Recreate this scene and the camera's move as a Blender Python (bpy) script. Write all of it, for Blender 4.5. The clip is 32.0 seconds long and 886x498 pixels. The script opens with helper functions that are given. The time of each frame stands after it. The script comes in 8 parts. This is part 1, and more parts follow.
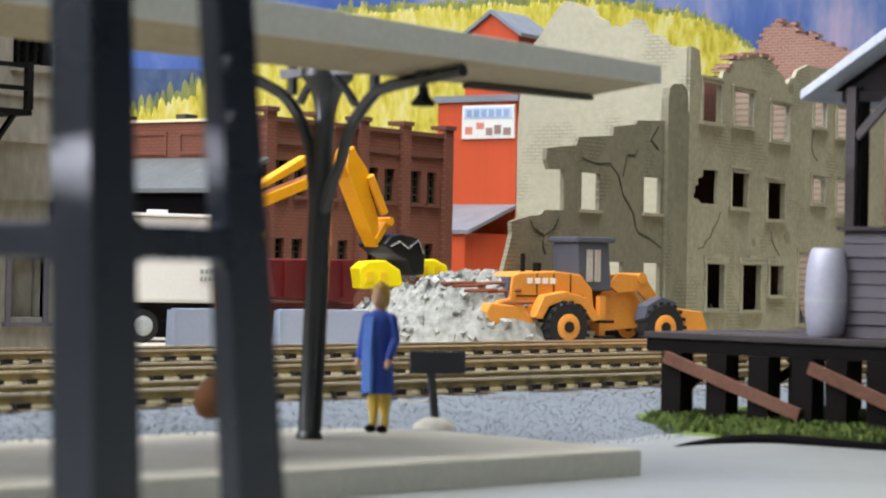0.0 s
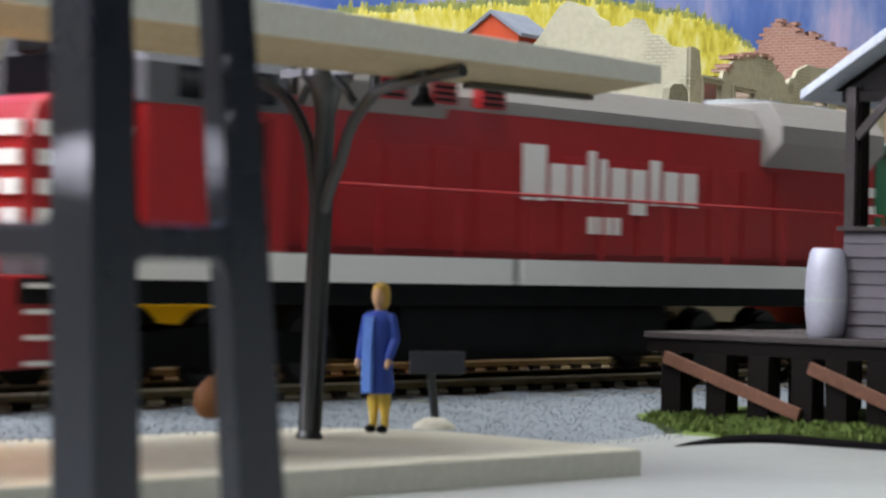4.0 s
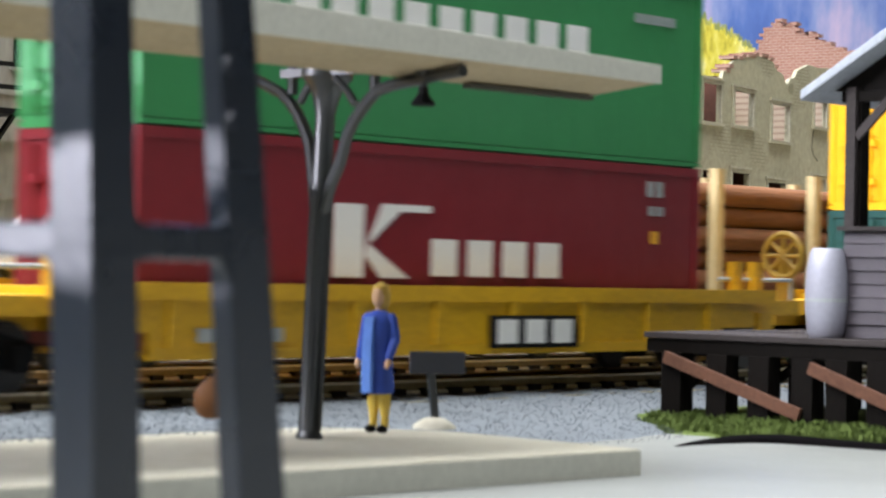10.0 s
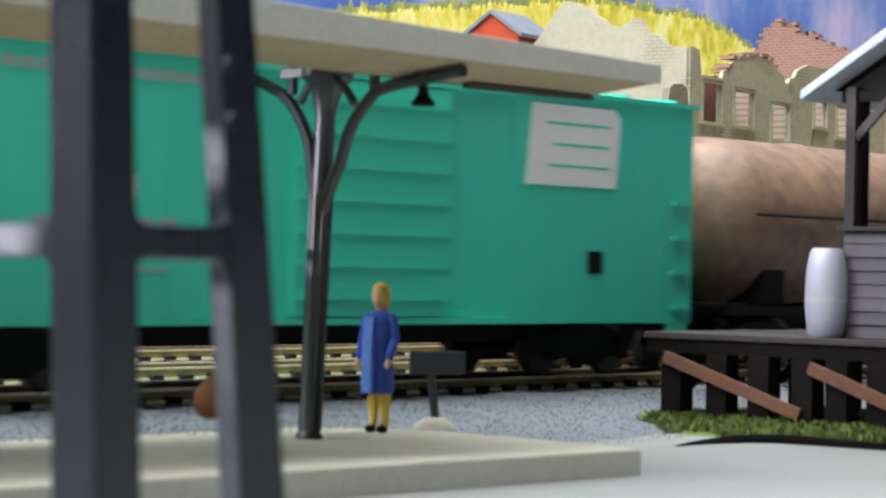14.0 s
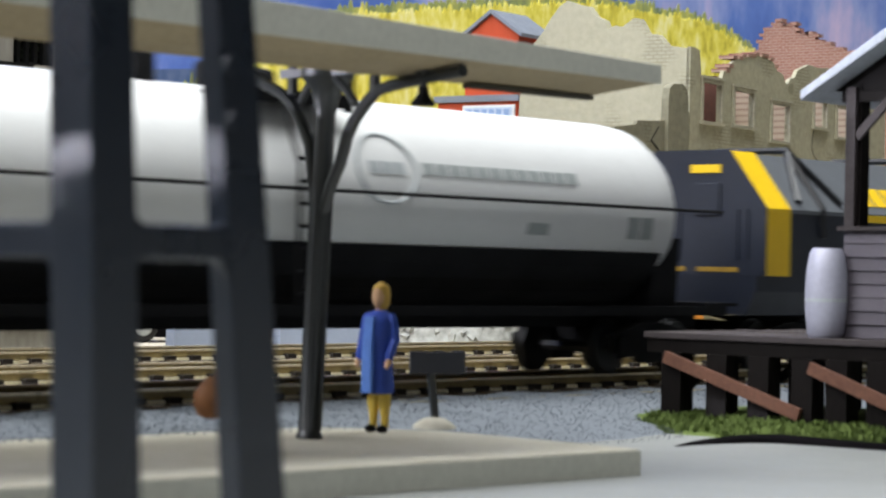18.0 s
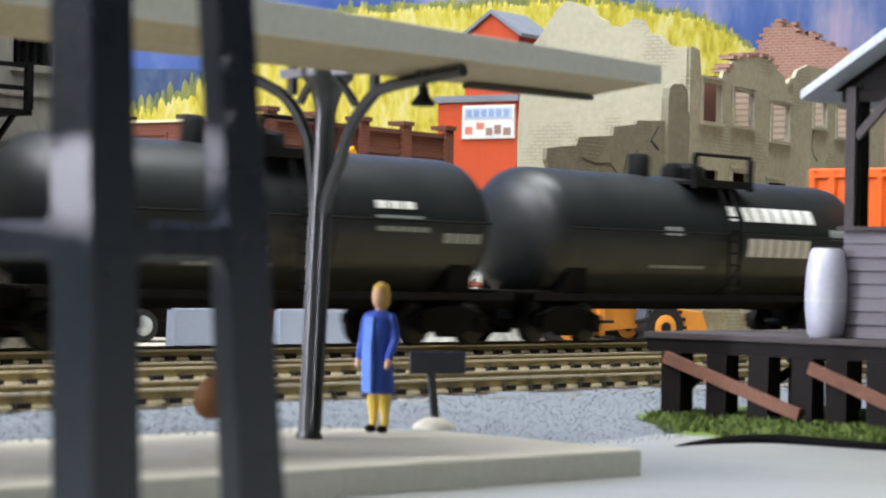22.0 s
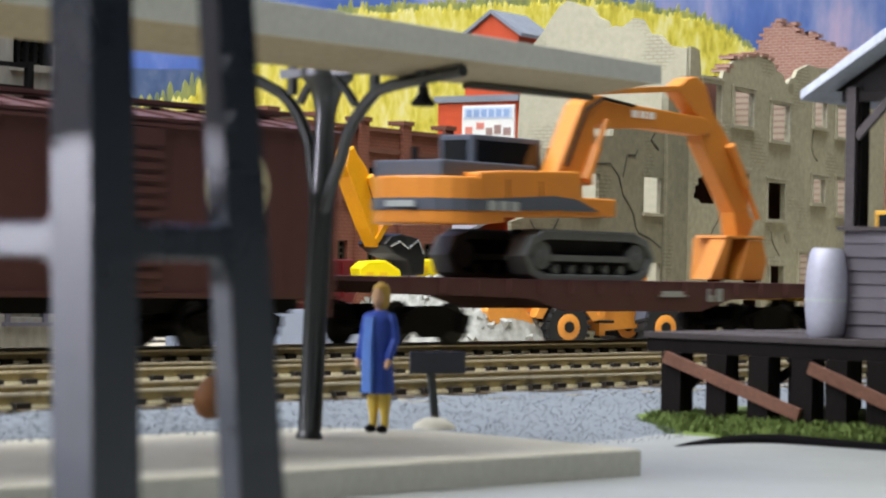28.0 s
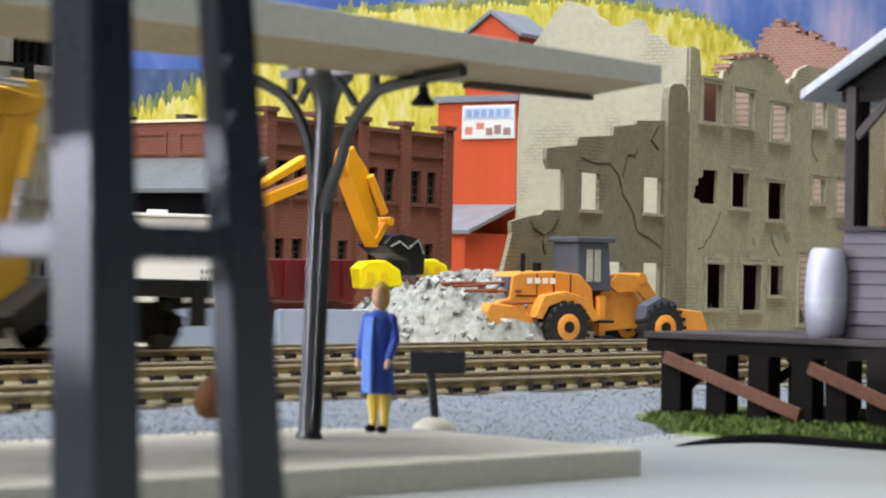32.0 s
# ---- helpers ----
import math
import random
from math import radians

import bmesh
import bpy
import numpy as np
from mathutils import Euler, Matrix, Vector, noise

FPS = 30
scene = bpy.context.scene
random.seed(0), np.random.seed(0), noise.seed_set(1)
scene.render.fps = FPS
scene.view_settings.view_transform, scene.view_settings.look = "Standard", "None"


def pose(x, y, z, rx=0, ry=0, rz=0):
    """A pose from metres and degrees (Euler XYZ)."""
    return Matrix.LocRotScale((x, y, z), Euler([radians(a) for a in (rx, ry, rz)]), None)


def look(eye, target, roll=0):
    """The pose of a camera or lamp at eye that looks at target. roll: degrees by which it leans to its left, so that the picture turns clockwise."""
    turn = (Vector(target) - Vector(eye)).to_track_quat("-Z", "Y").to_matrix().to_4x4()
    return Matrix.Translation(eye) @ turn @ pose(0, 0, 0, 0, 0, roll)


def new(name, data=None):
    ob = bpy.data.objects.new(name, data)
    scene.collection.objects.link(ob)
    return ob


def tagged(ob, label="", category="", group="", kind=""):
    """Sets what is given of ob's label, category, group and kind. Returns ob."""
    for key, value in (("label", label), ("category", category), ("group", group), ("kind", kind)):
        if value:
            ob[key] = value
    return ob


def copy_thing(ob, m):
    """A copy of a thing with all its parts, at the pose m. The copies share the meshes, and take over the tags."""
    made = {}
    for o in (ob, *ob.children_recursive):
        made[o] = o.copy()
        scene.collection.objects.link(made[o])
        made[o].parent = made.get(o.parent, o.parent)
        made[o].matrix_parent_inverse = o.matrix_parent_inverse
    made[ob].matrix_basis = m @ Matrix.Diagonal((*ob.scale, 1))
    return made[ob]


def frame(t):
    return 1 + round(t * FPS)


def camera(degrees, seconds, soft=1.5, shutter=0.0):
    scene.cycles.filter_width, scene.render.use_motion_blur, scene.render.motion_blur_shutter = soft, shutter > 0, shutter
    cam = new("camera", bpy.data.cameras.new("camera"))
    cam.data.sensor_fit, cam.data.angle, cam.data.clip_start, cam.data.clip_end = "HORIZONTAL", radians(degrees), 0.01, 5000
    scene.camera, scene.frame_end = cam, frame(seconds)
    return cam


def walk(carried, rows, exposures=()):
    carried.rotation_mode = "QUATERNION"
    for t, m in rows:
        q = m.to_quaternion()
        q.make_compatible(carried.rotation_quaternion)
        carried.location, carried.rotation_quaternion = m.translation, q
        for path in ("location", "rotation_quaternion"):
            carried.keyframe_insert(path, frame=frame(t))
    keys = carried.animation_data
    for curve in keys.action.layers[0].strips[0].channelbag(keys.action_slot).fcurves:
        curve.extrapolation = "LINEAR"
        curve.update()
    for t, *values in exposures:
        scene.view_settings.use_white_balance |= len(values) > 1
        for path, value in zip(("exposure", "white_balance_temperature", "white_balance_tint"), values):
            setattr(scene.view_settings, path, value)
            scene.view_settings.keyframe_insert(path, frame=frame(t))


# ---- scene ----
# A model railway at 1:87. Lengths below are in full-size metres; K turns them into the model's.
K = 1.0 / 87.0
T1, T2, T3 = 23.37, 27.95, 32.5          # track centres, y
RZ = {T1: 0.0, T2: 0.0, T3: 0.06}        # rail tops, z


def P(x, y, z, rx=0, ry=0, rz=0):
    return pose(x * K, y * K, z * K, rx, ry, rz)


# ---- camera ----
cam = camera(21.545, 32.0, soft=2.0, shutter=0.55)
YAW, TILT, ROLL = 0.8512, 0.0095, 1.167
EYE = Vector((0, 0, 1.592)) * K
AIM = EYE + Vector((math.sin(YAW) * math.cos(TILT), math.cos(YAW) * math.cos(TILT), math.sin(TILT)))
STAND = look(EYE, AIM, ROLL)
walk(cam, [(0.0, STAND), (32.0, STAND)],
     exposures=[(0.0, 0.0), (1.0, 0.0), (2.0, 0.0), (5.5, 0.1), (8.0, 0.2), (9.0, 0.2), (10.0, 0.5), (10.6, 0.4), (11.0, 0.15), (12.0, 0.25), (14.0, 0.25), (17.0, 0.0), (18.5, -0.05), (21.0, 0.15), (22.5, 0.16), (24.0, 0.06), (25.0, 0.08), (28.0, 0.06), (30.0, 0.03), (32.0, 0.04)])
cam.data.dof.use_dof = True
cam.data.dof.focus_distance = 55 * K
cam.data.dof.aperture_fstop = 95.0

# ---- light: the room's ceiling lamps, an unseen window and an added low lamp ----
world = bpy.data.worlds.new("room")
scene.world = world
world.use_nodes = True
world.node_tree.nodes["Background"].inputs[0].default_value = (0.90, 0.94, 1.0, 1)
world.node_tree.nodes["Background"].inputs[1].default_value = 0.06


def ceiling_lamp(name, eye, target, sx, sy, watts, colour):
    data = bpy.data.lights.new(name, "AREA")
    data.shape, data.size, data.size_y = "RECTANGLE", sx * K, sy * K
    data.energy, data.color = watts, colour
    ob = new(name, data)
    ob.matrix_world = look(Vector(eye) * K, Vector(target) * K)
    return ob


ceiling_lamp("ceiling_lamp_left", (-32, 30, 85), (40, 36, 0), 110, 45, 17, (0.96, 0.98, 1.0))
ceiling_lamp("ceiling_lamp_over", (45, 30, 120), (48, 42, 0), 120, 40, 34, (0.96, 0.99, 1.0))
ceiling_lamp("window_light", (-150, 127, 130), (20, 30, 4), 108, 60, 62, (0.90, 0.91, 1.0))
# Small low light added for the sheen on tower and posts; source unseen.
ceiling_lamp("added_low_light", (-127, 126.8, 19.4), (7.8, 9.3, 1), 1.2, 1.2, 40, (0.86, 0.86, 1.0))


# ---- materials ----
def lin(h):
    """A linear colour from a hex triple."""
    v = [int(h[i:i + 2], 16) / 255 for i in (0, 2, 4)]
    return tuple(c / 12.92 if c <= 0.04045 else ((c + 0.055) / 1.055) ** 2.4 for c in v)


def mat(name, h, rough=0.5, metal=0.0, var=0.18, scale=2.0, fine=25.0, bump=0.15, dirt=None, amount=0.5, spec=0.5,
        stretch=(1, 1, 1), islands=0.0, objects=0.0):
    """A painted or moulded surface: broad stains, fine grain and slight relief. Scales are per full-size metre."""
    c = lin(h)
    m = bpy.data.materials.new(name)
    m.use_nodes = True
    nt = m.node_tree
    N, L = nt.nodes, nt.links
    bsdf = N["Principled BSDF"]
    co = N.new("ShaderNodeTexCoord")
    mp = N.new("ShaderNodeMapping")
    mp.inputs["Scale"].default_value = tuple(87.0 * s for s in stretch)
    L.new(co.outputs["Object"], mp.inputs[0])
    n1 = N.new("ShaderNodeTexNoise")
    n1.inputs["Scale"].default_value, n1.inputs["Detail"].default_value, n1.inputs["Roughness"].default_value = scale * 0.5, 5, 0.65
    n2 = N.new("ShaderNodeTexNoise")
    n2.inputs["Scale"].default_value, n2.inputs["Detail"].default_value = fine * 0.5, 3
    L.new(mp.outputs[0], n1.inputs[0]), L.new(mp.outputs[0], n2.inputs[0])
    add = N.new("ShaderNodeMath")
    add.operation = "ADD"
    L.new(n1.outputs[0], add.inputs[0]), L.new(n2.outputs[0], add.inputs[1])
    last = add.outputs[0]
    for on, out in ((islands, "Random Per Island"), (objects, "Random")):
        if on:
            g = N.new("ShaderNodeNewGeometry" if out == "Random Per Island" else "ShaderNodeObjectInfo")
            ma = N.new("ShaderNodeMath")
            ma.operation, ma.inputs[1].default_value = "MULTIPLY_ADD", on
            L.new(g.outputs[out], ma.inputs[0]), L.new(last, ma.inputs[2])
            last = ma.outputs[0]
    rng = N.new("ShaderNodeMapRange")
    rng.inputs[1].default_value, rng.inputs[2].default_value = 0.65, 1.35 + islands + objects
    L.new(last, rng.inputs[0])
    mix = N.new("ShaderNodeMix")
    mix.data_type = "RGBA"
    lo = lin(dirt) if dirt else tuple(v * (1 - var) for v in c)
    if dirt:
        lo = tuple(a * (1 - amount) + b * amount for a, b in zip(c, lo))
    hi = tuple(min(1, v * (1 + var * 0.6)) for v in c)
    mix.inputs[6].default_value, mix.inputs[7].default_value = (*lo, 1), (*hi, 1)
    L.new(rng.outputs[0], mix.inputs[0])
    L.new(mix.outputs[2], bsdf.inputs["Base Color"])
    r2 = N.new("ShaderNodeMapRange")
    r2.inputs[1].default_value, r2.inputs[2].default_value = 0.3, 0.7
    r2.inputs[3].default_value, r2.inputs[4].default_value = min(1, rough + 0.08), max(0.05, rough - 0.08)
    L.new(n1.outputs[0], r2.inputs[0])
    L.new(r2.outputs[0], bsdf.inputs["Roughness"])
    bsdf.inputs["Metallic"].default_value = metal
    bsdf.inputs["Specular IOR Level"].default_value = spec
    if bump:
        bp = N.new("ShaderNodeBump")
        bp.inputs["Strength"].default_value, bp.inputs["Distance"].default_value = bump, 0.02 * K
        L.new(n2.outputs[0], bp.inputs["Height"])
        L.new(bp.outputs[0], bsdf.inputs["Normal"])
    return m


def glow(name, h, strength):
    m = bpy.data.materials.new(name)
    m.use_nodes = True
    b = m.node_tree.nodes["Principled BSDF"]
    b.inputs["Base Color"].default_value = (*lin(h), 1)
    b.inputs["Emission Color"].default_value = (*lin(h), 1)
    b.inputs["Emission Strength"].default_value = strength
    return m


def brickwork(name, h, mortar, bw=0.42, bh=0.17, patch=0.5, rough=0.8, dirt="3a3a30"):
    """Render over brick: brick courses show in patches."""
    m = mat(name, h, rough, dirt=dirt, amount=0.35, scale=0.6, fine=9, bump=0.3)
    nt = m.node_tree
    N, L = nt.nodes, nt.links
    co, mp = N.new("ShaderNodeTexCoord"), N.new("ShaderNodeMapping")
    mp.inputs["Rotation"].default_value = (radians(90), 0, 0)
    mp.inputs["Scale"].default_value = (87, 87, 87)
    L.new(co.outputs["Object"], mp.inputs[0])
    br = N.new("ShaderNodeTexBrick")
    br.inputs["Color1"].default_value, br.inputs["Color2"].default_value, br.inputs["Mortar"].default_value = (1, 1, 1, 1), (0.8, 0.8, 0.8, 1), (0, 0, 0, 1)
    br.inputs["Scale"].default_value, br.inputs["Brick Width"].default_value, br.inputs["Row Height"].default_value = 1, bw, bh
    br.inputs["Mortar Size"].default_value = 0.018
    L.new(mp.outputs[0], br.inputs[0])
    big = N.new("ShaderNodeTexNoise")
    big.inputs["Scale"].default_value, big.inputs["Detail"].default_value = 0.42, 4
    L.new(mp.outputs[0], big.inputs[0])
    st = N.new("ShaderNodeMapRange")
    st.inputs[1].default_value, st.inputs[2].default_value = patch, patch + 0.06
    L.new(big.outputs[0], st.inputs[0])
    inv = N.new("ShaderNodeMath")
    inv.operation, inv.inputs[0].default_value = "SUBTRACT", 1.0
    L.new(br.outputs[0], inv.inputs[1])
    mu = N.new("ShaderNodeMath")
    mu.operation = "MULTIPLY"
    L.new(inv.outputs[0], mu.inputs[0]), L.new(st.outputs[0], mu.inputs[1])
    old = N["Principled BSDF"].inputs["Base Color"].links[0].from_socket
    mix = N.new("ShaderNodeMix")
    mix.data_type = "RGBA"
    mix.inputs[7].default_value = (*lin(mortar), 1)
    L.new(mu.outputs[0], mix.inputs[0]), L.new(old, mix.inputs[6])
    L.new(mix.outputs[2], N["Principled BSDF"].inputs["Base Color"])
    bp = N["Bump"]
    sub = N.new("ShaderNodeMath")
    sub.operation = "SUBTRACT"
    L.new(bp.inputs["Height"].links[0].from_socket, sub.inputs[0]), L.new(mu.outputs[0], sub.inputs[1])
    L.new(sub.outputs[0], bp.inputs["Height"])
    bp.inputs["Strength"].default_value = 0.6
    return m


M = {}
for key, args in {
    "tabletop": dict(h="888a88", rough=0.42, var=0.10, scale=0.4),
    "yard": dict(h="b9b3a4", rough=0.9, dirt="857b69", amount=0.6, scale=0.6, fine=14, bump=0.5),
    "ballast": dict(h="676d74", rough=0.9, var=0.06, scale=3, fine=12, bump=0.2, islands=0.03),
    "roadbed": dict(h="968a6a", rough=0.9, dirt="54462f", amount=0.6, scale=1.2, fine=12, bump=0.8),
    "tie": dict(h="4a3e2c", rough=0.85, var=0.4, fine=18, objects=0.3, bump=0.4),
    "rail_side": dict(h="8a7b55", rough=0.5, metal=0.1, var=0.35, scale=1.5),
    # Rail foot near-white: the glints along the rails are put into its colour.
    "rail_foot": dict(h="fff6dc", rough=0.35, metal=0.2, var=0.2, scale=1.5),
    "ruin_frame": dict(h="aaa590", rough=0.85, var=0.25, fine=14, bump=0.5),
    "inner_brick": dict(h="5a382c", rough=0.9, var=0.3, fine=10, bump=0.5),
    # The coat's brighter front is put into the colour: a lighter blue panel.
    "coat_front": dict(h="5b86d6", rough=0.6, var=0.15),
    "pale_blue_print": dict(h="8fa9d0", rough=0.6), "soft_blue_print": dict(h="c3d0e2", rough=0.6), "soft_red_print": dict(h="d98674", rough=0.6), "soft_brown_print": dict(h="9c8078", rough=0.6),
    "shed_plank": dict(h="48424a", rough=0.55, var=0.35, scale=2, fine=24, stretch=(1, 1, 4), bump=0.6, objects=0.35),
    "roundel_blue": dict(h="9db3bd", rough=0.6),
    "rail_top": dict(h="d9cfb6", rough=0.32, metal=0.3, var=0.15),
    "chair": dict(h="1d1712", rough=0.7),
    "concrete": dict(h="b6b2a3", rough=0.75, dirt="a39c86", amount=0.5, scale=1.2, fine=16, bump=0.3),
    "canopy": dict(h="c6c6ba", rough=0.6, var=0.12, scale=0.8),
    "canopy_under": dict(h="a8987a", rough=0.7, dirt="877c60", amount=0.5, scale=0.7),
    "iron": dict(h="141a1d", rough=0.42, var=0.25, spec=1.0),
    "tower_plastic": dict(h="181f29", rough=0.3, var=0.2, spec=0.7),
    "timber": dict(h="100c0a", rough=0.65, var=0.4, scale=3, fine=30, stretch=(1, 1, 0.25), bump=0.6, objects=0.3, spec=0.12),
    "red_timber": dict(h="63402f", rough=0.8, var=0.3, scale=3, fine=30, bump=0.5),
    "grey_timber": dict(h="3b3535", rough=0.62, var=0.4, scale=2, fine=24, stretch=(1, 1, 4), bump=0.6, objects=0.35, spec=0.25),
    "slate": dict(h="aab0ba", rough=0.6, var=0.25),
    "grass": dict(h="5c6c30", rough=0.95, dirt="3d4d20", amount=0.6, scale=3, fine=20, islands=0.6),
    "barrel": dict(h="a6a6b4", rough=0.5, metal=0.15, var=0.12),
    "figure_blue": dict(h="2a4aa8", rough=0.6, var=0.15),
    "render_olive": dict(h="8f8b72", rough=0.85),
    "red_mill": dict(h="cf5229", rough=0.6, var=0.08, scale=0.5, stretch=(6, 6, 0.3)),
    "mill_roof": dict(h="8e949b", rough=0.5, metal=0.3, var=0.2),
    "bay_roof": dict(h="6c6f6e", rough=0.6, metal=0.2, var=0.2),
    "coping": dict(h="6e4536", rough=0.8, var=0.2),
    "void": dict(h="0b090b", rough=0.95, spec=0.05),
    "window_glass": dict(h="23261f", rough=0.15, var=0.3),
    "window_frame": dict(h="3d3a2f", rough=0.7),
    "grey_concrete": dict(h="aaa79e", rough=0.85, dirt="6d6a62", amount=0.6, scale=0.5, fine=10, stretch=(1, 1, 0.4), bump=0.3),
    "barrier": dict(h="a3aec4", rough=0.5, var=0.06),
    "rubble": dict(h="a9aaa4", rough=0.95, dirt="55544e", amount=0.7, scale=1.6, fine=9, bump=1.0),
    "rust": dict(h="7c3f24", rough=0.9, var=0.4),
    "loader": dict(h="da913a", rough=0.5, var=0.12, scale=1.0),
    "cab_grey": dict(h="4c525e", rough=0.5, var=0.1),
    "tyre": dict(h="151517", rough=0.75, var=0.3, fine=12, bump=0.4),
    "crane_yellow": dict(h="f2a90f", rough=0.4, var=0.08),
    "bright_yellow": dict(h="f0d800", rough=0.4, var=0.06),
    "black": dict(h="101114", rough=0.45, var=0.3),
    "matt_black": dict(h="0a0a0c", rough=0.8, var=0.3, spec=0.25),
    "maroon": dict(h="6e1c22", rough=0.45, var=0.15),
    "white": dict(h="e6e6e2", rough=0.45, var=0.05),
    "white_print": dict(h="e9e9e4", rough=0.6, var=0.05),
    "grey_print": dict(h="9aa09f", rough=0.6, var=0.05),
    "red_loco": dict(h="a02024", rough=0.4, var=0.1),
    "hood_grey": dict(h="8b8783", rough=0.5, var=0.12, scale=0.8),
    "silver_paint": dict(h="aab0b2", rough=0.4, var=0.1),
    "loco_yellow": dict(h="d6a622", rough=0.42, var=0.12, scale=0.8),
    "loco_grey": dict(h="54565a", rough=0.5, var=0.12),
    "red_stripe": dict(h="b02a26", rough=0.45),
    "chrome": dict(h="c8cacc", rough=0.25, metal=0.9, var=0.05),
    "cab_glass": dict(h="b4b3aa", rough=0.15, var=0.3, bump=0),
    "dark_glass": dict(h="15181c", rough=0.08, var=0.05, bump=0),
    "green_car": dict(h="103728", rough=0.2, var=0.2, scale=0.8),
    "pipe_teal": dict(h="3ab597", rough=0.35, var=0.08),
    "strap": dict(h="15211f", rough=0.5),
    "pale_wood": dict(h="cdb98c", rough=0.75, var=0.2, fine=30, stretch=(1, 6, 6)),
    "blue_car": dict(h="14446f", rough=0.45, var=0.12, scale=0.8),
    "well_yellow": dict(h="d3a418", rough=0.5, dirt="8b6a1c", amount=0.5, scale=0.9),
    "box_green": dict(h="32854c", rough=0.5, var=0.08),
    "box_red": dict(h="781823", rough=0.5, var=0.08),
    "box_yellow": dict(h="f2b706", rough=0.45, var=0.05),
    "box_teal": dict(h="1b4a49", rough=0.45, var=0.08),
    "box_grey": dict(h="97a3b4", rough=0.5, var=0.06),
    "box_brown": dict(h="6b2f2a", rough=0.5, var=0.1),
    "print_blue": dict(h="2a2ea0", rough=0.5),
    "print_orange": dict(h="df5a1c", rough=0.5),
    "car_teal": dict(h="3dcbaf", rough=0.5, var=0.05, scale=0.5),
    "tank_brown": dict(h="8c6f5b", rough=0.6, dirt="33241c", amount=0.75, scale=0.45, fine=6),
    "tank_white": dict(h="d8d9d8", rough=0.42, var=0.05),
    "tank_black": dict(h="1f2324", rough=0.42, var=0.25),
    "coil_navy": dict(h="161c2a", rough=0.5, var=0.15),
    "dull_yellow": dict(h="94741f", rough=0.6, var=0.4, fine=12),
    "coil_grey": dict(h="5a5e63", rough=0.55, var=0.12),
    "coil_yellow": dict(h="e8bf10", rough=0.5, var=0.06),
    "crate": dict(h="eddfb6", rough=0.75, var=0.1, stretch=(1, 1, 5)),
    "crate_edge": dict(h="cdb684", rough=0.75, var=0.15),
    "purple_print": dict(h="6e2850", rough=0.6),
    "orange_car": dict(h="e2631a", rough=0.45, var=0.08),
    "white_pipe": dict(h="e8e6e2", rough=0.45, dirt="c9bda8", amount=0.4, scale=0.5),
    "brown_car": dict(h="4c2b2a", rough=0.55, var=0.12, scale=0.8),
    "reefer_green": dict(h="1d4435", rough=0.5, var=0.12),
    "reefer_yellow": dict(h="e0ac1e", rough=0.5, var=0.06),
    "cream_print": dict(h="cfc7a2", rough=0.6),
    "bucket_shade": dict(h="7c4a20", rough=0.7, var=0.3),
    "digger_orange": dict(h="cf8330", rough=0.45, var=0.1),
    "digger_yellow": dict(h="c79a2e", rough=0.45, var=0.1),
    "track_grey": dict(h="55595a", rough=0.6, var=0.25),
    "gon_brown": dict(h="6a3530", rough=0.6, dirt="3b1f1c", amount=0.5, scale=0.8),
    "hopper_grey": dict(h="b3b5b5", rough=0.5, var=0.1, stretch=(1, 1, 0.4)),
    "hopper_yellow": dict(h="ecc90c", rough=0.45, var=0.06),
    "lumber_wrap": dict(h="e4e0dc", rough=0.55, var=0.05),
    "print_red": dict(h="d23a32", rough=0.6),
    "bulk_yellow": dict(h="e0a92c", rough=0.5, var=0.08),
    "slate_grey": dict(h="6d6b78", rough=0.6, var=0.15),
    "bark": dict(h="8a5b3c", rough=0.85, dirt="55361f", amount=0.7, fine=14, stretch=(0.3, 2, 2), objects=0.4, bump=0.7),
    "end_grain": dict(h="c09a6b", rough=0.85),
    "flesh": dict(h="caa27c", rough=0.6),
    "figure_brown": dict(h="8a5a34", rough=0.7),
    "sign_board": dict(h="34363f", rough=0.35),
    "room_wall": dict(h="a5a29d", rough=0.9, var=0.05, scale=0.02, fine=0.2),
    "room_shade": dict(h="282624", rough=0.9, var=0.1, scale=0.02, fine=0.2),
    "room_floor": dict(h="3c3b3c", rough=0.8, var=0.2, scale=0.05, fine=0.3),
}.items():
    M[key] = mat(key, **args)
M["ruin_dark"] = brickwork("ruin_dark", "aca78e", "8b866e", bw=0.3, bh=0.12, patch=0.56)
# Same render as the front wall, with the shaded stretch darkened in the colour.
M["ruin_shaded"] = brickwork("ruin_shaded", "87836e", "6a6651", bw=0.3, bh=0.12, patch=0.53)
M["ruin_inner"] = brickwork("ruin_inner", "86705f", "a3927f", bw=0.3, bh=0.12, patch=0.2, dirt="6e5343")
M["ruin_light"] = brickwork("ruin_light", "b0ac96", "98937d", bw=0.3, bh=0.12, patch=0.55, dirt="8d8972")
M["red_ruin"] = brickwork("red_ruin", "94695a", "ad9080", bw=0.3, bh=0.12, patch=0.1, dirt="6b3a2c")
M["brick"] = brickwork("brick", "84503e", "6b4031", bw=0.3, bh=0.11, patch=0.1, dirt="5e2d20")
M["head_lamp"] = glow("head_lamp", "ffa548", 900.0)
# Hose colour with a weak glow added; the hose itself is no lamp.
M["hose_glow"] = glow("hose_glow", "ff9a30", 0.5)


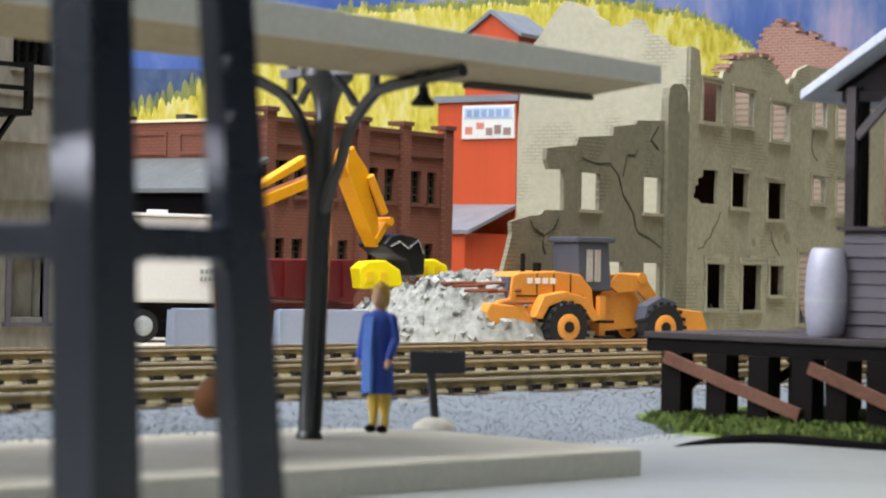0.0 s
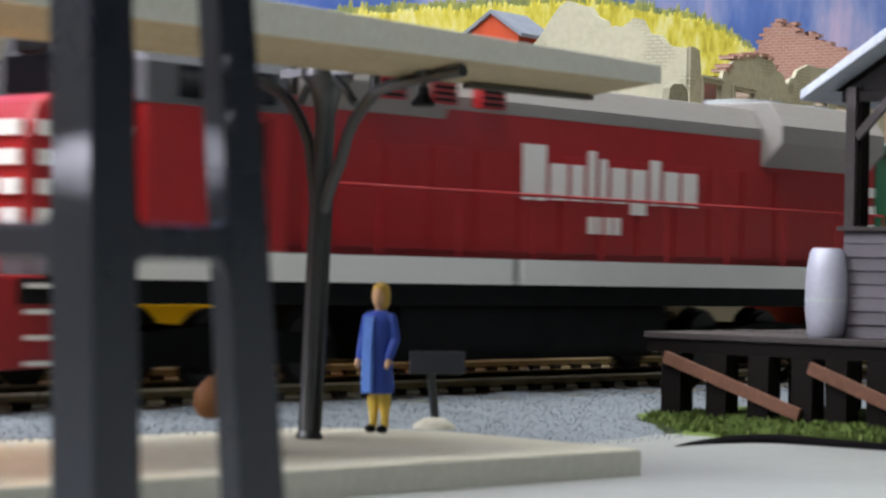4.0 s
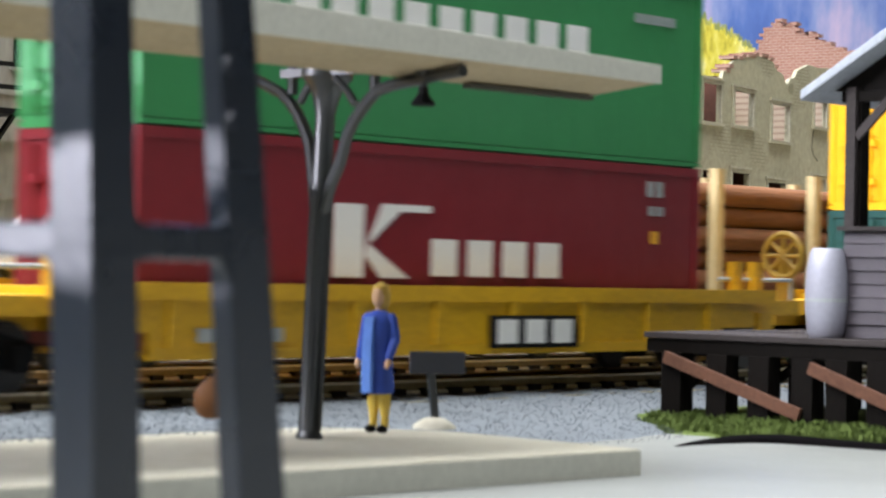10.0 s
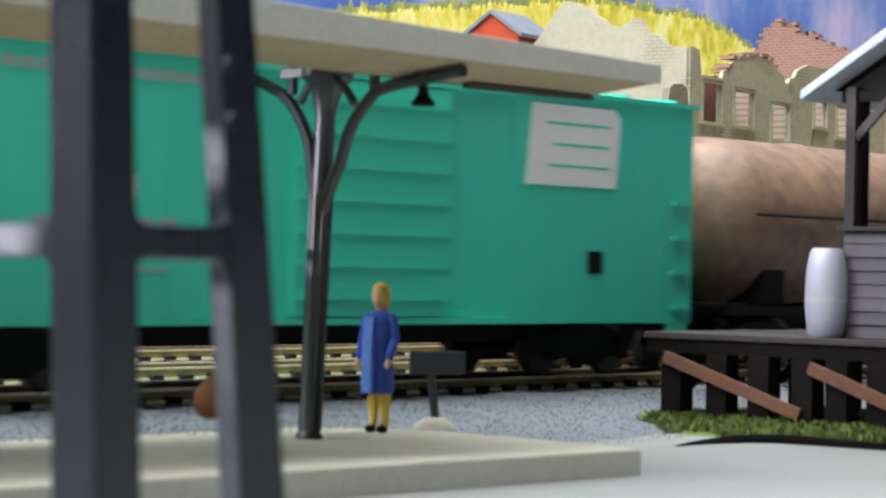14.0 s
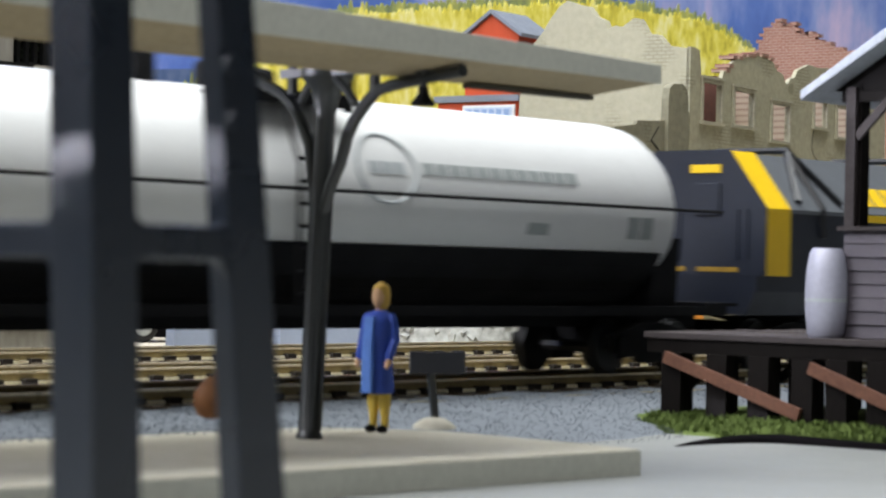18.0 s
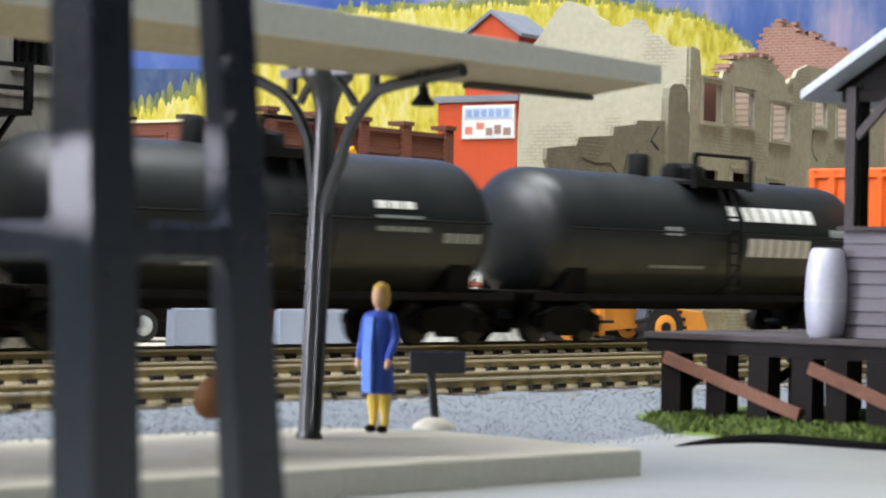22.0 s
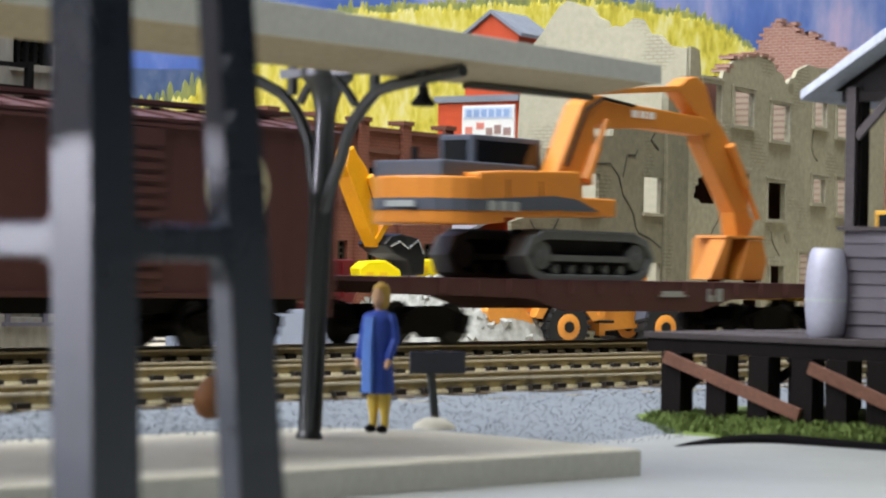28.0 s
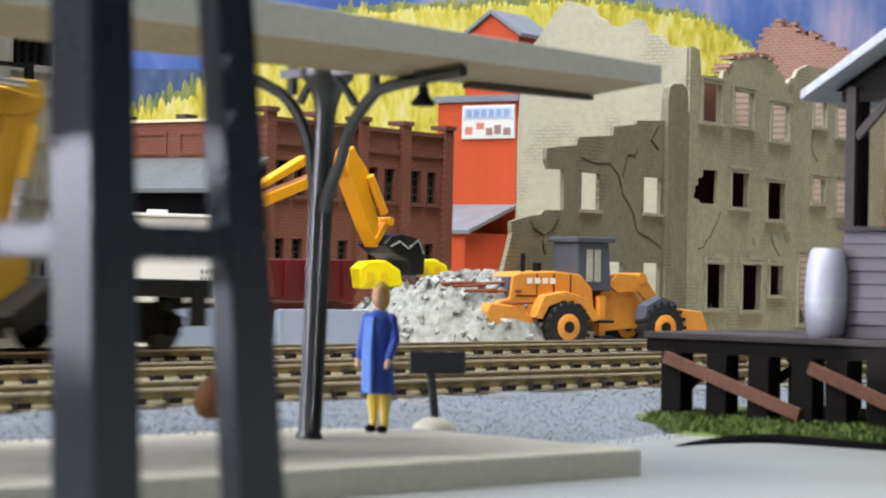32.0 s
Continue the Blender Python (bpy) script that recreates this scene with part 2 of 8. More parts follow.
def painting(name, cols, scale, stretch, detail=6, lo=0.35, hi=0.65):
    """Paint dabbed in several colours on the backdrop."""
    m = bpy.data.materials.new(name)
    m.use_nodes = True
    N, L = m.node_tree.nodes, m.node_tree.links
    co, mp = N.new("ShaderNodeTexCoord"), N.new("ShaderNodeMapping")
    mp.inputs["Scale"].default_value = tuple(87 * s for s in stretch)
    L.new(co.outputs["Object"], mp.inputs[0])
    nz = N.new("ShaderNodeTexNoise")
    nz.inputs["Scale"].default_value, nz.inputs["Detail"].default_value, nz.inputs["Roughness"].default_value = scale, detail, 0.62
    L.new(mp.outputs[0], nz.inputs[0])
    ramp = N.new("ShaderNodeValToRGB")
    e = ramp.color_ramp.elements
    while len(e) < len(cols):
        e.new(0.5)
    for i, h in enumerate(cols):
        e[i].position = lo + (hi - lo) * i / (len(cols) - 1)
        e[i].color = (*lin(h), 1)
    L.new(nz.outputs[0], ramp.inputs[0])
    b = N["Principled BSDF"]
    L.new(ramp.outputs[0], b.inputs["Base Color"])
    b.inputs["Roughness"].default_value = 0.8
    return m


M["sky_paint"] = painting("sky_paint", ["4a68b8", "6280cc", "93a2da", "d3c0e4"], 0.10, (1, 1, 0.55))
M["mountain_paint"] = painting("mountain_paint", ["33466e", "4f6690", "7d8aa8"], 0.22, (1, 1, 0.7))
M["tree_paint"] = painting("tree_paint", ["c2b440", "e3d650", "f0e676", "f6efa6"], 1.3, (1.2, 1, 0.55))
M["tree_shadow_paint"] = painting("tree_shadow_paint", ["6f7d62", "98a060", "c9c468"], 0.7, (1.4, 1, 0.3))


# ---- mesh building, in full-size metres ----
class Shape:
    def __init__(self):
        self.v, self.f, self.cuts = [], [], []

    def add(self, verts, faces):
        n = len(self.v)
        self.cuts.append((n, len(self.f)))
        self.v += [tuple(v) for v in verts]
        self.f += [tuple(n + i for i in f) for f in faces]
        return self

    def box(self, x0, x1, y0, y1, z0, z1):
        return self.add([(x0, y0, z0), (x1, y0, z0), (x1, y1, z0), (x0, y1, z0), (x0, y0, z1), (x1, y0, z1), (x1, y1, z1), (x0, y1, z1)],
                        [(0, 3, 2, 1), (4, 5, 6, 7), (0, 1, 5, 4), (1, 2, 6, 5), (2, 3, 7, 6), (3, 0, 4, 7)])

    def beam(self, a, b, w, h=None):
        """A straight bar from a to b, w wide and h high."""
        a, b = Vector(a), Vector(b)
        h = w if h is None else h
        d = (b - a).normalized()
        side = d.cross(Vector((0, 0, 1)))
        side = side.normalized() if side.length > 1e-4 else Vector((0, 1, 0))
        up = side.cross(d)
        o = [side * (sx * w / 2) + up * (sz * h / 2) for sx, sz in ((-1, -1), (1, -1), (1, 1), (-1, 1))]
        return self.add([a + q for q in o] + [b + q for q in o],
                        [(3, 2, 1, 0), (4, 5, 6, 7), (0, 1, 5, 4), (1, 2, 6, 5), (2, 3, 7, 6), (3, 0, 4, 7)])

    def rod(self, a, b, r, n=10, r2=None):
        a, b = Vector(a), Vector(b)
        r2 = r if r2 is None else r2
        q = (b - a).to_track_quat("Z", "Y")
        ring = [q @ Vector((math.cos(t), math.sin(t), 0)) for t in (2 * math.pi * i / n for i in range(n))]
        vs = [a + v * r for v in ring] + [b + v * r2 for v in ring]
        fs = [(i, (i + 1) % n, n + (i + 1) % n, n + i) for i in range(n)] + [tuple(range(n - 1, -1, -1)), tuple(range(n, 2 * n))]
        return self.add(vs, fs)

    def lathe(self, a, b, prof, n=20):
        """A turned body along a-b; prof holds (share of the length, radius)."""
        a, b = Vector(a), Vector(b)
        q = (b - a).to_track_quat("Z", "Y")
        ring = [q @ Vector((math.cos(t), math.sin(t), 0)) for t in (2 * math.pi * i / n for i in range(n))]
        vs, fs = [], []
        for s, r in prof:
            vs += [a + (b - a) * s + v * max(r, 1e-3) for v in ring]
        for k in range(len(prof) - 1):
            fs += [(k * n + i, k * n + (i + 1) % n, (k + 1) * n + (i + 1) % n, (k + 1) * n + i) for i in range(n)]
        m = (len(prof) - 1) * n
        fs += [tuple(range(n - 1, -1, -1)), tuple(range(m, m + n))]
        return self.add(vs, fs)

    def slab(self, pts, axis, a, b):
        """An outline in two axes, thick from a to b along the third ('x', 'y' or 'z')."""
        put = {"x": lambda p, t: (t, p[0], p[1]), "y": lambda p, t: (p[0], t, p[1]), "z": lambda p, t: (p[0], p[1], t)}[axis]
        n = len(pts)
        vs = [put(p, a) for p in pts] + [put(p, b) for p in pts]
        fs = [tuple(range(n)), tuple(range(2 * n - 1, n - 1, -1))] + [(i, n + i, n + (i + 1) % n, (i + 1) % n) for i in range(n)]
        return self.add(vs, fs)

    def tube(self, pts, r, n=6):
        """A round bar swept along a line of points."""
        pts = [Vector(p) for p in pts]
        vs, fs = [], []
        q = None
        for i, p in enumerate(pts):
            d = pts[min(i + 1, len(pts) - 1)] - pts[max(i - 1, 0)]
            if q is None:
                q = d.to_track_quat("Z", "Y")
            else:
                q = (q @ Vector((0, 0, 1))).rotation_difference(d) @ q
            vs += [p + q @ Vector((r * math.cos(2 * math.pi * k / n), r * math.sin(2 * math.pi * k / n), 0)) for k in range(n)]
        for i in range(len(pts) - 1):
            fs += [(i * n + k, i * n + (k + 1) % n, (i + 1) * n + (k + 1) % n, (i + 1) * n + k) for k in range(n)]
        m = (len(pts) - 1) * n
        fs += [tuple(range(n - 1, -1, -1)), tuple(range(m, m + n))]
        return self.add(vs, fs)

    def pieces(self):
        """The solids of this shape, one by one."""
        ends = self.cuts[1:] + [(len(self.v), len(self.f))]
        for (v0, f0), (v1, f1) in zip(self.cuts, ends):
            s = Shape()
            yield s.add(self.v[v0:v1], [tuple(i - v0 for i in f) for f in self.f[f0:f1]])

    def mesh(self, name, material, bevel=0.0, smooth=False):
        me = bpy.data.meshes.new(name)
        me.from_pydata([(x * K, y * K, z * K) for x, y, z in self.v], [], self.f)
        bm = bmesh.new()
        bm.from_mesh(me)
        bmesh.ops.recalc_face_normals(bm, faces=bm.faces)
        if bevel:
            es = [e for e in bm.edges if len(e.link_faces) == 2 and e.calc_face_angle(0) > 0.6]
            bmesh.ops.bevel(bm, geom=es, offset=bevel * K, segments=2, profile=0.6, affect="EDGES", clamp_overlap=True)
        if smooth:
            for f in bm.faces:
                f.smooth = True
            for e in bm.edges:
                if len(e.link_faces) == 2 and e.calc_face_angle(0) > 0.65:
                    e.smooth = False
        bm.to_mesh(me)
        bm.free()
        me.materials.append(material)
        return me


LETTERING = ("lettering", "stencil", "slogan", "maker_mark", "marking", "boom_mark", "emblem_line", "sign_frame")


def part(name, shape, material, parent=None, label="", bevel=0.0, smooth=False):
    if name in LETTERING and len(shape.cuts) > 1:
        return [part(name, s, material, parent, label) for s in shape.pieces()][0]
    ob = new(name, shape.mesh(name, M[material] if isinstance(material, str) else material, bevel, smooth))
    if parent:
        ob.parent = parent
    return tagged(ob, label)


def parts(name, shape, material, parent=None, label="", bevel=0.0, smooth=False):
    """Each solid of a shape as a part of its own."""
    return [part(name, s, material, parent, label, bevel, smooth) for s in shape.pieces()]


def thing(name, m, label, category, group="", kind=""):
    ob = new(name)
    ob.empty_display_size = 0.005
    ob.matrix_world = m
    return tagged(ob, label, category, group, kind)


def piece(name, data, parent, m):
    ob = new(name, data)
    ob.parent = parent
    ob.matrix_basis = m
    return ob


def S():
    return Shape()


def letters(x0, x1, z0, z1, n, y, depth=0.02, s=None):
    """A row of n plain blocks the size of painted letters on a face at y."""
    s = s or S()
    w = (x1 - x0) / n
    for i in range(n):
        s.box(x0 + (i + 0.16) * w, x0 + (i + 0.84) * w, y - depth, y, z0, z1)
    return s


# ---- the setting ----
from mathutils.geometry import tessellate_polygon


def holed(outer, holes, thick, s=None):
    """An upright wall in x and z with openings through it; it is thick towards +y."""
    s = s or S()
    loops = [outer] + holes
    flat = [p for l in loops for p in l]
    tris = tessellate_polygon([[Vector((p[0], p[1], 0)) for p in l] for l in loops])
    n = len(flat)
    vs = [(p[0], 0, p[1]) for p in flat] + [(p[0], thick, p[1]) for p in flat]
    fs = [tuple(t) for t in tris] + [tuple(n + i for i in reversed(t)) for t in tris]
    k = 0
    for l in loops:
        m = len(l)
        fs += [(k + i, k + (i + 1) % m, n + k + (i + 1) % m, n + k + i) for i in range(m)]
        k += m
    return s.add(vs, fs)


def rect(x0, x1, z0, z1):
    return [(x0, z0), (x1, z0), (x1, z1), (x0, z1)]


rnd = random.Random(7)

ground = part("ground", S().box(-329, 479, -120, 129, -1.4, -0.65), "tabletop")
tagged(ground, "smooth pale grey painted tabletop of the model railway", "ground", kind="structure")
yard = part("yard_ground", S().box(-329, 479, 35.4, 75, -0.66, -0.62), "yard")
tagged(yard, "dusty tan yard ground behind the tracks", "ground", kind="structure")
BASE = -0.5

# ballast bed under the three tracks, with an uneven shoulder of gravel towards the platform
bed = part("track_bed", S().box(-328, 478, 21.7, 34.9, -0.66, -0.24), "roadbed")
tagged(bed, "tan roadbed under three parallel tracks", "track bed", kind="structure")


def shoulder():
    s = S()
    xs = [-4 + 0.35 * i for i in range(200)]
    rows = []
    for x in xs:
        toe = 19.9 - 1.3 * math.exp(-((x - 24) / 5.0) ** 2) + 0.12 * noise.noise((x * 0.8, 0, 0))
        base = -0.36 if x < 20.5 else -0.64
        prof = []
        for k in range(6):
            u = k / 5
            y = 22.0 + (toe - 22.0) * u
            z = -0.2 + (base + 0.16) * u ** 1.1 + 0.05 * noise.noise((x * 1.7, y * 1.7, 3)) - (0.06 if k == 5 else 0)
            prof.append((x, y, z))
        rows.append(prof)
    vs = [p for r in rows for p in r]
    fs = [(i * 6 + k, (i + 1) * 6 + k, (i + 1) * 6 + k + 1, i * 6 + k + 1) for i in range(len(rows) - 1) for k in range(5)]
    s.add(vs, fs)
    r2 = random.Random(3)
    for _ in range(12000):
        i = r2.uniform(0, 1)
        x = 14 + 30 * r2.random()
        toe = 19.9 - 1.3 * math.exp(-((x - 24) / 5.0) ** 2)
        u = r2.random()
        base = -0.36 if x < 20.5 else -0.64
        y = 22.0 + (toe - 0.15 - 22.0) * u
        z = -0.2 + (base + 0.16) * u ** 1.1 + 0.02
        r = r2.uniform(0.008, 0.017)
        q = Euler((r2.random() * 6, r2.random() * 6, r2.random() * 6)).to_matrix()
        vv = [Vector((x, y, z)) + q @ Vector(p) * r for p in ((1, 0, -0.5), (-0.6, 0.8, -0.5), (-0.5, -0.9, -0.4), (0.1, 0.1, 0.9))]
        s.add(vv, [(0, 2, 1), (0, 1, 3), (1, 2, 3), (2, 0, 3)])
    ob = part("gravel_shoulder", s, "ballast")
    return tagged(ob, "blue-grey gravel shoulder beside the nearest track", "gravel", kind="stuff")


shoulder()


def track(y, z, name):
    t = thing(name, P(0, y, z), "model railway track with nickel rails on dark sleepers", "track", "parallel tracks", "structure")
    for k, side in enumerate((-1, 1)):
        c = side * 0.755
        part("rail", S().box(-328, 478, c - 0.028, c + 0.028, -0.15, -0.035), "rail_side", t)
        part("rail_foot", S().box(-328, 478, c - 0.075, c + 0.075, -0.2, -0.15), "rail_foot", t, "rail foot with bright glints put into its colour")
        part("rail_head", S().box(-328, 478, c - 0.038, c + 0.038, -0.036, 0.0), "rail_top", t, "polished rail top")
    tie = S().box(-0.115, 0.115, -1.3, 1.3, -0.30, -0.19).mesh("tie", M["tie"], 0.015)
    chair = S()
    for c in (-0.755, 0.755):
        chair.box(-0.115, 0.115, c - 0.16, c - 0.03, -0.195, -0.115).box(-0.115, 0.115, c + 0.03, c + 0.16, -0.195, -0.115)
    chair = chair.mesh("chair", M["chair"])
    r2 = random.Random(int(y * 10))
    x0 = 13 + (y - T1) * 1.1
    for i in range(85):
        x = x0 + 0.62 * i
        piece("tie", tie, t, P(x, r2.uniform(-0.03, 0.03), r2.uniform(-0.01, 0.01), 0, 0, r2.uniform(-1, 1)))
        piece("rail_chair", chair, t, P(x, 0, 0))
    s = S()
    for i in range(170):
        for x in (x0 - 0.62 * (i + 1), x0 + 0.62 * (85 + i)):
            s.box(x - 0.115, x + 0.115, -1.3, 1.3, -0.30, -0.19)
    tagged(part("far_ties", s, "tie", t), kind="stuff")
    return t


# ---- the room around the layout ----
# South and east walls: a near-black copy of the wall colour stands for shade.
part("wall_south", S().box(-330, 480, -262, -250, -90, 200), "room_shade")
part("wall_west", S().box(-342, -330, -262, 130, -90, 200), "room_wall")
part("wall_east", S().box(480, 492, -262, 142, -90, 200), "room_shade")
part("wall_north", holed(rect(-342, 492, -90, 200), [rect(-206, -94, 97, 163)], 12), "room_wall").matrix_basis = P(0, 130, 0)
part("ceiling", S().box(-342, 492, -262, 142, 200, 212), "room_wall")
part("floor", S().box(-342, 492, -262, 142, -102, -90), "room_floor")
win = thing("window_1", P(0, 130, 0), "bright window in the layout room's wall", "window", "", "structure")
part("window_sill", S().box(-207, -93, -2, 3, 95, 96.98), "room_wall", win)
for x in (-206, -151, -96):
    part("window_frame", S().box(x, x + 2, 3, 6, 97, 163), "white", win)
# Unseen fixture, added to carry that low light.
lamp = thing("wall_lamp", P(-127, 127, 19.4), "unseen small lamp added for the low light on tower and posts", "lamp")
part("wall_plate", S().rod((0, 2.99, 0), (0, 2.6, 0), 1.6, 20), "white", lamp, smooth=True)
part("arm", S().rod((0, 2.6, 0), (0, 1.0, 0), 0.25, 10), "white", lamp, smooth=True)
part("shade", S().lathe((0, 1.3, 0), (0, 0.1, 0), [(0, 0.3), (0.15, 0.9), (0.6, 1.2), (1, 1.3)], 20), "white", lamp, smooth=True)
for n in ("wall_south", "wall_west", "wall_east", "wall_north", "ceiling", "floor"):
    tagged(bpy.data.objects[n], "plain " + ("grey floor" if n == "floor" else "painted " + n.split("_")[0]) + " of the layout room", n.split("_")[0], kind="structure")


# ---- the painted backdrop ----
def backdrop():
    b = thing("backdrop", P(0, 72, 0), "painted backdrop of autumn trees and blue mountains", "backdrop", "", "structure")
    part("sky_panel", S().box(-20, 300, 0, 1.0, -0.12, 60), "sky_paint", b, "blue and violet painted sky")
    r2 = random.Random(11)
    # far mountains
    s = S()
    pts = [(-19.9, -0.12)]
    for i in range(160):
        x = -19.9 + 2 * i
        z = 9.4 + 2.2 * noise.noise((x * 0.07, 1, 0)) + (0.6 if 58 < x < 67 else 0)
        pts.append((x, z))
    pts.append((298.1, -0.12))
    part("mountain_layer", s.slab(pts, "y", -0.10, -0.06), "mountain_paint", b, "slate blue painted mountains")

    def crest(x):
        if x < 62:
            return 7.4
        if x < 70:
            return 7.4 + (x - 62) / 8 * 3.2
        if x < 75:
            return 10.6 + (x - 70) / 5 * 2.7
        if x < 92:
            return 13.2 + (x - 75) * 0.13
        if x < 100:
            return 15.45
        if x < 109:
            return 15.5 - (x - 100) ** 2 * 0.026
        return max(6.0, 13.4 - (x - 109) * 1.0)
    for depth, off, mkey, lab in ((-0.20, 0.0, "tree_shadow_paint", "shaded yellow-green painted woods"), (-0.30, -0.35, "tree_paint", "bright yellow painted woods")):
        pts = [(30, -0.12)]
        x = 30.0
        while x < 140:
            w = r2.uniform(0.2, 0.5)
            h = r2.uniform(0.08, 0.45) * (1.9 if x < 70 else 1)
            c = crest(x) + off
            pts += [(x, c + r2.uniform(-0.1, 0.1)), (x + w * 0.2, c + h * 0.7), (x + w * 0.45, c + h), (x + w * 0.7, c + h * 0.85)]
            x += w
        pts.append((x, -0.12))
        s = S()
        n = len(pts)
        for a, c in zip(pts[1:-1], pts[2:-1]):
            if c[0] > a[0]:
                s.slab([(a[0], -0.12), (c[0], -0.12), c, a], "y", depth - 0.04, depth)
        part("tree_layer", s, mkey, b, lab)
    # single trees standing over the wood's left end
    s = S()
    for _ in range(46):
        x = r2.uniform(61, 84)
        z0 = 5.0
        top = min(crest(x) + r2.uniform(-1.5, 0.3), 6.2 + r2.random() * 3.4)
        w = r2.uniform(0.25, 0.5)
        s.slab([(x - w, z0), (x + w, z0), (x + w * 0.55, z0 + (top - z0) * 0.55), (x + 0.05, top), (x - 0.05, top), (x - w * 0.6, z0 + (top - z0) * 0.5)], "y", -0.42, -0.38)
    part("single_trees", s, "tree_paint", b)
    return b


backdrop()
track(T1, RZ[T1], "track_1")
track(T2, RZ[T2], "track_2")
track(T3, RZ[T3], "track_3")


# ---- the ruined building ----
def ruin():
    b = thing("ruined_building", P(61.59, 43.53, -0.12, 0, 0, 9), "bombed-out three-storey olive rendered brick building with empty windows", "building")
    W = [(0.9, 2.25, 6.8, 8.05), (3.3, 4.8, 6.83, 7.95), (6.36, 7.8, 6.5, 7.72), (10.0, 11.1, 7.2, 8.1), (12.1, 13.4, 6.95, 8.0),
         (3.2, 4.5, 4.07, 5.22), (6.1, 7.55, 3.75, 5.0), (9.98, 11.05, 4.45, 5.3), (12.2, 13.3, 4.12, 5.34),
         (1.42, 2.76, 0.67, 2.12), (4.18, 5.66, 0.6, 2.12), (6.4, 7.5, 1.12, 2.12), (8.9, 10.0, 0.12, 2.55), (11.4, 12.7, 0.7, 2.12)]
    holes = [rect(*w) for w in W]
    holes.append([(0.95, 4.1), (2.2, 4.1), (2.25, 5.22), (1.1, 5.2), (1.05, 4.95), (0.72, 4.9), (0.75, 4.7), (0.5, 4.62), (0.55, 4.45), (0.42, 4.4), (0.45, 4.25), (0.8, 4.2)])
    top = [(16.9, 9.5), (13.4, 9.4), (12.2, 9.35), (11.2, 9.36), (10.5, 9.3), (9.5, 9.34), (9.0, 9.2), (8.5, 9.05), (8.3, 8.8), (7.9, 8.7), (7.65, 8.5), (7.45, 8.6),
           (7.3, 8.8), (6.8, 8.9), (6.5, 9.15), (5.6, 9.3), (4.6, 9.25), (3.4, 9.0), (3.1, 8.85), (3.0, 8.6), (2.5, 8.55), (2.4, 8.3), (1.7, 8.2), (1.2, 8.05), (0.88, 7.96), (0.66, 9.05), (0.3, 9.12), (0, 9.12)]
    wall = part("front_wall", holed([(0, BASE), (16.9, BASE)] + top, holes, 0.14), "ruin_dark", b, "olive rendered wall cracked and broken along its top")
    for x0, x1, z0, z1 in W:
        lab = "raised window surround"
        s = S()
        t = 0.12
        for bx in ((x0 - t, x0, z0 - 0.02, z1 + t), (x1, x1 + t, z0 - 0.02, z1 + t), (x0, x1, z1, z1 + t)):
            s.box(bx[0], bx[1], -0.07, 0.05, bx[2], bx[3])
        part("window_frame", s, "ruin_frame", wall, lab)
        part("window_head", S().box(x0 - 0.2, x1 + 0.2, -0.1, -0.004, z1 + 0.125, z1 + 0.21), "ruin_frame", wall)
        part("window_sill", S().box(x0 - 0.2, x1 + 0.2, -0.12, 0.06, z0 - 0.12, z0 - 0.021), "ruin_frame", wall)
    for x0, x1, z0, z1 in W[9:12]:
        s = S()
        for k in range(3):
            s.box(x0 - 0.25 + k * (x1 - x0 + 0.5) / 3 + 0.01, x0 - 0.25 + (k + 1) * (x1 - x0 + 0.5) / 3 - 0.01, -0.1, -0.055, z1 + 0.05, z1 + (0.34 if k == 1 else 0.26))
        part("keystone", s, "ruin_light", wall, "pale stone lintel")
    # bricks bared on the broken upper edge
    r2 = random.Random(5)
    data = S().box(-0.16, 0.16, -0.05, 0.5, -0.06, 0.06).mesh("brick", M["red_ruin"])
    for a, c in zip(top[13:20], top[14:21]):
        n = max(1, int(abs(a[0] - c[0]) / 0.33))
        for k in range(n):
            u = (k + r2.random() * 0.5) / n
            piece("brick", data, wall, P(a[0] + (c[0] - a[0]) * u, 0.03, a[1] + (c[1] - a[1]) * u + r2.uniform(-0.02, 0.1)))
    # lit side wall, tall gable
    side = S()
    pts = [(0.05, BASE), (0.05, 9.05), (0.9, 9.2), (1.2, 9.55), (1.6, 9.6), (1.9, 10.1), (2.1, 10.12), (2.5, 9.85), (2.75, 9.9), (3.05, 9.8), (3.2, 10.1), (3.55, 10.25), (3.8, 10.58),
           (4.3, 10.7), (4.6, 10.8), (4.9, 10.6), (5.2, 10.25), (5.5, 9.8), (5.85, 9.4), (6.05, 8.9), (6.2, 8.4), (6.35, 7.6), (6.42, 6.5), (6.4, 3.6), (6.55, 3.2), (6.75, BASE)]
    side.slab([(p[0], p[1]) for p in pts], "y", -0.4, 0)
    wall2 = part("side_wall", side, "ruin_light", b, "pale rendered gable wall with bare brick patches")
    wall2.matrix_basis = P(0, 0, 0, 0, 0, 90)
    # broken wall running on from the front, its shade painted as a darker tone
    outer = [(-0.02, BASE), (-0.02, 7.0), (-1.74, 7.0), (-1.78, 6.6), (-3.6, 6.5), (-3.66, 6.38), (-5.12, 6.2), (-5.18, 5.93), (-7.3, 5.76), (-7.47, 5.5), (-8.4, 5.42), (-9.21, 5.33), (-9.25, 5.0),
             (-9.05, 4.72), (-8.19, 4.76), (-8.14, 3.57), (-9.24, 3.54), (-9.5, 3.4), (-10.04, 3.35), (-11.15, 3.15), (-11.1, 2.8), (-11.27, 2.39), (-11.56, 1.75), (-11.7, BASE)]
    wins = [rect(-7.09, -5.99, 3.64, 4.73), rect(-3.08, -1.95, 3.67, 4.78), rect(-5.6, -4.4, 0.7, 2.1), rect(-3.0, -1.9, 0.7, 2.1)]
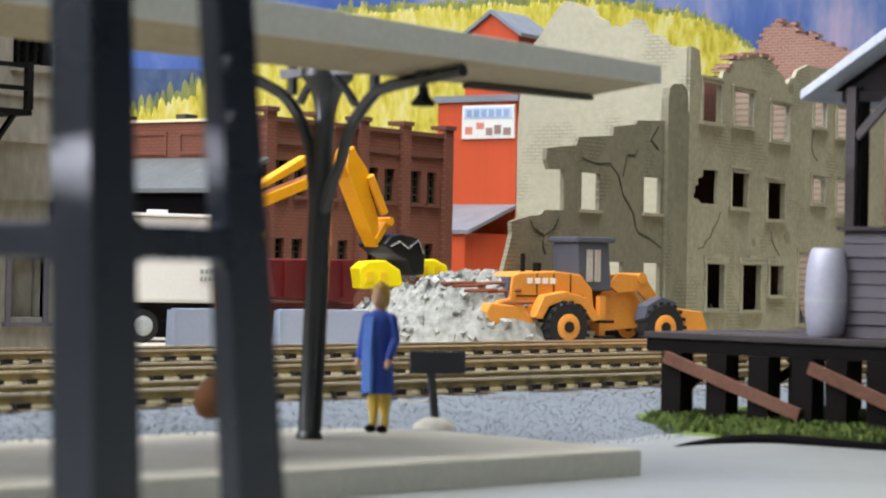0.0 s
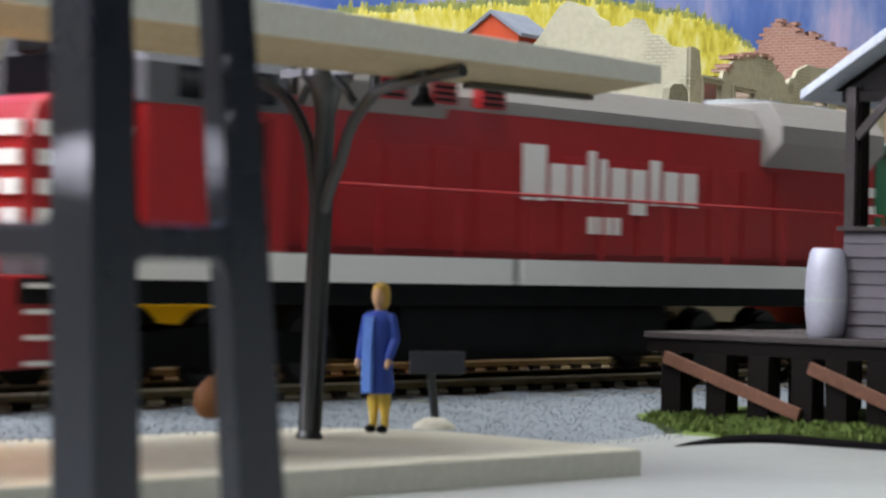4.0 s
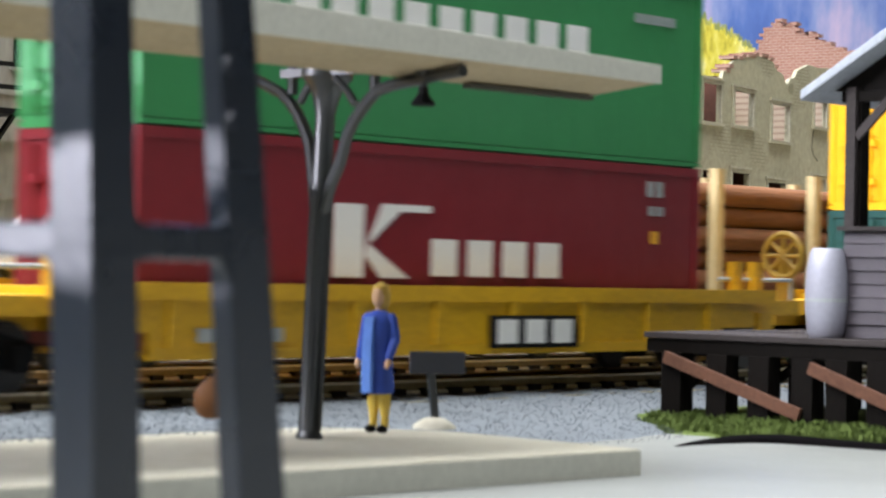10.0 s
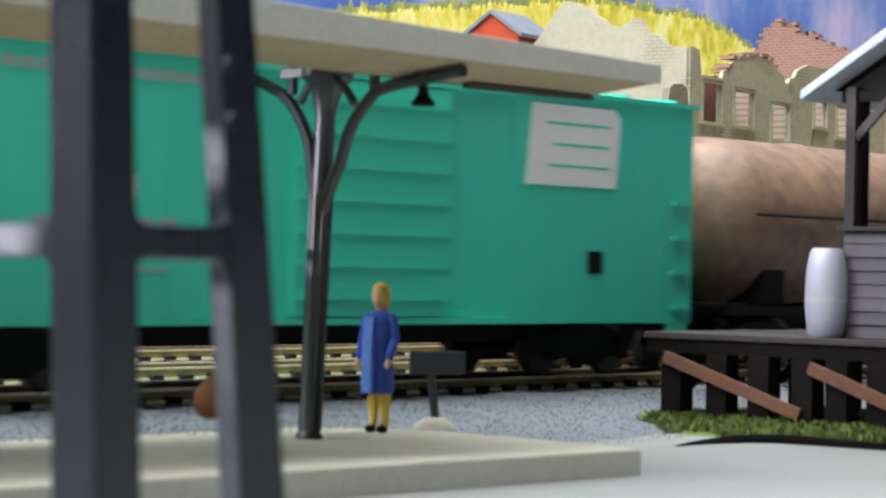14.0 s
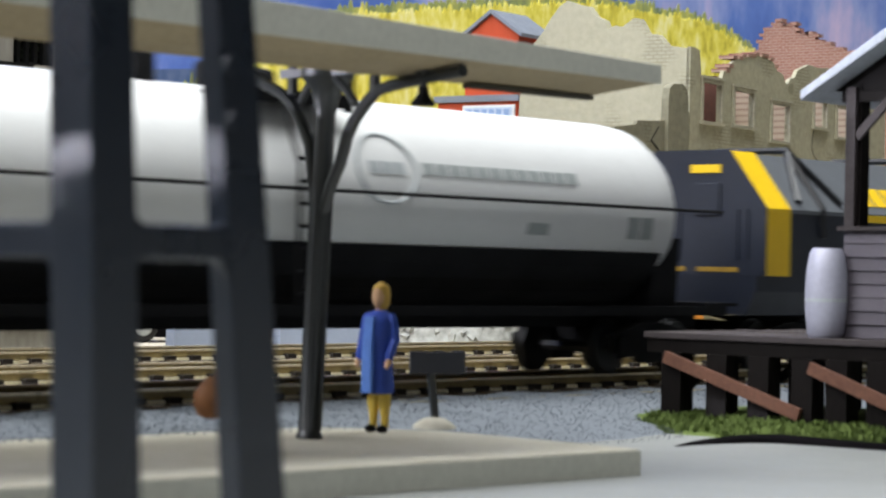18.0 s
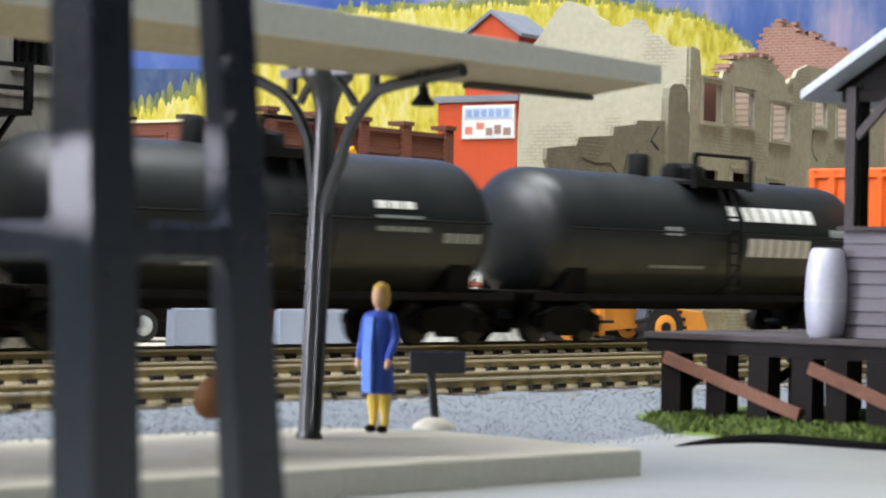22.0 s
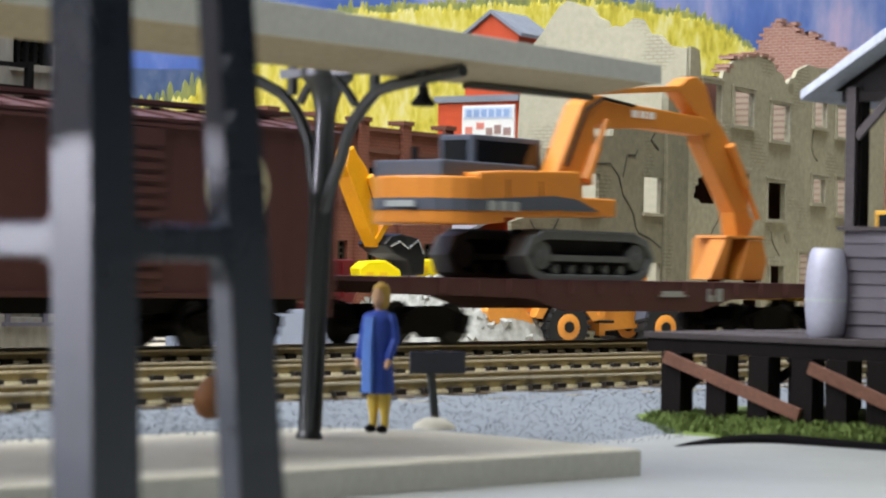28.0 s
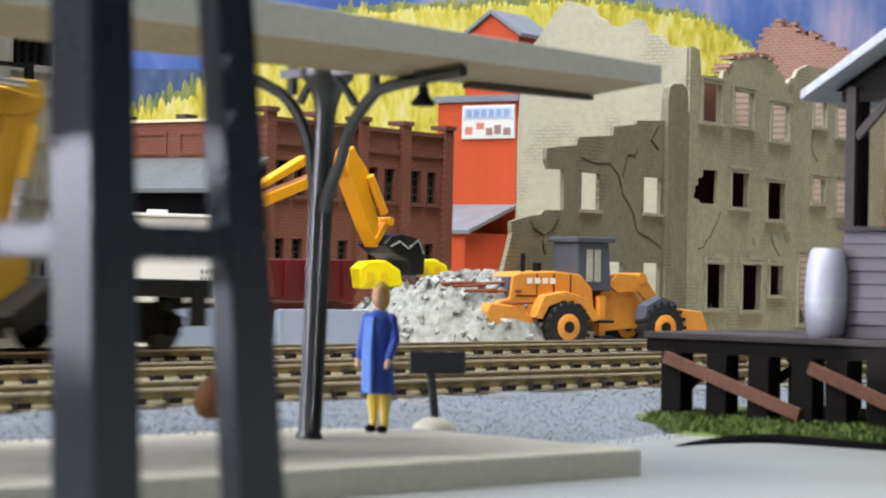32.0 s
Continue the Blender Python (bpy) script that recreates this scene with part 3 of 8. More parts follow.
    w3 = part("broken_wall", holed(outer, wins, 0.13), "ruin_shaded", b, "olive wall broken off in steps, darkened for its shade")
    for h in wins:
        xs, zs = [p[0] for p in h], [p[1] for p in h]
        part("window_sill", S().box(min(xs) - 0.12, max(xs) + 0.12, -0.08, 0.03, min(zs) - 0.1, min(zs) - 0.005), "ruin_frame", w3)
        part("lintel", S().box(min(xs) - 0.12, max(xs) + 0.12, -0.03, 0.03, max(zs) + 0.005, max(zs) + 0.09), "ruin_shaded", w3)
    part("corner_pilaster", S().slab([(-1.74, BASE), (-0.34, BASE), (-0.34, 7.4), (-0.45, 7.7), (-0.75, 7.84), (-1.4, 7.8), (-1.66, 7.65), (-1.74, 7.3)], "y", -0.12, 0.125), "ruin_shaded", b, "rounded corner pilaster")
    for pts in ([(-2.18, 6.38), (-2.67, 5.94), (-2.15, 5.67)], [(-7.1, 5.15), (-6.2, 5.02), (-5.33, 5.07), (-4.76, 4.72), (-4.6, 4.4), (-4.48, 4.16), (-4.1, 3.9), (-3.75, 3.59), (-3.6, 3.2), (-3.39, 3.01), (-2.6, 2.85), (-1.86, 2.58)],
                [(-10.1, 3.21), (-9.86, 2.98), (-9.3, 2.8), (-8.72, 3.01), (-8.46, 3.3)], [(-9.3, 2.8), (-9.35, 2.5), (-9.18, 2.26)], [(-4.5, 4.7), (-4.24, 5.38), (-3.7, 5.4), (-3.57, 5.59)]):
        s = S()
        for k, (a, c) in enumerate(zip(pts, pts[1:])):
            s.beam((a[0], -0.005, a[1]), (c[0], -0.005, c[1]), 0.02, 0.035 + 0.03 * (k % 2))
        part("crack", s, "window_frame", w3)
    for pts in ([(2.45, 3.86), (2.2, 3.5), (1.91, 3.29), (1.7, 3.0), (1.42, 2.91), (1.2, 2.65), (0.8, 2.62)], [(6.54, 3.31), (6.6, 3.0), (6.9, 2.73), (7.3, 2.44)], [(10.04, 7.15), (9.87, 6.39), (10.1, 6.1), (10.46, 5.96)]):
        s = S()
        for a, c in zip(pts, pts[1:]):
            s.beam((a[0], -0.005, a[1]), (c[0], -0.005, c[1]), 0.02, 0.025)
        part("crack", s, "window_frame", wall)
    # shell holes pitted into the render
    for x, z, r in ((7.9, 3.15, 0.3), (8.0, 8.35, 0.24), (5.1, 2.9, 0.16), (-9.25, 2.75, 0.2)):
        r3 = random.Random(int(x * 10))
        ring = [(x + r * r3.uniform(0.6, 1.1) * math.cos(q * 0.7), z + r * r3.uniform(0.6, 1.1) * math.sin(q * 0.7)) for q in range(9)]
        part("shell_hole", S().slab(ring, "y", -0.012, -0.003), "render_olive", wall, "pitted dent in the render")
    # back wall seen through the openings, and an added floor that shades the rooms below
    part("back_wall", holed(rect(0.5, 16.5, BASE, 8.6), [rect(3.2, 4.4, 6.9, 8.0), rect(6.2, 7.4, 6.9, 8.0)], 0.4), "ruin_inner", b, "bare brown brick inner wall").matrix_basis = P(0, 6.2, 0)
    part("end_wall", S().box(16.5, 16.9, 0.21, 6.6, BASE, 9.0), "ruin_inner", b)
    part("inner_floor", S().box(0.3, 9.3, 0.2, 5.9, 5.75, 5.9), "inner_brick", b, "added floor slab that keeps the rooms below dark")
    part("cross_wall", S().box(2.75, 2.95, 0.2, 6.15, 5.905, 8.4), "inner_brick", b, "red-brown brick cross wall")
    part("cross_wall", S().box(9.3, 9.5, 0.2, 6.15, BASE, 5.7), "inner_brick", b, "red-brown brick cross wall")
    r2 = random.Random(21)
    s = S()
    for _ in range(60):
        x, y = r2.uniform(0.6, 16), r2.uniform(0.6, 5.8)
        r = r2.uniform(0.2, 0.7)
        s.add([(x + r * r2.uniform(0.5, 1) * math.cos(t), y + r * math.sin(t), BASE) for t in (0, 1.3, 2.6, 3.9, 5.2)] + [(x, y, r * r2.uniform(0.6, 1.6))],
              [(i, (i + 1) % 5, 5) for i in range(5)])
    part("fallen_rubble", s, "rubble", b, "grey rubble inside the ruin")
    return b


ruin()


def red_ruin():
    b = thing("brick_ruin", P(81.3, 55.4, -0.12, 0, 0, 99), "broken red brick gable wall behind the ruin", "ruin")
    pts = [(0.6, BASE), (0.6, 9.1), (-1.15, 9.35), (-1.25, 9.9), (-1.3, 10.45), (-1.45, 10.5), (-1.5, 10.9), (-1.9, 11.0), (-2.0, 11.15), (-2.25, 11.1), (-2.3, 10.95), (-2.6, 11.05), (-2.75, 10.95), (-2.8, 10.65),
           (-3.1, 10.6), (-3.2, 10.7), (-3.5, 10.6), (-3.55, 10.4), (-3.9, 10.35), (-4.3, 10.15), (-4.9, 9.95), (-5.4, 9.8), (-6.5, 9.5), (-6.5, BASE)]
    pts = [(1.12 * x, z if z < 0 else 1.7 + (z - 1.7) * 1.12) for x, z in pts]
    w = part("gable_wall", S().slab(pts[::-1], "y", 0, 0.4), "red_ruin", b)
    data = S().box(-0.17, 0.17, -0.06, 0.42, -0.06, 0.07).mesh("brick", M["red_ruin"])
    r2 = random.Random(9)
    for a, c in zip(pts[2:-2], pts[3:-1]):
        n = max(1, int((Vector(a) - Vector(c)).length / 0.36))
        for k in range(n):
            u = (k + 0.3) / n
            piece("brick", data, w, P(a[0] + (c[0] - a[0]) * u, 0, a[1] + (c[1] - a[1]) * u + r2.uniform(-0.03, 0.1)))
    return b


red_ruin()


# ---- the red feed mill ----
def mill():
    b = thing("feed_mill", P(70.42, 58, -0.12, 0, 0, 7), "tall orange-red clapboard feed mill with metal roofs", "building")
    part("tower_wall", S().box(0, 6, 0, 3.75, BASE, 8.42), "red_mill", b, "orange-red boarded walls")
    part("cupola_wall", S().box(0.02, 2.4, 0.02, 2.49, 8.42, 11.05).slab([(0.02, 11.05), (2.49, 11.05), (1.25, 11.9)], "x", 0.02, 2.4), "red_mill", b)
    part("cupola_roof", S().slab([(-0.2, 10.95), (1.25, 11.92), (2.7, 10.95), (2.7, 11.1), (1.25, 12.08), (-0.2, 11.1)], "x", -0.15, 2.55), "mill_roof", b, "corrugated pale metal roof")
    part("tower_roof", S().box(-0.15, 6.2, -0.15, 3.9, 8.44, 8.7), "mill_roof", b)
    for z in [0.3 + 0.27 * i for i in range(30)]:
        part("clapboard", S().box(-0.009, -0.003, 0, 3.75, z, z + 0.25), "red_mill", b)
    ann = part("annex_wall", S().box(-3.2, -0.04, 0.2, 3.7, BASE, 3.2), "red_mill", b)
    part("annex_roof", S().slab([(-3.4, 3.15), (-3.4, 3.3), (-0.04, 4.38), (-0.04, 4.24)], "y", -0.1, 3.9), "mill_roof", b, "sloping grey metal lean-to roof")
    part("annex_door", S().box(-3.24, -3.203, 0.9, 2.0, 0.6, 2.3), "print_blue", ann, "dark blue door")
    # the billboard: two rows of plain colour blocks
    sign = part("billboard", S().box(-0.12, -0.035, 0.05, 2.5, 6.98, 8.3), "white_print", b, "white advertising board")
    part("sign_band", S().box(-0.14, -0.122, 0.15, 2.4, 7.75, 8.2), "soft_blue_print", sign, "pale blue lettering band")
    s = S()
    for i in range(6):
        s.box(-0.155, -0.141, 0.28 + i * 0.35, 0.53 + i * 0.35, 7.83, 8.13)
    parts("sign_block", s, "pale_blue_print", sign)
    s = S()
    for y, z, w, h in ((2.0, 7.15, 0.34, 0.3), (1.45, 7.35, 0.36, 0.26)):
        s.box(-0.14, -0.122, y, y + w, z, z + h)
    parts("sign_block", s, "soft_red_print", sign)
    s = S()
    for y, z, w, h in ((1.05, 7.1, 0.3, 0.3), (0.65, 7.15, 0.32, 0.36), (0.2, 7.1, 0.34, 0.3)):
        s.box(-0.14, -0.122, y, y + w, z, z + h)
    parts("sign_block", s, "soft_brown_print", sign)
    return b


mill()


# ---- the brick factory ----
def factory():
    b = thing("brick_factory", P(50.72, 52, -0.12, 0, 0, 7), "long two-storey red-brown brick factory with pilasters and parapet", "building")
    wins = [(x, x + 0.6, 4.02, 5.12) for x in (0.7, 1.65, 3.3, 4.3, 5.55, 6.55, 8.08, 9.05)]
    wins += [(x, x + 0.55, 1.8, 2.65) for x in (0.63, 1.58, 4.0, 5.6, 6.5, 8.0, 8.95)]
    n, top = 10.4, 6.3
    w = part("front_wall", holed(rect(0, n, BASE, top), [rect(*q) for q in wins], 0.4), "brick", b, "red-brown brick front")
    for q in wins:
        win = part("window", S().box(q[0], q[1], 0.2, 0.25, q[2], q[3]), "window_glass", w, "dark multi-pane window")
        s = S()
        for k in range(3):
            x = q[0] + (q[1] - q[0]) * k / 2
            s.box(max(q[0], x - 0.03), min(q[1], x + 0.03), 0.14, 0.2, q[2], q[3])
        for k in range(5):
            z = q[2] + (q[3] - q[2]) * k / 4
            s.box(q[0], q[1], 0.15, 0.195, max(q[2], z - 0.025), min(q[3], z + 0.025))
        parts("window_bar", s, "window_frame", win)
        part("window_sill", S().box(q[0] - 0.1, q[1] + 0.1, -0.1, 0.2, q[2] - 0.12, q[2] - 0.004), "coping", w)
    for x in (0.0, 2.6, 4.92, 7.35, 9.9):
        p = part("pilaster", S().box(x, x + 0.5, -0.16, -0.004, BASE, 6.6), "brick", b)
        part("pilaster_cap", S().box(x - 0.06, x + 0.56, -0.22, 0.45, 6.6, 6.74), "coping", p)
    part("parapet", S().box(-0.05, n + 0.05, -0.1, 0.42, top + 0.003, top + 0.15), "coping", b)
    part("cornice", S().box(0, n, -0.08, -0.004, 5.6, 5.74), "coping", b)
    e = part("end_wall", holed(rect(0, 9, BASE, top), [rect(5.2, 8.2, 0.1, 2.6)], 0.4), "brick", b, "brightly lit brick end wall")
    e.matrix_basis = P(0, 9.4, 0, 0, 0, -90)
    part("end_coping", S().box(-0.1, 0.42, 0.42, 9.4, top + 0.003, top + 0.09), "crate", b, "pale coping")
    for y in (1.2, 3.6, 6.2):
        part("roof_block", S().box(0.5, 1.1, y, y + 0.4, top - 0.1, top + 0.3), "window_frame", b)
    for y0, y1 in ((0.8, 3.4), (3.9, 6.5), (6.9, 9.2)):
        s = S()
        s.box(-0.05, -0.004, y0, y1, 5.9, 6.0).box(-0.05, -0.004, y0, y1, 5.25, 5.35).box(-0.05, -0.004, y0, y0 + 0.1, 5.35, 5.9).box(-0.05, -0.004, y1 - 0.1, y1, 5.35, 5.9)
        part("brick_panel", s, "brick", b)
    part("lean_to_roof", S().slab([(-2.4, 3.95), (-2.4, 4.08), (-0.03, 5.15), (-0.03, 5.0)], "y", -0.3, 9.2), "bay_roof", b, "sloping dark grey metal lean-to roof")
    # Black block in place of the open bay: its inner shade put into colour.
    part("lean_to_wall", S().box(-2.2, -0.45, 0.2, 8.8, BASE, 4.0), "void", b, "black block for the shade in the open loading bay")
    part("roof_deck", S().box(0.41, n, 0.42, 9.4, 6.0, 6.15), "slate_grey", b)
    part("rear_wall", S().box(0, n, 9.41, 9.7, BASE, top), "brick", b)
    part("far_end_wall", S().box(n - 0.4, n, 0.41, 9.4, BASE, 5.99), "brick", b)
    return b


factory()


# ---- the concrete warehouse with the iron stair ----
def warehouse():
    b = thing("concrete_warehouse", P(30.95, 37.6, -0.12), "stained grey concrete warehouse with a black iron fire escape", "building")
    w = part("side_wall", holed(rect(-30, 0, BASE, 9.5), [rect(-1.35, -0.25, 5.75, 6.5), rect(-4, -2.6, 5.75, 6.5), rect(-6.5, -5.2, 5.75, 6.5), rect(-1.3, -0.45, 0.6, 2.0)], 0.5), "grey_concrete", b, "stained grey concrete wall")
    for x0, x1 in ((-1.35, -0.25), (-4, -2.6), (-6.5, -5.2)):
        win = part("window", S().box(x0, x1, 0.2, 0.25, 5.75, 6.5), "window_glass", w)
        s = S()
        for k in range(6):
            x = x0 + (x1 - x0) * k / 5
            s.box(x - 0.04, x + 0.04, 0.1, 0.2, 5.75, 6.5)
        parts("window_bar", s, "matt_black", win)
        part("window_sill", S().box(x0 - 0.1, x1 + 0.1, -0.08, 0.1, 5.6, 5.74), "grey_concrete", w)
    part("blocked_door", S().box(-1.25, -0.5, 0.3, 0.4, 0.6, 2.0), "grey_concrete", w, "walled-up doorway")
    part("door_frame", S().box(-1.42, -1.3, -0.04, 0.1, 0.5, 2.1).box(-0.45, -0.33, -0.04, 0.1, 0.5, 2.1).box(-1.42, -0.33, -0.05, 0.1, 2.1, 2.22).box(-1.5, -0.25, -0.12, 0.1, 0.42, 0.5), "slate_grey", w)
    for z in (4.15, 5.1, 3.0):
        part("string_course", S().box(-30, 0.02, -0.05, -0.003, z, z + 0.1), "grey_concrete", w)
    part("drain_box", S().box(-0.3, -0.1, -0.2, -0.003, 2.55, 2.95), "matt_black", w, "small black wall box")
    st = part("fire_escape", S().box(-7, -1.72, -1.1, -0.005, 4.62, 4.74), "matt_black", b, "black iron landing")
    for z in (5.15, 5.6):
        part("rail_bar", S().beam((-7, -1.08, z), (-1.76, -1.08, z), 0.09), "matt_black", st)
    for x in (-1.8, -3.4, -5.0, -6.6):
        part("rail_post", S().beam((x, -1.08, 4.74), (x, -1.08, 5.68), 0.14), "matt_black", st)
    for x in (-2.1, -4.2, -6.2):
        part("bracket", S().beam((x, -1.0, 4.62), (x, -0.02, 3.7), 0.09), "matt_black", st)
    part("end_wall", S().box(-0.5, 0, 0.505, 9, BASE, 9.5), "grey_concrete", b)
    part("roof", S().box(-30.2, 0.2, -0.2, 9.2, 9.5, 9.75), "slate_grey", b)
    return b


warehouse()


# ---- the station platform ----
PF = P(21.1, 15.5, -0.35, 0, 0, -4.0)       # near right corner of the platform's top

plat = thing("station_platform", PF, "pale concrete station platform beside the track", "platform", kind="structure")
part("deck", S().slab([(-34, 0), (0, 0), (0.05, 3.2), (-1.0, 4.4), (-34, 4.9)], "z", -0.295, 0), "concrete", plat, bevel=0.03)
part("kerb_face", S().box(-34, -0.02, -0.035, -0.006, -0.295, -0.02), "canopy", plat, "grey kerb face")


def canopy():
    c = thing("platform_canopy", PF, "grey platform roof on dark iron posts with curved brackets", "canopy")
    y0, yv, ym, y1 = 0.55, 1.65, 2.55, 4.6
    zt = {-10.6: 4.737, 0.85: 4.383}               # the fascia board tapers towards its free end
    zb = {-10.6: 4.28, 0.85: 4.168}

    def prism(rows):
        """A bar between two end outlines, each (x, [(y, z)...])."""
        n = len(rows[0][1])
        return S().add([(x, y, z) for x, pts in rows for y, z in pts], [tuple(range(n)), tuple(range(2 * n - 1, n - 1, -1))] + [(i, i + n, (i + 1) % n + n, (i + 1) % n) for i in range(n)])
    roof = part("roof", prism([(x, [(y0, zb[x] + 0.03), (y0, zt[x] - 0.01), (ym, zt[x] + 0.1), (y1, zt[x] + 0.2), (y1, 4.5), (ym, 4.33), (yv, 4.09)]) for x in (-10.6, 0.85)]), "canopy", c, "pale grey roof slab")
    part("fascia", prism([(x, [(y0 - 0.05, zb[x]), (y0 - 0.05, zt[x]), (y0 - 0.006, zt[x]), (y0 - 0.006, zb[x])]) for x in (-10.6, 0.85)]), "canopy", roof, "pale grey fascia board", bevel=0.01)
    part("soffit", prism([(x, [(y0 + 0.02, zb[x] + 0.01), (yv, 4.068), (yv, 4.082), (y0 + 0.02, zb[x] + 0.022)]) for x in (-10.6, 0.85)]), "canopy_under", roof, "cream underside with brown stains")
    # Unseen roof run added on the left; it keeps the tower's top dark.
    far = [(y0 - 0.05, 4.28), (y0 - 0.05, 4.737), (ym, 4.837), (y1, 4.937), (y1, 4.5), (ym, 4.33), (yv, 4.09)]
    part("roof_section", prism([(-33.8, far), (-10.62, far)]), "canopy", c, "pale grey roof slab")
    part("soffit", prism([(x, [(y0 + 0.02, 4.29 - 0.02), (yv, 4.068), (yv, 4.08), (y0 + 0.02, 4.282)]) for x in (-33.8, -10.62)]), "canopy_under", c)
    part("soffit_batten", S().box(-1.3, 0.8, 1.5, 1.62, 4.015, 4.065), "window_frame", roof, "dark strip under the roof")
    yp = 2.96
    for px in (-2.32, -9.6, -16.9, -24.2, -31.5):
        post = part("post", S().lathe((px, yp, 0), (px + 0.17, yp, 4.3), [(0, 0.15), (0.012, 0.15), (0.02, 0.125), (0.45, 0.12), (0.64, 0.118), (0.86, 0.115), (0.9, 0.15), (0.93, 0.19), (0.96, 0.3), (1.0, 0.3)], 16), "iron", c, "dark iron post flaring at its top", smooth=True)
        for k in range(8):
            q = k * math.pi / 4 + 0.3
            dx, dy = 0.117 * math.cos(q), 0.117 * math.sin(q)
            part("flute", S().tube([(px + 0.01 + dx, yp + dy, 0.1), (px + 0.115 + dx, yp + dy, 2.8)], 0.022, 6), "iron", post)
        x = px + 0.06
        for pts, strut, arch in (([(3.0, 2.6), (3.04, 2.91), (3.12, 3.35), (3.22, 3.55), (3.35, 3.73), (3.48, 3.86), (3.63, 3.97), (4.01, 4.12), (4.45, 4.25)], 3.44, [(3.3, 3.85), (3.2, 3.99), (3.06, 4.12)]),
                                 ([(2.86, 2.6), (2.74, 2.9), (2.6, 3.13), (2.48, 3.46), (2.38, 3.61), (2.27, 3.72), (2.14, 3.84), (2.0, 3.94), (1.75, 3.99), (1.48, 4.02), (1.01, 4.07), (0.66, 4.1)], 2.05, [(2.36, 3.8), (2.5, 3.95), (2.72, 4.12)])):
            br = part("bracket", S().tube([(x, y, z) for y, z in pts], 0.07, 8), "iron", c, "curved iron bracket", smooth=True)
            part("strut", S().tube([(x, strut, 3.95), (x, strut, 4.3)], 0.06, 8), "iron", br)
            part("arch", S().tube([(x, y, z) for y, z in arch], 0.05, 8), "iron", br, smooth=True)
        part("top_plate", S().box(x - 0.06, x + 0.06, 1.4, 3.6, 4.14, 4.24), "iron", c)
        lamp = part("hanging_lamp", S().rod((x, 1.27, 4.2), (x, 1.27, 3.9), 0.05, 8).lathe((x, 1.27, 4.14), (x, 1.27, 4.06), [(0, 0.1), (1, 0.1)], 10), "iron", c, "black bell-shaped lamp")
        part("lamp_shade", S().lathe((x, 1.27, 3.95), (x, 1.27, 3.74), [(0, 0.05), (0.35, 0.06), (0.6, 0.09), (0.8, 0.13), (0.9, 0.14), (0.93, 0.13), (1, 0.12)], 16), "matt_black", lamp, smooth=True)
    return c


canopy()


def figurine(name, m, label, coat, legs, head, hair, bag=None, stride=0.0, long_coat=True, front=None):
    """A small painted figure, one plain mesh with its colours as paint."""
    s = S()
    mats = []

    def seg(a, b, prof, key, n=12):
        k = len(s.f)
        s.lathe(a, b, prof, n)
        mats.extend([key] * (len(s.f) - k))
    for x, d in ((-0.085, -stride), (0.085, stride)):
        seg((x, 0.05 + d, 0.035), (x, -0.12 + d, 0.045), [(0, 0.03), (0.2, 0.05), (0.7, 0.05), (1, 0.025)], 3, 8)
        seg((x, 0.03 + d, 0.05), (x * 0.9, 0.02 + d * 0.3, 0.56), [(0, 0.045), (0.25, 0.05), (0.6, 0.075), (1, 0.085)], 1, 8)
    if long_coat:
        seg((0, 0.01, 0.46), (0, 0, 1.0), [(0, 0.03), (0.01, 0.185), (0.15, 0.19), (0.6, 0.165), (1, 0.16)], 0, 16)
    else:
        seg((0, 0.01, 0.52), (0, 0, 1.0), [(0, 0.03), (0.02, 0.13), (0.5, 0.15), (1, 0.16)], 1, 16)
    seg((0, 0, 0.98), (0, 0, 1.46), [(0, 0.16), (0.3, 0.18), (0.65, 0.215), (0.85, 0.18), (1, 0.07)], 0, 16)
    for sx in (-1, 1):
        seg((sx * 0.15, 0, 1.42), (sx * 0.235, 0.0, 1.1), [(0, 0.04), (0.15, 0.075), (0.6, 0.07), (1, 0.058)], 0, 8)
        seg((sx * 0.235, 0.0, 1.12), (sx * 0.21, -0.12, 0.86), [(0, 0.06), (0.85, 0.05), (1, 0.03)], 0, 8)
        seg((sx * 0.222, -0.11, 0.88), (sx * 0.21, -0.15, 0.77), [(0, 0.03), (0.4, 0.045), (1, 0.02)], 2, 8)
    seg((0, 0, 1.42), (0, 0, 1.53), [(0, 0.055), (1, 0.05)], 2, 8)
    seg((0, -0.02, 1.49), (0, -0.02, 1.75), [(0, 0.03), (0.15, 0.07), (0.5, 0.095), (0.85, 0.07), (1, 0.01)], 2, 12)
    seg((0, 0.035, 1.46), (0, 0.015, 1.8), [(0, 0.05), (0.2, 0.1), (0.55, 0.112), (0.85, 0.095), (1, 0.02)], 4, 12)
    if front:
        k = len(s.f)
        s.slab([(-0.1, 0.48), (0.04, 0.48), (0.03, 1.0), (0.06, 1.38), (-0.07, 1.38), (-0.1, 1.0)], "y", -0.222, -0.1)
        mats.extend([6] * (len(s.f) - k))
    if bag:
        k = len(s.f)
        s.lathe((0.32, -0.06, 0.35), (0.31, -0.04, 0.79), [(0, 0.06), (0.1, 0.14), (0.35, 0.19), (0.6, 0.185), (0.85, 0.11), (1, 0.05)], 12)
        s.tube([(0.3, -0.1, 0.7), (0.25, -0.04, 0.9), (0.3, 0.03, 0.7)], 0.015)
        mats.extend([5] * (len(s.f) - k))
    me = s.mesh(name, M[coat], smooth=True)
    for key in (legs, head, "matt_black", hair, bag or "matt_black", front or coat):
        me.materials.append(M[key])
    for poly, k in zip(me.polygons, mats):
        poly.material_index = k
    ob = new(name, me)
    ob.matrix_world = m
    return tagged(ob, label, "figurine")


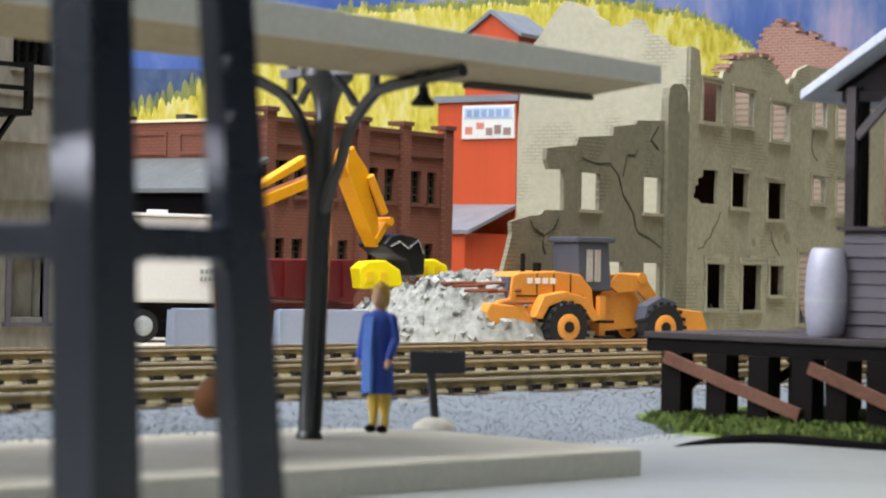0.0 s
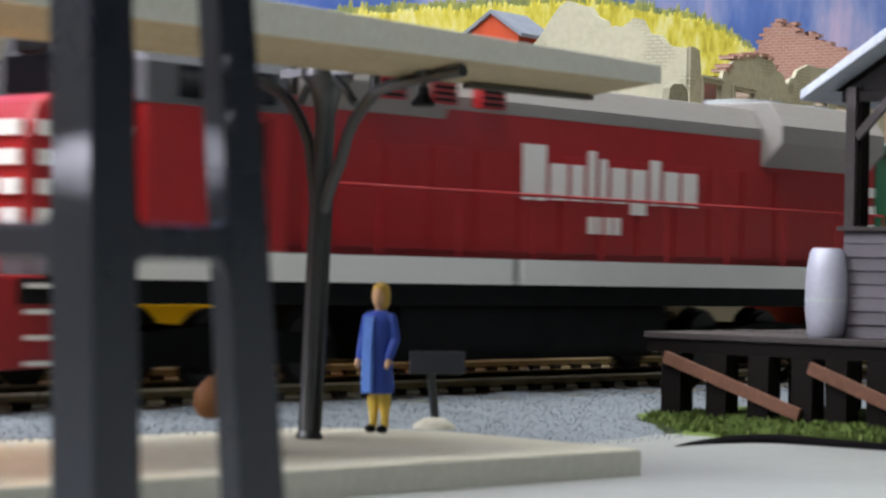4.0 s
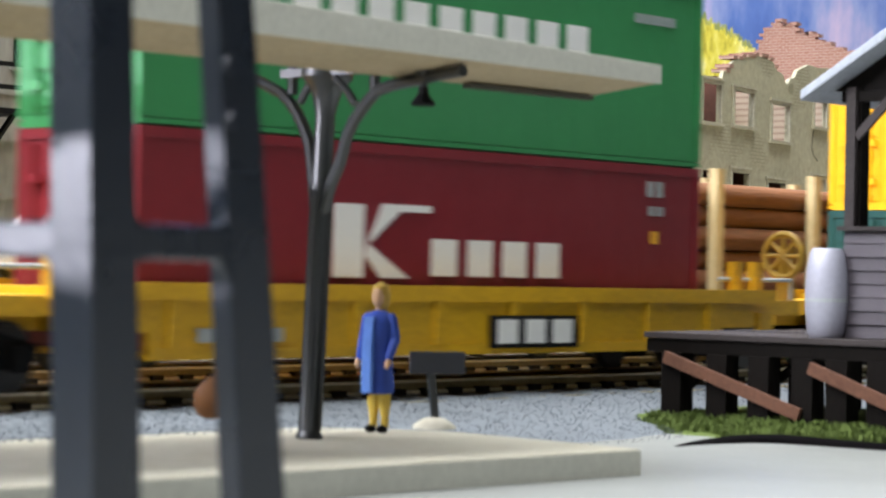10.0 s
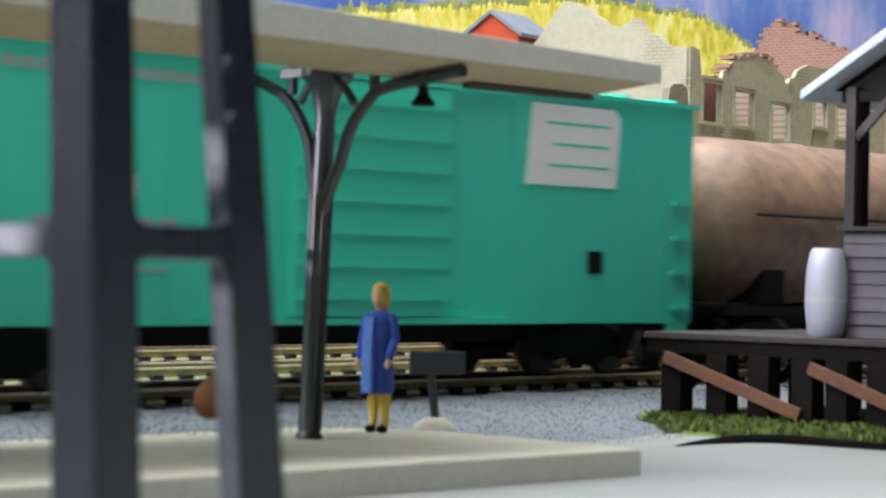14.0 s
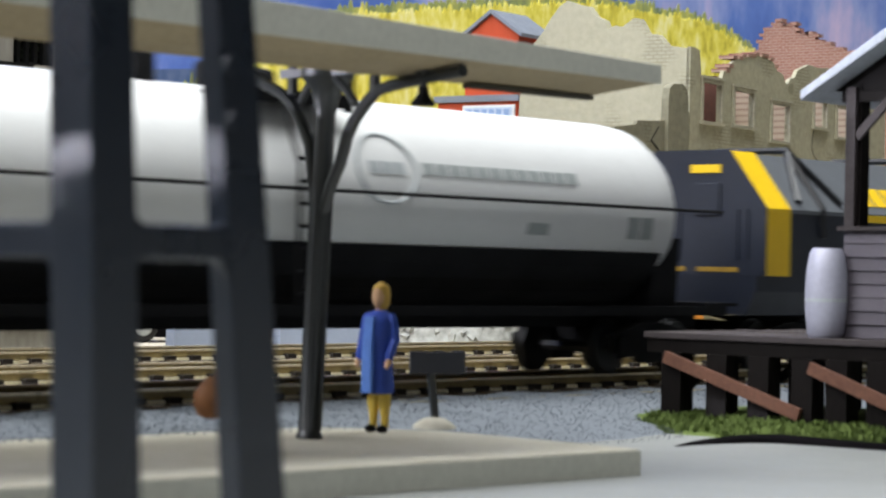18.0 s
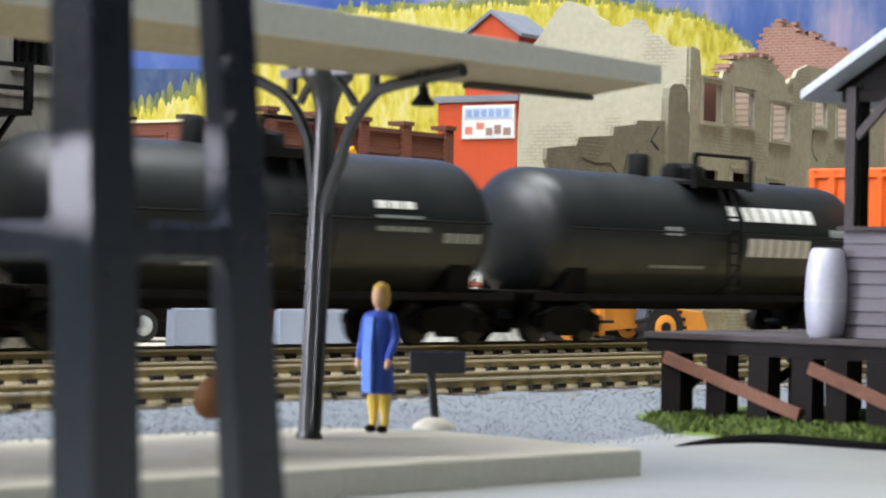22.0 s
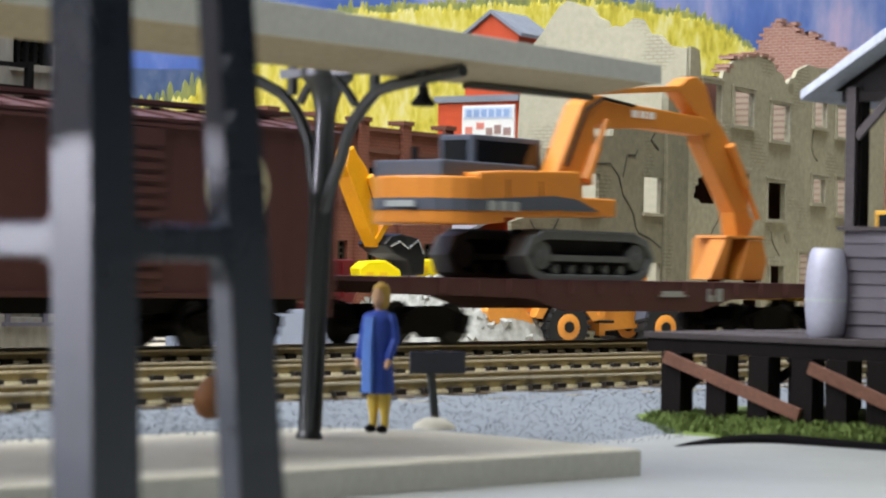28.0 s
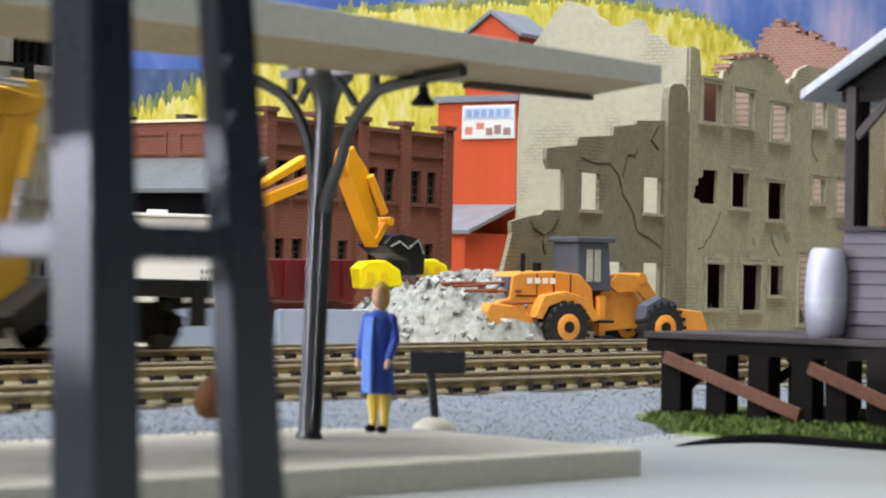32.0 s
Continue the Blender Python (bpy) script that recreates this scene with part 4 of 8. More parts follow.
M["stocking"] = mat("stocking", "d8b84a", 0.6)
M["hair_blond"] = mat("hair_blond", "c8a24a", 0.7, var=0.3)
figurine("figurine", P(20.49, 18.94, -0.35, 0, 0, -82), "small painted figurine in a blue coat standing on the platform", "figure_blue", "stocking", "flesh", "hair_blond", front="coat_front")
figurine("figurine", P(17.0, 17.66, -0.35, 0, 0, 150), "small painted figurine in dark clothes carrying a brown bag", "black", "matt_black", "flesh", "hair_blond", "figure_brown", stride=0.27, long_coat=False)


def sign():
    b = thing("platform_sign", P(21.78, 19.15, -0.35, 0, 0, -30), "blank dark sign board on a short post", "sign")
    part("board", S().box(-0.36, 0.36, -0.05, 0.02, 0.66, 0.94), "sign_board", b, "glossy dark board", bevel=0.01)
    part("post", S().beam((0.02, 0.06, 0), (-0.07, 0.06, 0.82), 0.085), "iron", b)
    part("base", S().lathe((0, 0.05, -0.02), (0, 0.05, 0.12), [(0, 0.28), (0.3, 0.26), (0.6, 0.2), (0.9, 0.13), (1, 0.05)], 16), "concrete", b, "pale plaster base", smooth=True)
    return b


sign()


# ---- the timber loading dock with the shed ----
def dock():
    d = thing("loading_dock", P(27.6, 0, 0), "dark weathered timber loading dock on posts", "dock")
    plank = S().box(-0.14, 0.14, -4.5, 0.0, 0, 0.09).mesh("plank", M["grey_timber"], 0.012)
    for i in range(26):
        piece("plank", plank, d, P(0.12 + 0.3 * i, 20.25 + rnd.uniform(-0.05, 0.05), 0.68 + rnd.uniform(0, 0.015)))
    part("edge_beam", S().box(0.02, 0.2, 15.4, 20.2, 0.48, 0.675), "timber", d)
    part("edge_beam", S().box(3.4, 3.6, 15.4, 20.2, 0.48, 0.675), "timber", d)
    for y in (20.0, 16.0):
        part("long_beam", S().box(0.21, 7.8, y - 0.1, y + 0.1, 0.48, 0.675), "timber", d)
    for x in (0.12, 3.5, 6.8):
        for y in (19.72, 18.93, 18.22, 17.5, 16.95, 16.3, 15.6):
            part("post", S().box(x - 0.16, x + 0.16, y - 0.17, y + 0.17, -0.65, 0.479), "timber", d)
    for a, c in (((-0.08, 19.8, 0.42), (-0.08, 17.5, -0.3)), ((-0.08, 17.35, 0.36), (-0.08, 15.6, -0.25))):
        part("brace", S().beam(a, c, 0.08, 0.17), "red_timber", d, "reddish diagonal brace")
    for a, c in (((0.38, 19.88, -0.17), (0.38, 19.44, 0.21)), ((0.38, 19.27, 0.3), (0.38, 18.79, 0.63)), ((0.38, 18.39, -0.0), (0.38, 17.93, 0.3)), ((0.38, 17.67, 0.43), (0.38, 17.21, 0.67))):
        part("brace", S().beam(a, c, 0.1, 0.12), "timber", d)
    return d


dock()
part("grass_bank", S().add([(x, y, z) for y in (14.0, 16.5, 18.5, 20.3) for x, z in ((27.0, -0.66), (27.55, -0.44), (31.5, -0.4))] + [(x, y, -0.7) for y in (14.0, 20.3) for x in (27.0, 31.5)],
                          [(3 * j + i, 3 * j + i + 1, 3 * j + i + 4, 3 * j + i + 3) for j in range(3) for i in range(2)] + [(0, 1, 2, 13, 12), (9, 14, 15, 11, 10), (2, 5, 8, 11, 15, 13)]), "grass")
tagged(bpy.data.objects["grass_bank"], "grassy ground under the loading dock", "grass", kind="stuff")


def tufts():
    s = S()
    r2 = random.Random(4)
    for _ in range(8000):
        y, w = r2.uniform(14.0, 20.05), r2.random() ** 1.3
        x = 27.05 + 0.2 * noise.noise((y * 1.3, 0, 0)) + 1.5 * w
        z = -0.66 + min(0.22, 0.45 * max(0, x - 27.0))
        h = r2.uniform(0.0, 0.07)
        a = r2.random() * 6.3
        dx, dy = math.cos(a) * 0.03, math.sin(a) * 0.03
        s.add([(x - dx, y - dy, z), (x + dx, y + dy, z), (x + r2.uniform(-0.06, 0.06), y + r2.uniform(-0.06, 0.06), z + h + 0.04)], [(0, 1, 2)])
    return tagged(part("grass_tufts", s, "grass"), "short green scenic grass", "grass", kind="stuff")


tufts()


def shed():
    b = thing("dock_shed", P(28.15, 0, 0.77), "small weathered plank shed with a pitched slate roof", "shed")
    plank = S().box(-0.04, 0.04, -2.6, 0.0, 0, 0.185).mesh("plank", M["shed_plank"], 0.012)
    for i in range(8):
        piece("plank", plank, b, P(rnd.uniform(-0.015, 0.015), 17.22, 0.003 + 0.187 * i, 0, rnd.uniform(4, 9), 0))
    for y in (17.12, 14.8):
        for x in (0.06, 3.4):
            part("post", S().box(x - 0.02, x + 0.2, y - 0.12, y + 0.1, 1.5, 3.55), "timber", b, "dark square post")
    # Left face of the dark post made paler: the light on it as colour.
    part("post_face", S().box(-0.05, 0.03, 17.05, 17.2, 1.5, 3.5), "grey_timber", b, "lit left face of the post, painted paler")
    part("brace", S().beam((0.0, 17.05, 2.8), (0.0, 16.3, 3.55), 0.07, 0.12), "grey_timber", b)
    part("cross_beam", S().box(0.0, 0.14, 14.6, 17.3, 3.3, 3.45), "timber", b)
    part("gable", S().slab([(17.45, 3.46), (15.95, 4.35), (14.45, 3.46)], "x", 0.05, 0.12), "timber", b)
    part("roof", S().slab([(17.8, 3.32), (15.95, 4.42), (14.1, 3.32), (14.1, 3.46), (15.95, 4.58), (17.8, 3.46)], "x", -0.3, 4.2), "slate", b, "pale slate roof", bevel=0.02)
    part("counter", S().box(-0.08, 3.4, 16.0, 17.3, 1.5, 1.56), "grey_timber", b)
    part("inner_wall", S().box(3.3, 3.4, 14.7, 17.2, 0, 3.3), "timber", b)
    return b


shed()
brl = thing("milk_drum", P(28.0, 17.4, 0.77), "upright silver metal drum on the dock", "drum")
part("body", S().lathe((0, 0, 0), (0, 0, 1.25), [(0, 0.22), (0.05, 0.26), (0.3, 0.295), (0.5, 0.3), (0.75, 0.285), (0.95, 0.24), (1, 0.2)], 24), "barrel", brl, smooth=True)
part("hoop", S().lathe((0, 0, 0.5), (0, 0, 0.55), [(0, 0.302), (1, 0.302)], 24), "silver_paint", brl)


# ---- the iron tower in the foreground ----
def tower():
    t = thing("lattice_tower", P(7.83, 9.28, -0.65), "tall dark grey plastic tower leg with cross pieces", "tower")
    part("left_leg", S().slab([(0.085, 0), (0.44, 0), (0.112, 6.5), (-0.13, 6.5)], "y", 0.0, 0.335), "tower_plastic", t, bevel=0.012)
    part("right_leg", S().slab([(1.2, 0), (1.573, 0), (0.8, 6.5), (0.61, 6.5)], "y", 0.0, 0.17), "tower_plastic", t, bevel=0.012)
    for z in (2.27, 4.7, 0.1):
        x1 = 1.2 - 0.091 * z
        x0 = 0.434 - 0.05 * z - 0.015
        part("cross_bar", S().box(x0, x1 + 0.06, 0.02, 0.11, z, z + 0.19), "tower_plastic", t, bevel=0.02)
        xl = 0.085 - 0.033 * z
        part("side_bar", S().box(xl + 0.012, xl + 0.1, 0.33, 2.45, z, z + 0.19), "tower_plastic", t, bevel=0.02)
        for zz, up in ((z + 0.185, 1), (z + 0.005, -1)):
            pts = [(0.33, zz)] + [(0.33 + 0.11 * (1 - math.sin(q)), zz + up * 0.11 * (1 - math.cos(q))) for q in (0, 0.4, 0.8, 1.2, 1.57)]
            part("gusset", S().slab(pts, "x", xl + 0.014, xl + 0.098), "tower_plastic", t)
        for zz, up in ((z + 0.185, 1), (z + 0.005, -1)):
            for xa, sgn in ((x0 + 0.005, 1), (x1 + 0.01, -1)):
                pts = [(xa, zz)] + [(xa + sgn * 0.11 * (1 - math.sin(q)), zz + up * 0.11 * (1 - math.cos(q))) for q in (0, 0.4, 0.8, 1.2, 1.57)]
                part("gusset", S().slab(pts, "y", 0.025, 0.105), "tower_plastic", t)
    for zz in (3.35, 3.05):
        part("bolt_head", S().rod((0.95 - 0.1 * (zz - 3.35), -0.04, zz), (0.95 - 0.1 * (zz - 3.35), 0.02, zz), 0.05, 8), "tower_plastic", t)
    part("back_leg", S().slab([(0.085, 0), (0.44, 0), (0.112, 6.5), (-0.13, 6.5)], "y", 2.44, 2.7), "tower_plastic", t, bevel=0.012)
    return t


tower()


# ---- the yard ----
def barrier(m):
    b = thing("road_barrier", m, "pale blue-grey moulded concrete road barrier", "barrier", "barriers along the yard")
    n = 2.6
    part("body", S().slab([(-0.34, 0), (-0.3, 0.12), (-0.16, 0.3), (-0.11, 1.2), (0.11, 1.2), (0.16, 0.3), (0.3, 0.12), (0.34, 0)], "x", 0, n), "barrier", b, bevel=0.02)
    part("end_rib", S().slab([(-0.36, 0), (-0.18, 0.3), (-0.13, 1.16), (0.13, 1.16), (0.18, 0.3), (0.36, 0)], "x", -0.08, -0.004), "barrier", b)
    return b


b0 = barrier(P(37.35, 41.2, -0.62, 0, 0, -8))
for x, y, a in ((40.25, 40.55, -12),):
    copy_thing(b0, P(x, y, -0.62, 0, 0, a))

HX, HY = 49.0, 43.0                          # the heap's middle


def heap_z(a, w):
    """Height of the heap; a runs along its length, w across, both -1 to 1."""
    r = min(1.0, math.hypot(a, w))
    top = 2.05 + 0.75 * a - 0.3 * a * a
    return top * (1 - r ** 3.2)


def heap_xy(a, w):
    u, v = a * 3.6, w * 2.4
    return HX + 0.659 * u + 0.752 * v, HY - 0.752 * u + 0.659 * v


def rubble_heap():
    s = S()
    n, m = 130, 92
    for i in range(n):
        for j in range(m):
            a, w = -1.08 + 2.16 * i / (n - 1), -1.08 + 2.16 * j / (m - 1)
            x, y = heap_xy(a, w)
            e = max(0.0, 1 - math.hypot(a, w))
            z = heap_z(a, w) + min(1, 3 * e) * (0.34 * noise.noise((x * 0.9, y * 0.9, 2)) + 0.24 * noise.noise((x * 2.2, y * 2.2, 5)) - 0.16 * abs(noise.noise((x * 4.5, y * 4.5, 9))) + 0.1 * noise.noise((x * 8, y * 8, 5)) + 0.05 * noise.noise((x * 17, y * 17, 1)))
            s.v.append((x, y, max(z, 0) - 0.66))
    s.f += [(i * m + j, (i + 1) * m + j, (i + 1) * m + j + 1, i * m + j + 1) for i in range(n - 1) for j in range(m - 1)]
    h = thing("rubble_heap", P(0, 0, 0), "heap of grey broken concrete rubble in the yard", "rubble")
    part("rubble_mound", s, "rubble", h)
    r2 = random.Random(8)
    for k in range(220):
        a, w = r2.uniform(-0.9, 0.95), r2.uniform(-0.95, 0.3)
        if math.hypot(a, w) > 0.98:
            continue
        x, y = heap_xy(a, w)
        z = heap_z(a, w) - 0.62
        r = r2.uniform(0.03, 0.13)
        q = Euler((r2.random() * 3, r2.random() * 3, r2.random() * 3)).to_matrix()
        pts = [Vector((x, y, z)) + q @ Vector((i * r * r2.uniform(0.7, 1.3), c * r * r2.uniform(0.6, 1.2), d * r * r2.uniform(0.3, 0.7))) for i in (-1, 1) for c in (-1, 1) for d in (-1, 1)]
        part("chunk", S().add(pts, [(0, 1, 3, 2), (4, 6, 7, 5), (0, 4, 5, 1), (2, 3, 7, 6), (0, 2, 6, 4), (1, 5, 7, 3)]), "rubble", h)
    for k in range(6):
        a, w = 0.0 + 0.09 * k, -0.55 - 0.05 * (k % 3)
        x, y = heap_xy(a, w)
        z = heap_z(a, w) - 0.5
        part("rusty_bar", S().rod((x, y, z), (x + 0.7, y - 0.6, z + 0.05), 0.05, 6), "rust", h, "rusty reinforcement bar")
    return h


rubble_heap()


def wheel(parent, x, y, z, r, w, hub, name="wheel", hub_r=1.0):
    t = part(name, S().lathe((x, y - w / 2, z), (x, y + w / 2, z), [(0, r * 0.62 * hub_r), (0.04, r * 0.9), (0.2, r), (0.8, r), (0.96, r * 0.9), (1, r * 0.62 * hub_r)], 22), "tyre", parent, smooth=True)
    part("rim", S().lathe((x, y - w / 2 - 0.02, z), (x, y + w / 2 + 0.02, z), [(0, r * 0.2 * hub_r), (0.01, r * 0.55 * hub_r), (0.05, r * 0.6 * hub_r), (0.95, r * 0.6 * hub_r), (0.99, r * 0.55 * hub_r), (1, r * 0.2 * hub_r)], 16), hub, t, smooth=True)
    return t


def loader():
    b = thing("wheel_loader", P(49.36, 40.28, -0.62, 0, 0, -19), "orange model wheel loader with a dark grey cab", "loader")
    part("rear_body", S().slab([(-0.75, 0.95), (-0.8, 1.3), (-0.6, 1.45), (-0.3, 1.5), (-0.22, 2.12), (0.05, 2.22), (1.2, 2.28), (2.0, 2.2), (2.4, 1.8), (2.5, 0.9), (1.4, 0.75), (0.4, 0.5)], "y", 0.25, 1.75), "loader", b, "orange engine hood and chassis", bevel=0.05)
    part("rear_fender", S().slab([(0.3, 1.0), (0.6, 1.6), (1.3, 1.72), (2.0, 1.55), (2.5, 0.95), (2.2, 0.9), (1.8, 1.35), (1.2, 1.45), (0.75, 1.3), (0.55, 0.95)], "y", -0.12, 0.3), "loader", b, bevel=0.03)
    part("counterweight", S().slab([(-1.02, 0.9), (-1.12, 1.15), (-0.98, 1.38), (0.1, 1.3), (0.4, 0.9), (0.35, 0.4), (-0.2, 0.38)], "y", 0.1, 1.9), "loader", b, bevel=0.06)
    part("grille", S().slab([(-0.34, 1.54), (-0.3, 2.08), (-0.2, 2.1), (-0.2, 1.54)], "y", 0.32, 1.68), "cab_grey", b, "dark radiator grille")
    for x in (0.55, 1.1, 1.65):
        part("panel_line", S().box(x, x + 0.03, 0.235, 0.252, 1.62, 2.2), "black", b)
    part("belt_line", S().box(-0.1, 2.1, 0.232, 0.252, 1.56, 1.6), "black", b)
    part("side_step", S().box(2.5, 3.0, -0.05, 0.3, 0.42, 0.5), "black", b)
    part("side_step", S().box(2.5, 3.0, 0.02, 0.3, 0.85, 0.93), "black", b)
    cab = part("cab", S().slab([(2.0, 1.75), (1.95, 3.1), (3.0, 3.1), (3.1, 1.75)], "y", 0.35, 1.65), "cab_grey", b, "dark grey glazed cab", bevel=0.04)
    part("cab_roof", S().box(1.85, 3.15, 0.25, 1.75, 3.1, 3.25), "cab_grey", cab, bevel=0.04)
    part("cab_window", S().box(2.25, 2.72, 0.33, 0.348, 2.0, 2.9), "cab_glass", cab)
    part("window_bar", S().box(2.46, 2.5, 0.322, 0.33, 2.0, 2.9), "cab_grey", cab)
    part("mast_frame", S().slab([(2.9, 0.6), (2.9, 1.7), (3.3, 1.9), (4.1, 1.5), (4.2, 0.7)], "y", 0.6, 1.4), "loader", b, bevel=0.03)
    for y in (0.45, 1.45):
        part("lift_arm", S().slab([(3.1, 1.9), (3.4, 2.25), (4.3, 2.2), (5.3, 0.9), (5.1, 0.75), (4.1, 1.75), (3.4, 1.7)], "y", y, y + 0.14), "loader", b, bevel=0.02)
    part("tilt_ram", S().rod((3.2, 1.0, 2.0), (4.6, 1.0, 2.1), 0.09, 8), "chrome", b)
    part("pivot", S().rod((4.2, 0.4, 2.12), (4.2, 1.6, 2.12), 0.16, 10), "loader", b)
    part("bucket", S().slab([(5.1, 0.5), (5.0, 1.3), (5.9, 1.2), (6.1, 0.75), (6.0, 0.45), (5.8, 0.35)], "y", -0.15, 2.2), "loader", b, "orange bucket", bevel=0.04)
    part("fender", S().slab([(3.9, 0.95), (4.0, 1.35), (4.5, 1.6), (5.0, 1.45), (4.9, 1.35), (4.5, 1.45), (4.15, 1.25), (4.05, 0.95)], "y", -0.15, 0.35), "cab_grey", b)
    part("exhaust", S().rod((0.5, 0.9, 2.2), (0.5, 0.9, 2.75), 0.07, 8), "matt_black", b)
    part("air_cleaner", S().rod((0.9, 0.8, 2.25), (0.9, 0.8, 2.5), 0.12, 10), "matt_black", b)
    part("maker_mark", letters(0.2, 1.2, 1.92, 2.08, 4, 0.24), "white_print", b, "white painted maker's mark")
    part("ladder", S().box(2.55, 2.75, 0.1, 0.3, 0.5, 1.6), "loader", b)
    for x in (1.35, 4.6):
        for y in (0.05, 1.95):
            w = wheel(b, x, y, 0.74, 0.7, 0.5, "loader", hub_r=0.9)
            for q in range(18):
                a = q * math.pi / 9
                part("tread_lug", S().beam((x + 0.69 * math.cos(a), y - 0.25, 0.74 + 0.69 * math.sin(a)), (x + 0.69 * math.cos(a + 0.14), y + 0.25, 0.74 + 0.69 * math.sin(a + 0.14)), 0.09), "tyre", w)
            part("hub_cap", S().rod((x, y - 0.3, 0.74), (x, y + 0.3, 0.74), 0.16, 12), "black", w)
    return b


loader()


def box_truck():
    b = thing("tank_trailer", P(43.5, 50.3, -0.62, 0, 0, -21), "white box-bodied truck parked in the yard", "truck")
    body = part("body", S().box(0, 4.3, 0, 2.0, 1.15, 3.6), "white", b, "white van body", bevel=0.1)
    part("roof_rim", S().box(-0.05, 4.35, -0.05, 2.05, 3.6, 3.7), "white", b, bevel=0.03)
    part("hatch", S().rod((1.5, 1.0, 3.66), (1.5, 1.0, 3.82), 0.3, 12), "white", b)
    part("marking", letters(2.45, 3.2, 2.0, 2.12, 5, -0.006, s=letters(2.45, 3.2, 1.78, 1.9, 6, -0.006)), "grey_print", body)
    part("chassis", S().box(-0.2, 4.4, 0.4, 1.6, 0.6, 1.14), "matt_black", b)
    part("tank", S().box(2.0, 4.2, 0.15, 0.6, 0.4, 0.95), "yard", b)
    for x in (0.8, 3.7):
        for y in (0.25, 1.75):
            wheel(b, x, y, 0.48, 0.48, 0.35, "silver_paint")
    return b


box_truck()


def tipper():
    b = thing("tipping_wagon", P(46.4, 47.2, -0.62, 0, 0, 2), "dark red tipping wagon behind the barriers", "wagon")
    part("skip", S().slab([(0.3, 1.35), (0.0, 2.45), (3.6, 2.5), (4.0, 1.9), (3.6, 1.2)], "y", 0, 1.5), "maroon", b, "dark red tipping skip", bevel=0.05)
    for x in (0.6, 1.5, 2.4, 3.1):
        part("skip_rib", S().box(x, x + 0.12, -0.08, -0.003, 1.4, 2.4), "maroon", b)
    part("chassis", S().box(0, 4.0, 0.3, 1.2, 0.6, 1.2), "maroon", b)
    for x in (0.8, 3.0):
        for y in (0.15, 1.35):
            wheel(b, x, y, 0.5, 0.5, 0.3, "maroon")
    return b


tipper()


def skip_bin(m, n, h):
    b = thing("yellow_scoop", m, "bright yellow perforated sorting scoop", "scoop", "yellow scoops")
    part("shell", S().slab([(0, 0), (-0.1, 0.75 * h), (0.15, 1.0 * h), (n * 0.6, 1.05 * h), (n, 0.7 * h), (n + 0.1, 0.1 * h)], "y", 0, 1.0), "bright_yellow", b, bevel=0.06)
    for i in range(int(n / 0.4)):
        part("slot", S().box(0.1 + 0.4 * i, 0.3 + 0.4 * i, -0.03, -0.003, 0.25 * h, 0.6 * h), "coil_yellow", b)
    return b


skip_bin(P(47.3, 44.4, 1.05, 0, 0, -30), 1.1, 0.78)
skip_bin(P(51.62, 46.2, 1.42, 0, 0, -30), 0.9, 0.5)


def crane_digger():
    b = thing("yellow_digger", P(43.0, 45.2, -0.62, 0, 0, 2), "bright yellow excavator reaching over the rubble", "excavator")
    for y in (-0.35, 0.35):
        part("crawler", S().slab([(-0.1, 0.35), (0.1, 0.0), (1.0, 0.0), (1.2, 0.35), (1.0, 0.8), (0.1, 0.8)], "y", y, y + 0.45), "matt_black", b, bevel=0.05)
    part("house", S().box(0.1, 1.0, -0.3, 0.7, 0.82, 3.2), "crane_yellow", b, bevel=0.08)
    part("cab", S().box(0.15, 0.9, -0.25, 0.3, 3.2, 3.45), "cab_grey", b, bevel=0.05)
    part("boom", S().slab([(0.4, 3.5), (0.4, 3.85), (1.63, 4.21), (3.62, 4.83), (4.9, 5.15), (5.05, 4.85), (3.63, 4.53), (1.64, 3.88)], "y", 0.3, 0.75), "crane_yellow", b, bevel=0.03)
    part("boom_ram", S().slab([(0.4, 3.95), (0.4, 4.1), (1.62, 4.56), (3.3, 5.36), (3.52, 5.38), (3.56, 5.2), (1.62, 4.38)], "y", 0.35, 0.7), "crane_yellow", b, bevel=0.03)
    part("stick", S().slab([(4.85, 5.1), (4.95, 5.55), (5.15, 5.73), (5.32, 5.5), (5.74, 5.12), (5.84, 4.95), (5.78, 4.7), (6.27, 3.72), (6.32, 2.85), (5.9, 3.4)], "y", 0.25, 0.8), "crane_yellow", b, bevel=0.04)
    part("ram", S().rod((5.8, 0.2, 4.9), (6.45, 0.2, 3.85), 0.13, 10), "crane_yellow", b, smooth=True)
    part("link", S().beam((6.2, 0.4, 3.05), (6.7, 0.4, 3.65), 0.4, 0.18), "crane_yellow", b)
    part("link_pin", S().rod((6.68, 0.1, 3.62), (6.68, 0.8, 3.62), 0.13, 10), "crane_yellow", b)
    part("bucket", S().slab([(6.3, 2.95), (6.6, 3.2), (7.05, 3.28), (7.8, 3.15), (8.15, 2.8), (8.1, 2.1), (7.65, 2.05), (7.35, 2.5), (6.75, 2.7)], "y", 0.0, 1.1), "black", b, "glossy black bucket", bevel=0.06)
    for y in (-0.03, 0.5):
        part("bucket_rib", S().tube([(6.5, y, 2.9), (6.9, y, 3.05), (7.3, y, 2.85), (7.75, y, 3.1), (8.0, y, 2.7)], 0.035, 6), "chrome", b, "bright wavy line along the bucket")
    for q in (0.15, 0.5, 0.85):
        part("tooth", S().slab([(7.7, 2.1), (7.95, 2.1), (7.8, 1.85)], "y", q, q + 0.12), "chrome", b)
    return b


crane_digger()


